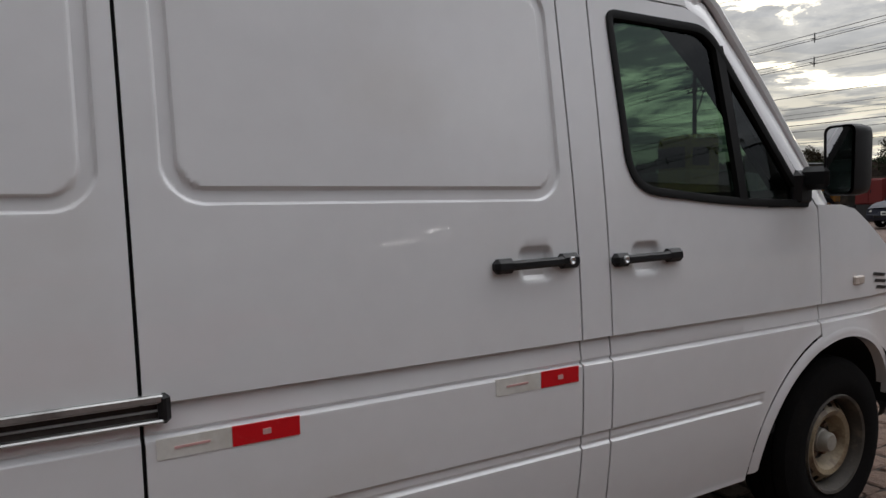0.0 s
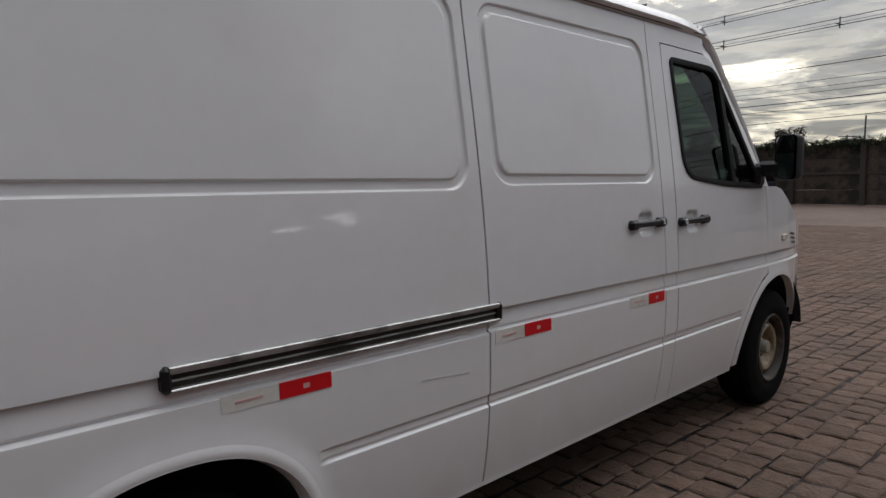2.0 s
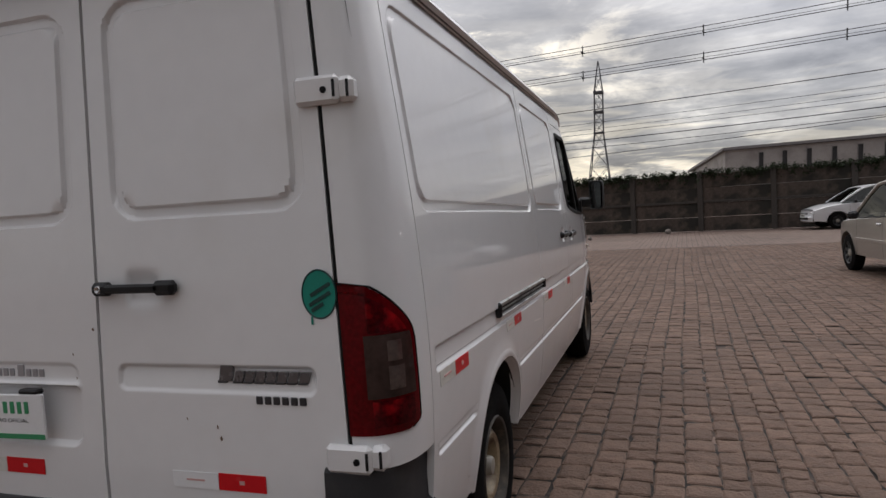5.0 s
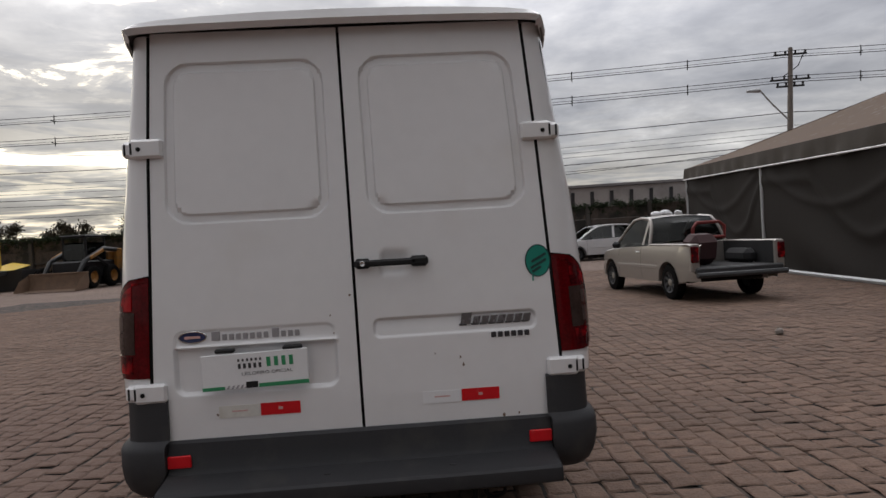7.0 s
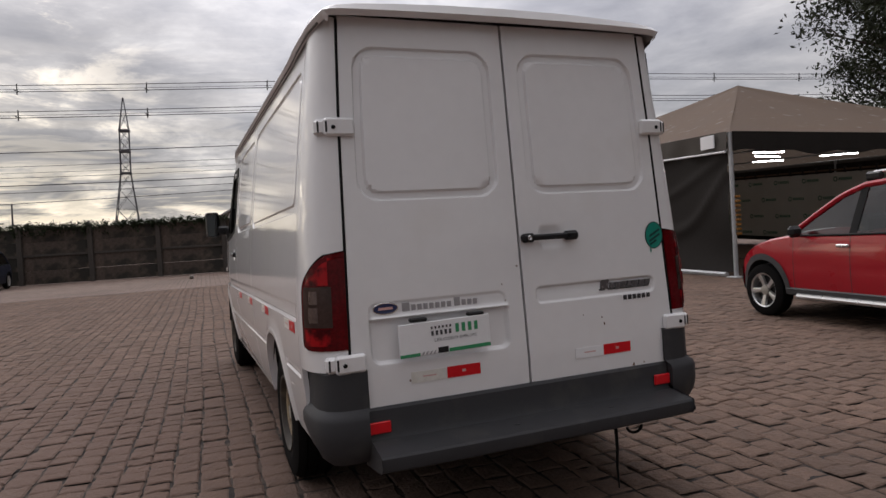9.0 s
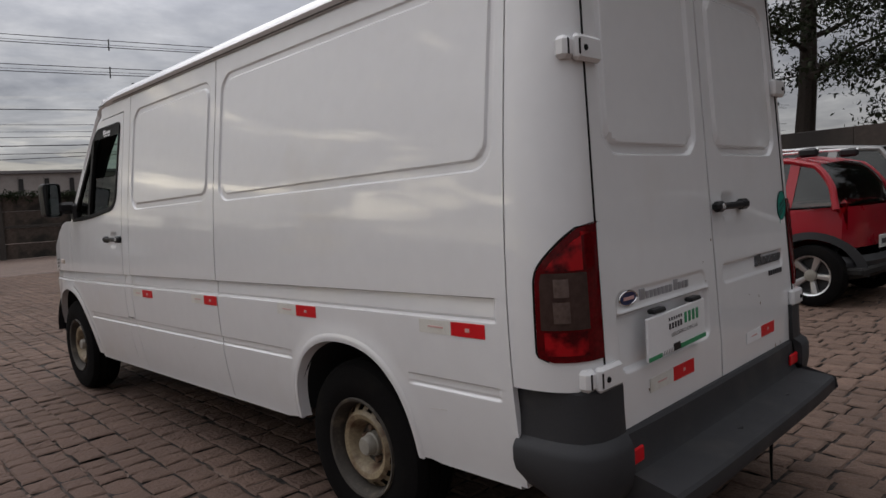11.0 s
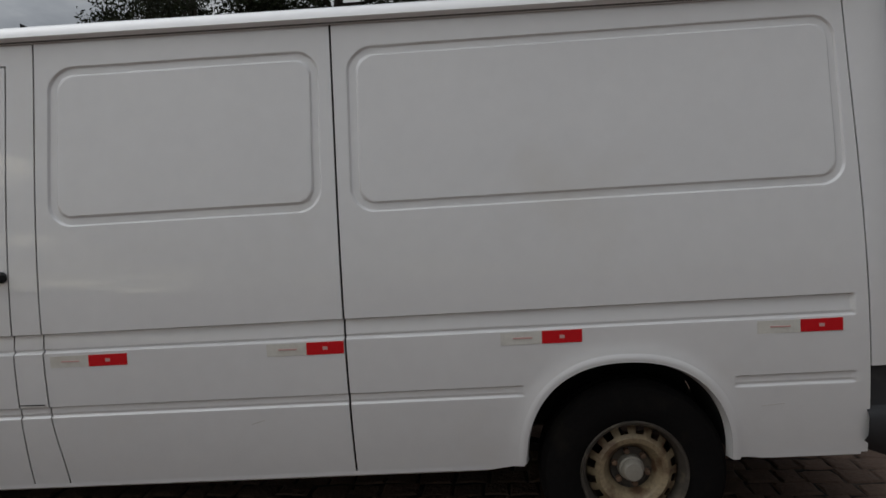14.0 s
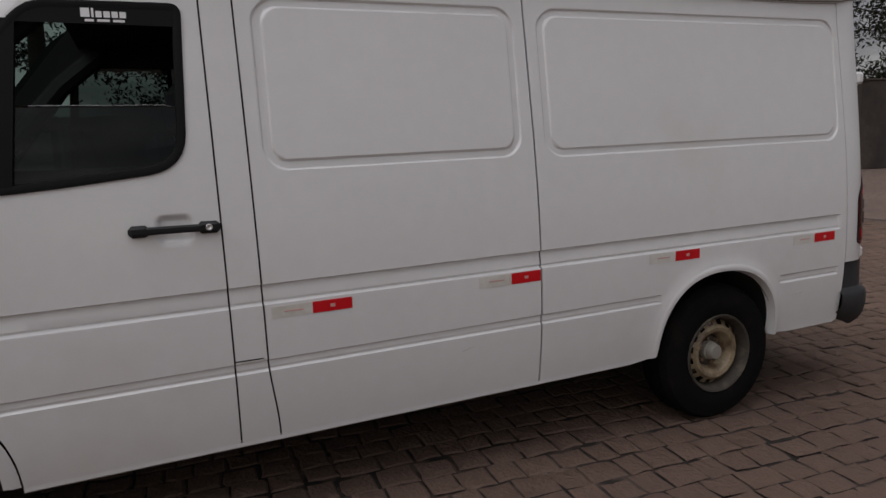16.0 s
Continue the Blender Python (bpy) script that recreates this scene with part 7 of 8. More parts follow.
def plant(kind, place, turn, scale, label, group):
    ob = thing("tree", label, "tree", group, at=Matrix.Translation(place) @ Vector((0, 0, 1)).rotation_difference(UP).to_matrix().to_4x4() @ pose(0, 0, 0, 0, 0, turn) @ Matrix.Scale(scale, 4))
    part("trunk", kind[0], None, ob)
    part("crown", kind[1], None, ob, kind="stuff")


tall_label = "tall dark eucalyptus tree standing behind the east wall"
for k, (x, y, turn, sc) in enumerate(((24.5, 13.2, 10, 1.0), (28.5, 17.5, 130, 1.0), (27.0, 8.0, 250, 1.05), (24.5, 2.1, 60, 0.92), (25.0, -3.0, 190, 1.08), (22.5, -0.6, 300, 0.95), (23.5, -7.5, 20, 0.98), (27.5, -5.0, 220, 1.0), (22.8, -11.5, 110, 1.0), (25.5, -15.0, 330, 0.95), (21.0, -18.0, 70, 1.0), (20.0, -24.0, 160, 1.05), (24.0, -28.0, 40, 0.95), (30.0, 1.0, 90, 1.1), (29.0, 12.5, 200, 1.0), (17.5, -30.5, 280, 1.0), (26.5, -0.8, 15, 0.9), (28.0, -9.0, 75, 1.0), (26.5, -12.0, 135, 0.95), (27.5, -18.0, 195, 1.0), (24.5, -21.0, 255, 1.0), (29.0, -2.5, 315, 1.0), (26.0, -6.2, 100, 0.8), (23.8, -9.4, 160, 0.8))):
    plant(TALL[k % 3], (x, y, 0), turn, sc, tall_label, "trees behind the east wall")
for k, (x, y, sc) in enumerate(((-13.35, 46, 0.98), (-9.9, 46.5, 0.95), (-6.0, 48, 0.62), (-8.3, 47, 0.92), (-25.0, 44, 0.75), (-27.5, 45, 0.8), (-30, 46, 0.7), (-21.4, 45, 0.85), (-19.0, 46, 1.05), (-23.0, 45.5, 0.7), (-20.0, 45.5, 0.7), (5.0, 55, 0.85), (-36, 46, 1.2), (-41, 48, 1.2), (-33, 47, 0.9), (-21.4, 42.6, 1.12), (-33, 45, 0.9), (-22.6, 42.2, 0.98), (-33, 49, 0.9), (-26.6, 43.0, 1.15))):
    plant(SMALL[k % 2], (x, y, -0.4), 57 * k, sc, "small tree seen over the north wall", "trees beyond the north wall")


def far_hedges():
    rng = np.random.default_rng(5)
    for k in range(2):
        ob = thing("far_tree_line", "dark band of far trees on the skyline", "tree line", kind="stuff")
        y0 = 150 + 60 * k
        rows = [[], []]
        for i in range(241):
            x = -260 + 520 * i / 240
            h = 2.6 + 1.8 * noise.noise(Vector((x * 0.05, k * 7, 0))) + 1.2 * noise.noise(Vector((x * 0.23, k, 3)))
            rows[0].append((x, y0, -3))
            rows[1].append((x, y0, max(0.5, h) + 0.033 * y0 * 0.55))
        part("foliage", Shape().grid(rows), M_HILL, ob, kind="stuff")


far_hedges()

# ---------------------------------------------------------------- other vehicles


def alloy_wheel(name, parent, at, r, rim_r, spokes, mats=(None, None), w=0.19, label="black tyre on a silver alloy wheel"):
    t = Shape().lathe([(-w / 2, rim_r), (-w / 2 - 0.004, (r + rim_r) / 2), (-w / 2 + 0.02, r - 0.008), (-w / 4, r), (w / 4, r), (w / 2 - 0.02, r - 0.008), (w / 2 + 0.004, (r + rim_r) / 2), (w / 2, rim_r + 0.004), (w / 2 - 0.02, rim_r)], 40)
    wheel = part(name, t, M_TYRE, parent, label)
    wheel.matrix_local = at
    part("rim", Shape().lathe([(w / 2 - 0.012, rim_r + 0.004), (w / 2 - 0.004, rim_r), (w / 2 - 0.012, rim_r - 0.014), (-w / 2 + 0.03, rim_r - 0.03)], 40), mats[0] or M_ALLOY, wheel)
    part("brake_disc", Shape().lathe([(w / 2 - 0.085, rim_r - 0.03), (w / 2 - 0.085, 0.0)], 32), M_DARK, wheel)
    for k in range(spokes):
        a = 360 * k / spokes
        s = Shape().grid([[(w / 2 - 0.020 - 0.022 * (1 - f) + dx, dy * (0.7 + 0.5 * f) if abs(dx) < 1 else 0, 0.03 + (rim_r - 0.042) * f) for dx, dy in ((-0.03, -0.032), (0.0, -0.026), (0.006, 0.0), (0.0, 0.026), (-0.03, 0.032))] for f in (0.0, 0.3, 0.6, 0.85, 1.0)])
        sp = part("spoke", s, mats[1] or M_ALLOY, wheel)
        sp.matrix_local = pose(0, 0, 0, a, 0, 0)
    part("hub", Shape().lathe([(w / 2 - 0.05, 0.065), (w / 2 - 0.025, 0.06), (w / 2 - 0.015, 0.035), (w / 2 - 0.014, 0.0)], 20), M_HUB, wheel)
    return wheel


def car(name, label, category, at, paint, wb=2.5, front=0.80, rear=0.65, W=1.66, rail=(), belt=(), sill_z=0.24, r=0.31, rim_r=0.20, spokes=5, cladding=None, doors=(), bed=None, glass_y=(-9, 9), pillars=(), group="parked cars", hood_crown=0.05, handles=(), head=True, steel=False, open_bonnet=0.0, bonnet_paint=None, glass=None, mirror_back=0.42):
    """A car, forward along y, middle of the wheelbase at the origin."""
    glass = glass or M_CARGLASS
    ob = thing(name, label, category, group, at=at)
    y0, y1 = -wb / 2 - rear, wb / 2 + front
    ys = spread(y0, y1, 0.045)
    by, bz = [p[0] for p in belt], [p[1] for p in belt]
    ry, rz = [p[0] for p in rail], [p[1] for p in rail]
    ra = r + 0.065

    def top(y):
        return lerp(y, by, bz)

    def plan(y):
        t = max(0.0, (y - (y1 - 0.75)) / 0.75, (y0 + 0.55 - y) / 0.55)
        return 1 - 0.17 * t ** 2.4

    def low(y):
        z = sill_z + 0.05 * smooth01((abs(y) - wb / 2 - 0.25) / 0.4)
        for m in (-wb / 2, wb / 2):
            d = abs(y - m)
            if d < ra:
                z = max(z, r + math.sqrt(ra * ra - d * d) * 0.98)
        return z

    def flank(y, z):
        b = top(y)
        t = (z - 0.58) / 0.40
        return W / 2 * plan(y) * (1 - 0.045 * t * t) - 0.012 * math.exp(-(((z - (0.62 + 0.03 * y)) / 0.02) ** 2)) * 0.5

    for side in (1, -1):
        rows = []
        for y in ys:
            zs = spread(low(y), top(y), (top(y) - low(y)) / 15)
            rows.append([(side * flank(y, z), y, z) for z in zs] + [(side * (flank(y, top(y)) - 0.03), y, top(y) + 0.022)])
        part("body_side", Shape().grid(rows), paint, ob)
        for m in (-wb / 2, wb / 2):
            arc = []
            for k in range(25):
                a = math.pi * (-0.08 + 1.16 * k / 24)
                yy, zz = m + ra * math.cos(a), r + ra * math.sin(a) * 0.98
                zz = max(zz, sill_z)
                g = 0.075 if cladding else 0.012
                y2, z2 = m + (ra + g) * math.cos(a), max(sill_z, r + (ra + g) * math.sin(a) * 0.98)
                z2, zc = min(z2, top(y2)), min(zz, top(yy))
                arc.append([(side * (flank(yy, zc) - 0.25), yy, zz), (side * (flank(yy, zc) + 0.008), yy, zz), (side * (flank(y2, z2) + 0.010), y2, z2)])
            part("wheel_arch", Shape().grid(arc), cladding or paint, ob)
        for y in doors:
            part("door_seam", Shape().grid([[(side * (flank(y, z) + 0.0015), y + d + 0.03 * (z - 0.8), z) for z in spread(max(low(y) + 0.05, 0.30), top(y), 0.08)] for d in (-0.004, 0.004)]), M_DARK, ob)
        for y in handles:
            part("door_handle", Shape().box((side * (flank(y, 0.82) + 0.012), y, top(y) - 0.095), (0.03, 0.16, 0.032), 0.01), M_ALLOY, ob, "bright door handle")
        if cladding:
            part("side_cladding", Shape().grid([[(side * (flank(y, z) + o), y, z) for z, o in ((sill_z - 0.02, -0.03), (sill_z, 0.012), (0.36, 0.014), (0.375, 0.0))] for y in spread(-wb / 2 + ra, wb / 2 - ra, 0.1)]), cladding, ob, "dark sill cladding")
            part("side_step", Shape().tube([(side * (W / 2 - 0.005), y, 0.285) for y in spread(-wb / 2 + 0.55, wb / 2 - 0.55, 0.2)], 0.032, 8), M_ALLOY, ob, "bright side step bar")
        else:
            part("side_strip", Shape().grid([[(side * (flank(y, z) + o), y, z) for z, o in ((0.53, 0.0), (0.535, 0.010), (0.585, 0.010), (0.59, 0.0))] for y in spread(-wb / 2 + ra + 0.05, wb / 2 - ra - 0.05, 0.1)]), paint, ob)
        # side windows
        g0, g1 = ry[0], ry[-1]
        xs = W / 2 * 0.94

        def cabin_x(z, y):
            return xs * (1 - 0.02 * abs(y)) - (z - top(y)) * 0.30

        cols = [y for y in spread(g0, g1, 0.05) if lerp(y, ry, rz) - top(y) > 0.02 and glass_y[0] <= y <= glass_y[1]]
        rows = [[(side * cabin_x(z, y), y, z) for z in spread(top(y) + 0.01, lerp(y, ry, rz), (lerp(y, ry, rz) - top(y) - 0.01) / 6)] for y in cols]
        part("side_window", Shape().grid(rows), glass, ob, "dark side window").visible_shadow = False
        part("roof_rail", Shape().tube([(side * cabin_x(lerp(y, ry, rz), y), y, lerp(y, ry, rz) - 0.012) for y in spread(g0, g1, 0.06)], 0.034, 8), paint, ob)
        part("window_line", Shape().tube([(side * (cabin_x(top(y), y) + 0.012), y, top(y) + 0.018) for y in spread(g0 + 0.05, g1 - 0.02, 0.1)], 0.012, 6), M_RUBBER, ob)
        for y, wd, mt in pillars:
            part("pillar", Shape().grid([[(side * (cabin_x(z, y) + 0.006), y + d - 0.10 * (z - top(y)), z) for z in spread(top(y), lerp(y, ry, rz), (lerp(y, ry, rz) - top(y)) / 4)] for d in (-wd / 2, wd / 2)]), paint if mt else M_RUBBER, ob)
        mirror = part("door_mirror", Shape().box((side * (W / 2 + 0.07), g1 - mirror_back, top(g1 - mirror_back) + 0.07), (0.17, 0.10, 0.13), 0.04), M_BLACK, ob, "black door mirror")
        for m in (-wb / 2, wb / 2):
            alloy_wheel("wheel", ob, pose(side * (W / 2 - 0.105), m, r, 20 * m, 0, 0 if side > 0 else 180), r, rim_r, spokes, (M_CLADDING, M_CLADDING) if steel else (None, None), label="black tyre on a dark steel wheel" if steel else "black tyre on a silver alloy wheel")
    # bonnet, boot, windows and roof across the car
    dys = [y for y in ys if not (bed and bed[0] < y < bed[1])]
    rows = [[((flank(y, top(y)) - 0.03) * f, y, top(y) + 0.022 + hood_crown * (1 - f * f)) for f in spread(-1, 1, 0.125)] for y in (dys if not bed else [y for y in dys if y > bed[1]])]
    if open_bonnet:
        # the lid stands up on its hinges before the windscreen, over a dark engine bay
        hy = ry[-1] - 0.02
        lid = [r for r in rows if r[0][1] >= hy]
        rest = [r for r in rows if r[0][1] < hy + 0.03]
        lid_m = Matrix.Translation((0, hy, top(hy) + 0.03)) @ pose(0, 0, 0, open_bonnet, 0, 0) @ Matrix.Translation((0, -hy, -top(hy) - 0.02))
        under = [[(x * 0.97, y, z - 0.035) for x, y, z in r] for r in lid]
        s = Shape().grid([[tuple(lid_m @ Vector(p)) for p in r] for r in lid])
        s.grid([[tuple(lid_m @ Vector(p)) for p in r] for r in under])
        rim = [r[0] for r in lid] + lid[-1] + [r[-1] for r in lid[::-1]]
        rim2 = [r[0] for r in under] + under[-1] + [r[-1] for r in under[::-1]]
        s.grid([[tuple(lid_m @ Vector(p)) for p in rim], [tuple(lid_m @ Vector(p)) for p in rim2]])
        part("bonnet", s, bonnet_paint or paint, ob, "bonnet propped open")
        part("engine_bay", Shape().box((0, (hy + y1) / 2, top(y1) - 0.06), (W * 0.78, y1 - hy - 0.05, 0.16), 0.02), M_DARK, ob)
        rows = rest
    part("scuttle" if open_bonnet else "bonnet", Shape().grid(rows), paint, ob)

    def across(ya, yb):
        return [[((xs * (1 - 0.02 * abs(y)) - (lerp(y, ry, rz) - top(y)) * 0.30) * f, y + 0.10 * (1 - f * f) * (1 if y > (ry[0] + ry[-1]) / 2 else -1) * (1 if lerp(y, ry, rz) < max(rz) - 0.10 else 0.3), lerp(y, ry, rz) + 0.035 * (1 - f * f)) for f in spread(-1, 1, 0.125)] for y in spread(ya, yb, 0.05)]

    hi = [y for y, z in rail if z > max(rz) - 0.11]
    part("windscreen", Shape().grid(across(max(hi), ry[-1])), glass, ob, "raked windscreen").visible_shadow = False
    part("roof", Shape().grid(across(min(hi), max(hi))), paint, ob)
    part("rear_window", Shape().grid(across(ry[0], min(hi))), glass, ob, "dark rear window").visible_shadow = False
    # ends
    for y, d in ((y1, 1), (y0, -1)):
        if bed and d < 0:
            continue
        rows = [[(flank(y, z) * f, y + d * (0.10 * (1 - abs(f) ** 3) + (0.03 if z < 0.55 else 0)), z) for f in spread(-1, 1, 0.125)] for z in spread(low(y), top(y) + 0.02, 0.06)]
        part("end_panel", Shape().grid(rows), paint, ob)
        part("bumper", Shape().grid([[(flank(y, z) * f * 1.01, y + d * (0.13 * (1 - abs(f) ** 3) + 0.02 + o), z) for f in spread(-1, 1, 0.125)] for z, o in ((0.26, -0.06), (0.30, 0.0), (0.44, 0.02), (0.50, -0.02))]), cladding or paint, ob)
        plate = part("number_plate", Shape().box((0, y + d * 0.165, 0.50 if d > 0 else 0.62), (0.40, 0.012, 0.13), 0.004), M_BANNER, ob, "pale number plate with a plain bar")
        part("plate_bar", Shape().box((0, y + d * 0.173, 0.50 if d > 0 else 0.62), (0.30, 0.004, 0.05), 0.0), M_BADGEDK, plate)
        for side in (1, -1):
            m = Matrix.Translation((side * (W / 2 - 0.25), y - d * 0.015, top(y) - 0.075)) @ pose(0, 0, 0, 0, 0, -side * d * 32)
            if d > 0:
                part("headlamp", Shape().box((0, 0, 0), (0.28, 0.12, 0.13), 0.05, m), M_HEADLAMP, ob, "clear headlamp")
            else:
                part("tail_lamp", Shape().box((side * 0.05, 0, 0.0), (0.15, 0.12, 0.34), 0.04, m), M_LAMPBRIGHT, ob, "red tail lamp")
        if d > 0:
            part("grille", Shape().box((0, y + 0.085, top(y) - 0.10), (0.62, 0.06, 0.085), 0.02), M_BLACK, ob)
            part("grille_bar", Shape().box((0, y + 0.12, top(y) - 0.10), (0.58, 0.02, 0.014), 0.005), M_ALLOY, ob)
            part("air_intake", Shape().box((0, y + 0.145, 0.40), (0.9, 0.04, 0.10), 0.02), M_BLACK, ob)
    part("floor_pan", Shape().box((0, 0, sill_z + 0.05), (W * 0.84, wb + 0.9, 0.08), 0.02), M_UNDER, ob)
    part("seats", Shape().box((W * 0.22, -0.02, 0.88), (0.46, 0.14, 0.58), 0.05).box((-W * 0.22, -0.02, 0.88), (0.46, 0.14, 0.58), 0.05).box((0, 0.62, 0.78), (W * 0.78, 0.25, 0.22), 0.05), M_SEAT, ob)
    return ob


def place(x, y, heading):
    """Where a car stands; heading is how far it turns from +y towards +x."""
    return pose(x, y, 0, 0, 0, -heading)


HATCH_RAIL = [(-1.72, 0.96), (-1.62, 1.22), (-1.42, 1.42), (-1.1, 1.475), (-0.5, 1.495), (0.0, 1.47), (0.30, 1.40), (0.62, 1.22), (1.06, 0.94)]
HATCH_BELT = [(-1.95, 0.86), (-1.7, 0.93), (-0.8, 0.92), (0.4, 0.885), (1.0, 0.87), (1.5, 0.80), (1.85, 0.70), (2.05, 0.62)]

# red crossover hatchback beside the tent
red_rail = [(-1.40, 0.98), (-1.33, 1.24), (-1.18, 1.42), (-0.9, 1.49), (-0.4, 1.50), (-0.15, 1.48), (0.12, 1.385), (0.42, 1.20), (0.74, 0.985)]
red_belt = [(-1.55, 0.93), (-1.38, 0.985), (-0.8, 0.965), (0.4, 0.945), (0.74, 0.945), (1.05, 0.90), (1.35, 0.82), (1.52, 0.74), (1.62, 0.64)]
RED_AT = place(5.75, 2.18, 7.0)
red = car("red_crossover_car", "red crossover hatchback with dark cladding and a roof rack", "car", RED_AT, M_RED, wb=2.32, front=0.46, rear=0.26, W=1.60, rail=red_rail, belt=red_belt, sill_z=0.30, r=0.312, rim_r=0.205, spokes=5, cladding=M_CLADDING, doors=(0.66, -0.10, -0.82), handles=(-0.02, -0.74), pillars=((-0.10, 0.09, 0), (-0.92, 0.10, 1)), hood_crown=0.05, mirror_back=0.20)
for sx in (-0.50, 0.50):
    part("roof_rack_rail", Shape().tube([(sx, -1.15, 1.585), (sx, -0.7, 1.60), (sx, -0.16, 1.595)], 0.014, 8), M_ALLOY, red, "silver roof rack rail")
    for yy in (-1.05, -0.16):
        part("rack_foot", Shape().box((sx, yy, 1.555), (0.06, 0.20, 0.095), 0.025), M_BLACK, red)

# champagne pickup with its tailgate down
pick_rail = [(-0.50, 0.98), (-0.42, 1.28), (-0.28, 1.44), (0.1, 1.475), (0.45, 1.44), (0.72, 1.28), (1.18, 0.93)]
pick_belt = [(-2.25, 0.93), (-1.5, 0.945), (-0.5, 0.935), (0.5, 0.90), (1.1, 0.87), (1.6, 0.82), (1.9, 0.74), (2.05, 0.66)]
PICK_AT = place(5.50, 10.10, -4.0)
pick = car("pickup_truck", "champagne pickup truck with an open bed and loose load", "pickup", PICK_AT, M_BEIGE, wb=2.60, front=0.72, rear=0.86, W=1.64, rail=pick_rail, belt=pick_belt, sill_z=0.30, r=0.305, rim_r=0.185, spokes=8, doors=(0.85, -0.20), handles=(-0.08,), pillars=((-0.22, 0.09, 1),), bed=(-2.3, -0.52), glass_y=(-0.36, 9), steel=True, glass=M_PICKGLASS)


def pickup_bed():
    w, y0, y1 = 0.68, -2.14, -0.56
    part("bed_floor", Shape().box((0, (y0 + y1) / 2, 0.56), (1.46, y1 - y0, 0.04), 0.005), M_LINER, pick, "dark bed floor")
    for sx in (-1, 1):
        part("bed_wall", Shape().box((sx * 0.70, (y0 + y1) / 2, 0.76), (0.05, y1 - y0, 0.40), 0.01), M_LINER, pick, "black bed liner")
        part("bed_rail", Shape().box((sx * 0.735, (y0 + y1) / 2, 0.955), (0.12, y1 - y0 + 0.04, 0.04), 0.015), M_BEIGE, pick)
        part("bed_arch", Shape().box((sx * 0.56, -1.30, 0.70), (0.24, 0.72, 0.26), 0.08), M_LINER, pick)
        part("rear_post", Shape().box((sx * 0.745, y0 + 0.03, 0.74), (0.15, 0.10, 0.46), 0.02), M_BEIGE, pick)
        part("tail_lamp", Shape().box((sx * 0.755, y0 - 0.015, 0.80), (0.13, 0.05, 0.27), 0.015), M_LAMPBRIGHT, pick, "red tail lamp")
    part("cab_back", Shape().box((0, -0.55, 0.76), (1.44, 0.05, 0.42), 0.01), M_BEIGE, pick)
    part("rear_sill", Shape().box((0, y0 - 0.02, 0.53), (1.52, 0.12, 0.10), 0.02), M_CLADDING, pick)
    part("rear_bumper_bar", Shape().tube([(-0.78, y0 - 0.12, 0.46), (0.78, y0 - 0.12, 0.46)], 0.045, 8), M_CLADDING, pick, "dark tubular rear bumper")
    for sx in (-0.45, 0.45):
        part("bumper_bracket", Shape().box((sx, y0 - 0.07, 0.46), (0.07, 0.14, 0.05), 0.01), M_CLADDING, pick)
    load = piece("seat_cushion", Shape().box((0, 0, 0), (0.60, 0.40, 0.52), 0.12, PICK_AT @ pose(-0.28, -1.45, 0.86, 8, 0, 12)), M_MAROON, "maroon cushion lying in the pickup bed", "cushion")
    frame_ob = piece("load_hoop", Shape().tube([PICK_AT @ Vector(p) for p in ((0.0, -0.72, 0.62), (0.0, -0.72, 1.22), (0.08, -0.72, 1.32), (0.52, -0.72, 1.32), (0.62, -0.72, 1.24), (0.62, -0.72, 1.04), (0.0, -0.72, 1.04))], 0.032, 8), M_REDBOX, "bent red tube frame behind the pickup cab", "frame")
    for k, (dx, dy, s) in enumerate(((-0.22, 0.48, 0.085), (0.02, 0.55, 0.10), (0.22, 0.44, 0.08))):
        piece("wrapped_bundle", Shape().lathe([(-s * 1.4, 0.02), (-s * 1.1, s * 0.7), (-s * 0.3, s), (s * 0.5, s * 0.9), (s * 1.2, s * 0.6), (s * 1.4, 0.02)], 10, PICK_AT @ pose(dx, dy - 0.2, 1.495 + s * 0.5, 0, 8 * k, 25 * k) @ Matrix.Diagonal((1, 1, 0.7, 1))), M_PACK, "white wrapped bundle on the pickup roof", "bundle", group="bundles on the pickup")


pickup_bed()

# silver saloon, its wiper lifted off the glass
sil_rail = [(-1.95, 1.00), (-1.60, 1.30), (-1.25, 1.42), (-0.7, 1.465), (-0.2, 1.45), (0.25, 1.36), (0.62, 1.18), (1.10, 0.95)]
sil_belt = [(-2.25, 0.95), (-1.9, 1.00), (-0.8, 0.96), (0.4, 0.915), (1.05, 0.89), (1.4, 0.82), (1.65, 0.72), (1.82, 0.62)]
SIL_AT = place(5.10, -2.15, 0.0)
sil = car("silver_saloon_car", "silver saloon car with its bonnet propped open", "car", SIL_AT, M_SILVER, wb=2.63, front=0.50, rear=0.80, W=1.76, rail=sil_rail, belt=sil_belt, sill_z=0.22, r=0.316, rim_r=0.215, spokes=7, doors=(0.80, -0.15), handles=(-0.02, -0.85), pillars=((-0.15, 0.09, 0),), open_bonnet=36.0, bonnet_paint=M_BADGEDK)

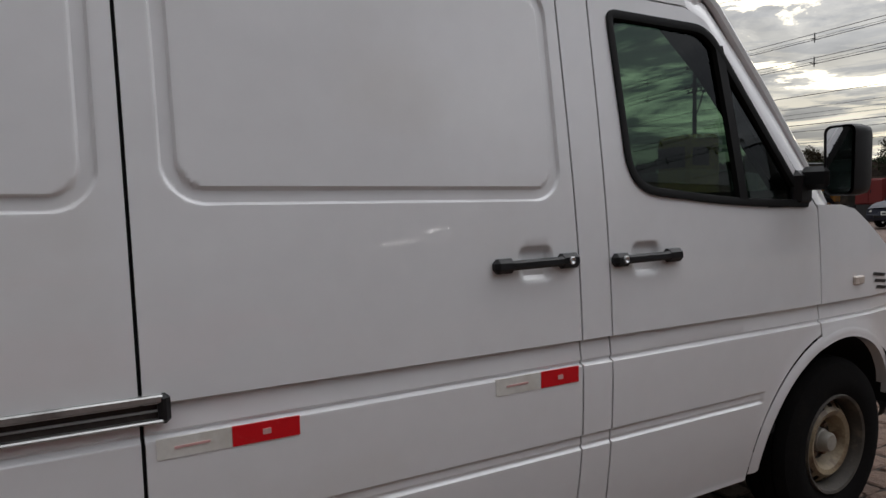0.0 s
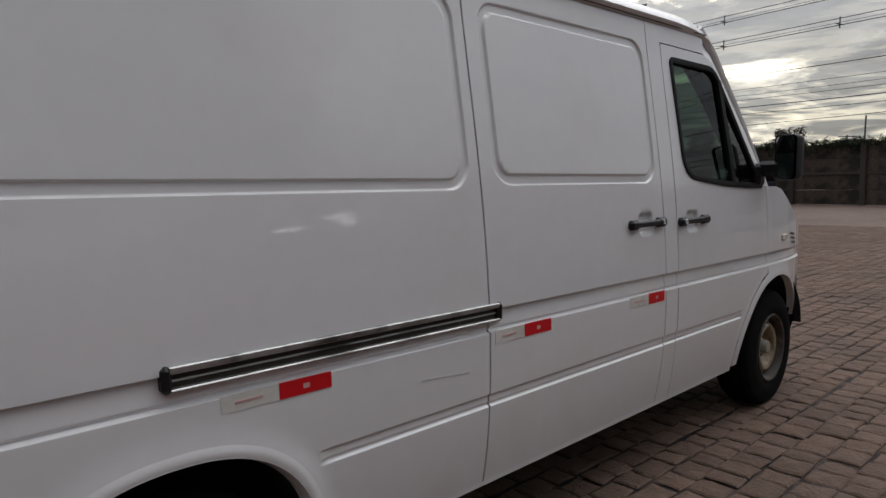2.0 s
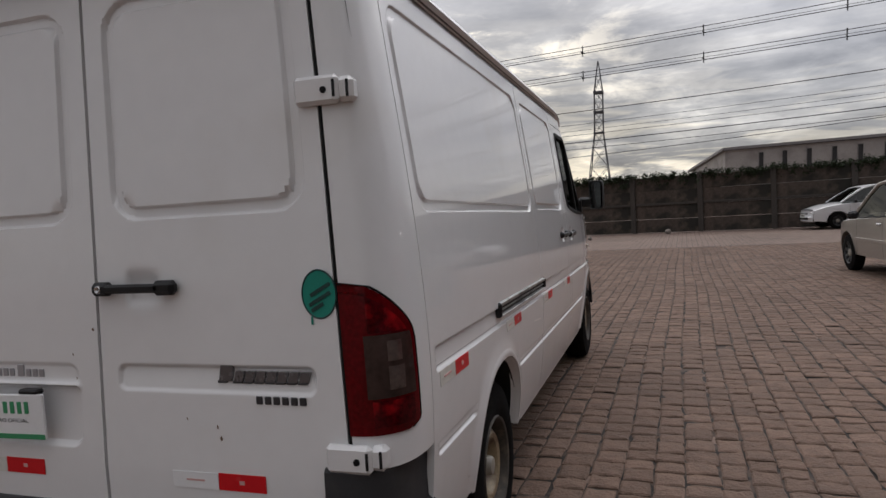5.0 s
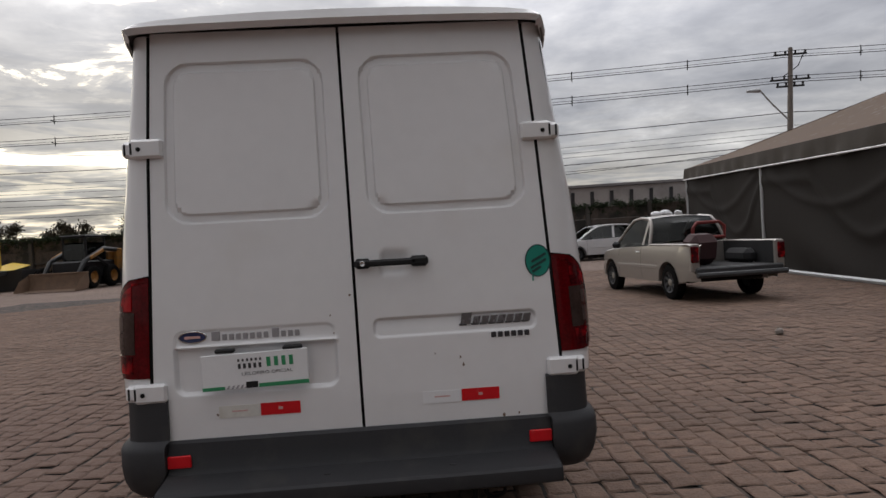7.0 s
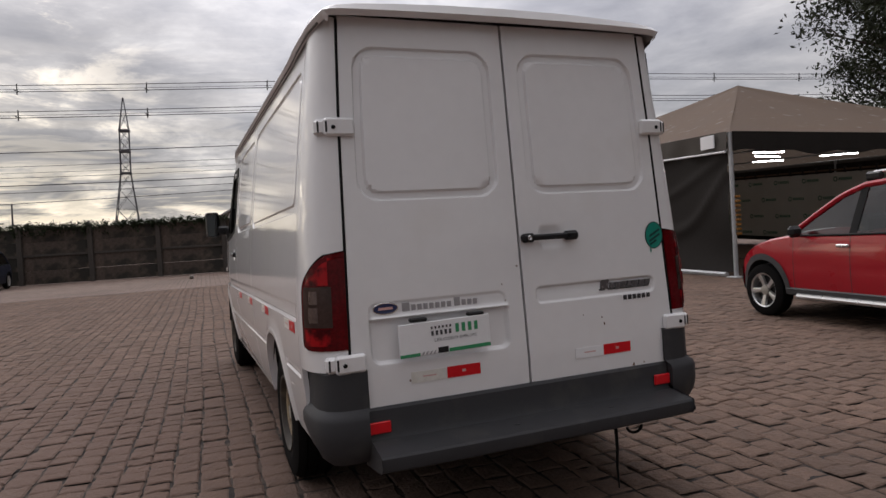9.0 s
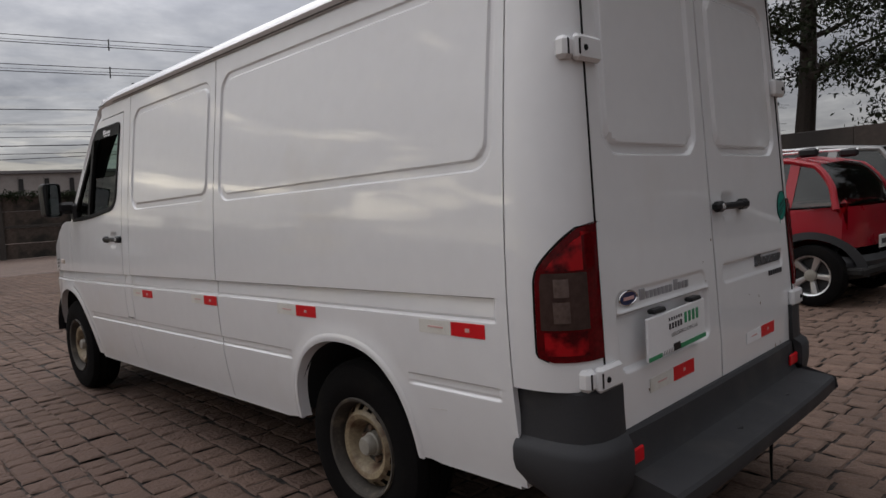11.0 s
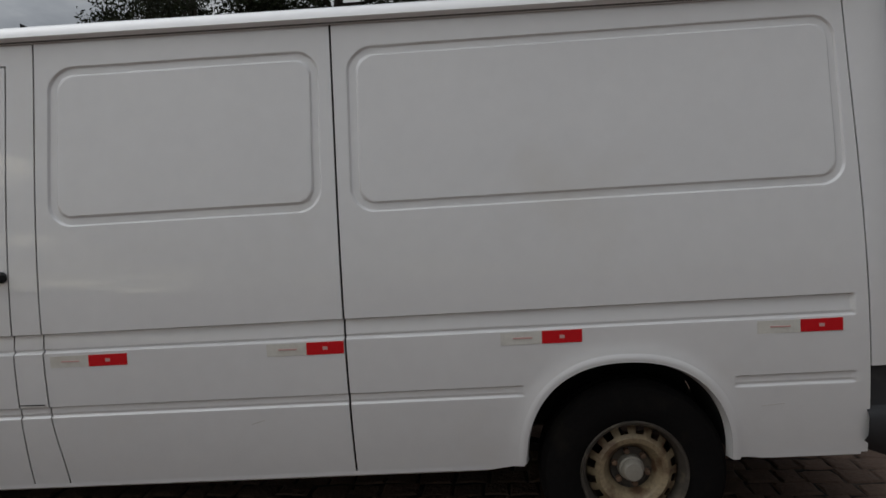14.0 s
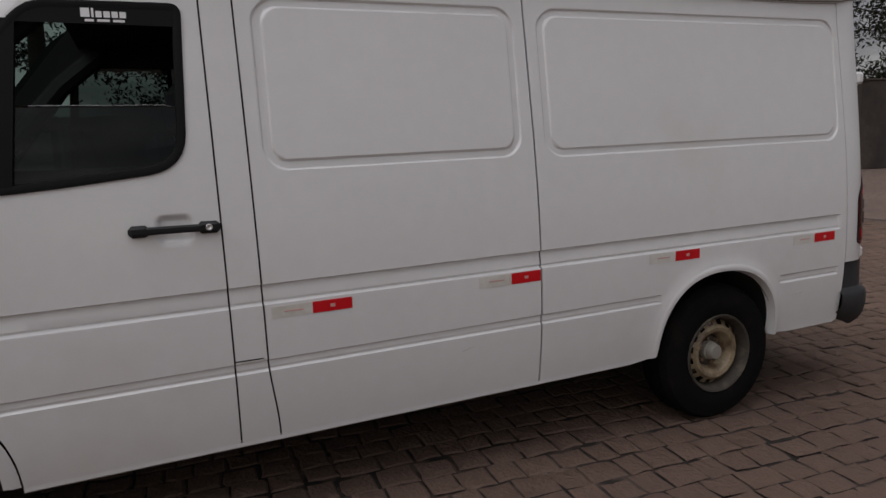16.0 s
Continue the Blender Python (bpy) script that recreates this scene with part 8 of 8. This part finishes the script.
# darker cars in the row behind, and the black car with a wheel on its back
dark_at = place(11.55, -1.46, 0.0)
dark = car("black_hatchback_car", "near black hatchback with its bonnet propped open before banners", "car", dark_at, M_BLACKCAR, wb=2.5, front=0.52, rear=0.62, W=1.68, rail=HATCH_RAIL, belt=HATCH_BELT, r=0.30, rim_r=0.19, doors=(0.85, -0.15), handles=(-0.05, -0.85), pillars=((-0.15, 0.09, 0),), steel=True, open_bonnet=44.0)
far_sil = car("grey_hatchback_car", "pale grey hatchback with its bonnet propped open before banners", "car", place(14.0, -0.85, 0.0), M_SILVER, wb=2.5, front=0.60, rear=0.62, W=1.68, rail=HATCH_RAIL, belt=HATCH_BELT, r=0.30, rim_r=0.19, doors=(0.85, -0.15), pillars=((-0.15, 0.09, 0),), open_bonnet=46.0)
suv_rail = [(-1.78, 1.06), (-1.74, 1.42), (-1.60, 1.60), (-1.0, 1.66), (-0.3, 1.66), (0.2, 1.60), (0.52, 1.44), (1.10, 1.05)]
suv_belt = [(-1.95, 1.00), (-1.7, 1.06), (-0.5, 1.03), (0.6, 0.99), (1.2, 0.98), (1.6, 0.92), (1.9, 0.80)]
suv = car("grey_off_road_car", "grey off-road car with a spare wheel on its tailgate", "car", place(7.42, 2.52, 0.0), M_SILVER, wb=2.49, front=0.75, rear=0.62, W=1.72, rail=suv_rail, belt=suv_belt, sill_z=0.34, r=0.34, rim_r=0.205, spokes=5, cladding=M_CLADDING, doors=(0.85, -0.15), pillars=((-0.15, 0.09, 0), (-1.05, 0.10, 1)))
spare = alloy_wheel("spare_wheel", suv, pose(0.02, -2.12, 0.94, 0, 0, -90), 0.335, 0.205, 5, w=0.22, label="spare tyre on a silver alloy wheel")

# cars by the north wall
blue = car("blue_grey_car", "blue grey hatchback parked by the north wall", "car", place(-8.65, 26.9, 184.0), M_NAVYCAR, wb=2.6, front=0.85, rear=0.75, W=1.77, rail=HATCH_RAIL, belt=HATCH_BELT, r=0.31, rim_r=0.20, doors=(0.85, -0.15), pillars=((-0.15, 0.09, 0),))
white = car("white_hatchback_car", "white two-door hatchback parked by the north wall", "car", place(8.7, 26.2, -97.0), M_WHITECAR, wb=2.38, front=0.75, rear=0.65, W=1.60, rail=HATCH_RAIL, belt=HATCH_BELT, r=0.29, rim_r=0.18, doors=(0.80, -0.45), pillars=((-0.45, 0.10, 1),), steel=True)


def skid_loader():
    at = place(-14.35, 28.5, 190.0) @ Matrix.Scale(1.2, 4)
    ob = thing("skid_loader", "yellow skid steer loader with a wide rusty bucket on the ground", "loader", at=at)
    part("chassis", Shape().box((0, 0, 0.72), (1.15, 2.1, 0.62), 0.06), M_BLACK, ob)
    cabin = part("cabin", Shape().box((0, -0.05, 1.36), (0.92, 1.15, 0.70), 0.05), M_CARGLASS, ob, "dark glazed cabin")
    for sx in (-0.45, 0.45):
        for sy in (-0.60, 0.50):
            part("cabin_post", Shape().box((sx, sy, 1.40), (0.07, 0.07, 1.0), 0.01), M_BLACK, cabin)
    part("cabin_roof", Shape().box((0, -0.05, 1.95), (1.05, 1.35, 0.09), 0.03), M_BLACK, cabin)
    part("seat", Shape().box((0, -0.35, 1.20), (0.5, 0.14, 0.6), 0.05), M_SEAT, ob)
    part("engine_cover", Shape().box((0, -1.10, 1.02), (1.05, 0.55, 0.75), 0.08), M_YELLOW, ob)
    for side in (1, -1):
        part("lift_arm", Shape().tube([(side * 0.66, -1.15, 1.38), (side * 0.68, -0.2, 1.45), (side * 0.68, 0.95, 1.02), (side * 0.66, 1.35, 0.52)], [0.08, 0.09, 0.09, 0.07], 8), M_BLACK, ob, "dark grimy lift arm")
        part("arm_plate", Shape().box((0, 0, 0), (0.06, 0.85, 0.13), 0.02, pose(side * 0.78, 0.35, 1.26, -20, 0, 0)), M_YELLOW, ob, "yellow arm plate")
        part("arm_post", Shape().box((side * 0.66, -1.12, 1.05), (0.16, 0.35, 0.80), 0.03), M_YELLOW, ob)
        part("lift_cylinder", Shape().tube([(side * 0.66, -0.6, 0.75), (side * 0.67, 0.4, 1.22)], 0.05, 8), M_BLACK, ob)
        for y in (-0.62, 0.58):
            w = part("wheel", Shape().lathe([(-0.13, 0.22), (-0.14, 0.36), (-0.08, 0.42), (0.08, 0.42), (0.14, 0.36), (0.13, 0.22)], 24), M_TYRE, ob)
            w.matrix_local = pose(side * 0.66, y, 0.42, 0, 0, 0 if side > 0 else 180)
            part("rim", Shape().lathe([(0.12, 0.23), (0.10, 0.20), (0.04, 0.14), (0.05, 0.0)], 20), M_YELLOW, w, "orange yellow wheel disc")
    b = Shape()
    prof = [(1.45, 0.62), (1.42, 0.30), (1.50, 0.06), (1.75, 0.02), (2.25, 0.02)]
    b.grid([[(x, y, z) for y, z in prof] for x in spread(-1.15, 1.15, 0.23)])
    for sx in (-1.15, 1.15):
        b.add([(sx, y, z) for y, z in prof] + [(sx, 1.95, 0.40)], [(0, 1, 2, 3, 4, 5)])
    part("bucket", b, M_RUST, ob, "rusty brown bucket")
    part("bucket_bar", Shape().box((0, 1.44, 0.62), (2.3, 0.05, 0.06), 0.01), M_RUST, ob)


skid_loader()


def yard_clutter():
    box = thing("red_cabinet", "faded red metal cabinet standing by the north wall", "cabinet", at=place(-11.9, 29.6, -10))
    part("plinth", Shape().box((0, 0, 0.33), (0.88, 0.48, 0.66), 0.02), M_CLADDING, box, "dark stand under the cabinet")
    part("body", Shape().box((0, 0, 1.17), (0.96, 0.5, 1.0), 0.03), M_REDBOX, box)
    for sx in (-0.235, 0.235):
        door = part("door", Shape().box((sx, -0.26, 1.17), (0.45, 0.03, 0.90), 0.01), M_REDBOX, box)
        part("handle", Shape().box((sx * 0.3, -0.285, 1.17), (0.03, 0.02, 0.14), 0.005), M_BLACK, door)
    part("notice", Shape().box((-0.30, -0.28, 1.50), (0.14, 0.01, 0.14), 0.0), M_PLATE, box, "small pale notice")
    trough = thing("dark_trough", "long dark steel trough standing before the north wall", "trough", at=place(-14.1, 29.8, 80))
    part("shell", Shape().grid([[(x * k, y * k2, z) for x, y in ((-0.4, -1.3), (0.4, -1.3), (0.4, 1.3), (-0.4, 1.3), (-0.4, -1.3))] for k, k2, z in ((0.8, 0.95, 0.10), (1.0, 1.0, 0.62), (0.9, 0.97, 0.62), (0.72, 0.92, 0.16), (0.0, 0.0, 0.16))]), M_CLADDING, trough)
    for y in (-1.0, 1.0):
        part("skid", Shape().box((0, y, 0.06), (0.7, 0.10, 0.12), 0.01), M_RUST, trough)
    tr = thing("flat_trailer", "dark low flat trailer loaded with scrap", "trailer", at=place(-24.6, 30.6, -80))
    part("deck", Shape().box((0, 0, 0.36), (1.9, 4.6, 0.16), 0.03), M_CLADDING, tr)
    part("side_board", Shape().box((0.94, 0, 0.52), (0.05, 4.6, 0.28), 0.01), M_CLADDING, tr)
    for y in (-0.6, 0.5):
        part("wheel", Shape().lathe([(-0.1, 0.1), (-0.1, 0.24), (0.1, 0.24), (0.1, 0.1), (0.08, 0.0)], 18, pose(0.85, y, 0.24)), M_TYRE, tr)
        part("wheel", Shape().lathe([(0.1, 0.1), (0.1, 0.24), (-0.1, 0.24), (-0.1, 0.1), (-0.08, 0.0)], 18, pose(-0.85, y, 0.24)), M_TYRE, tr)
    part("scrap", Shape().box((0.2, 0.6, 0.55), (0.9, 0.8, 0.22), 0.05).box((-0.3, -0.8, 0.52), (0.7, 0.9, 0.16), 0.04), M_RUST, tr)
    dk = thing("dark_skip", "dark steel skip with a yellow sheet lying on it", "skip", at=place(-18.6, 30.2, 9))
    part("skip_body", Shape().grid([[(x * k, y * k2, z) for x, y in ((-1.3, -0.9), (1.3, -0.9), (1.3, 0.9), (-1.3, 0.9), (-1.3, -0.9))] for k, k2, z in ((0.8, 0.8, 0.02), (1.0, 1.0, 0.98), (0.95, 0.93, 0.98), (0.78, 0.76, 0.06), (0.0, 0.0, 0.06))]), M_CLADDING, dk)
    piece("yellow_sheet", Shape().box((0, 0, 0), (1.1, 1.2, 0.04), 0.01, place(-18.5, 30.1, 20) @ pose(0, 0, 1.12, 12, 8, 0)), M_TRUCKYELLOW, "yellow metal sheet lying on the skip", "sheet")
    truck = thing("yellow_truck", "yellow lorry cab with a dark chassis", "truck", at=place(-18.9, 28.6, 195))
    part("cab", Shape().box((0, 0.9, 2.45), (2.4, 1.8, 3.0), 0.16), M_TRUCKYELLOW, truck)
    part("windscreen", Shape().box((0, 1.80, 2.95), (2.1, 0.06, 0.95), 0.03), M_CARGLASS, truck)
    for sx in (-1.18, 1.18):
        part("side_window", Shape().box((sx, 1.05, 2.95), (0.06, 0.9, 0.85), 0.03), M_CARGLASS, truck)
        part("front_wing", Shape().box((sx * 0.9, 1.3, 0.80), (0.45, 1.2, 0.35), 0.10), M_TRUCKYELLOW, truck)
        part("chassis_rail", Shape().box((sx * 0.4, -1.6, 0.85), (0.10, 3.6, 0.22), 0.02), M_CLADDING, truck)
        for y in (1.1, -2.2):
            w = part("wheel", Shape().lathe([(-0.14, 0.28), (-0.15, 0.44), (-0.10, 0.50), (0.10, 0.50), (0.15, 0.44), (0.14, 0.28), (0.06, 0.2), (0.05, 0.0)], 24), M_TYRE, truck)
            w.matrix_local = pose(sx * 0.95, y, 0.50, 0, 0, 0 if sx > 0 else 180)
    part("front_bumper", Shape().box((0, 1.85, 0.62), (2.2, 0.16, 0.32), 0.05), M_CLADDING, truck)


yard_clutter()
for k, (x, y, s) in enumerate(((4.35, 4.6, 0.05), (-1.0, 24.6, 0.09), (1.9, 27.0, 0.13))):
    piece("loose_stone", Shape().lathe([(-s, 0.01), (-s * 0.6, s * 0.8), (0, s), (s * 0.7, s * 0.6), (s, 0.01)], 7, pose(x, y, s * 0.62, 20 * k, 70, 35 * k)), M_POLE, "small loose stone lying on the setts", "stone", group="loose stones")
setts()
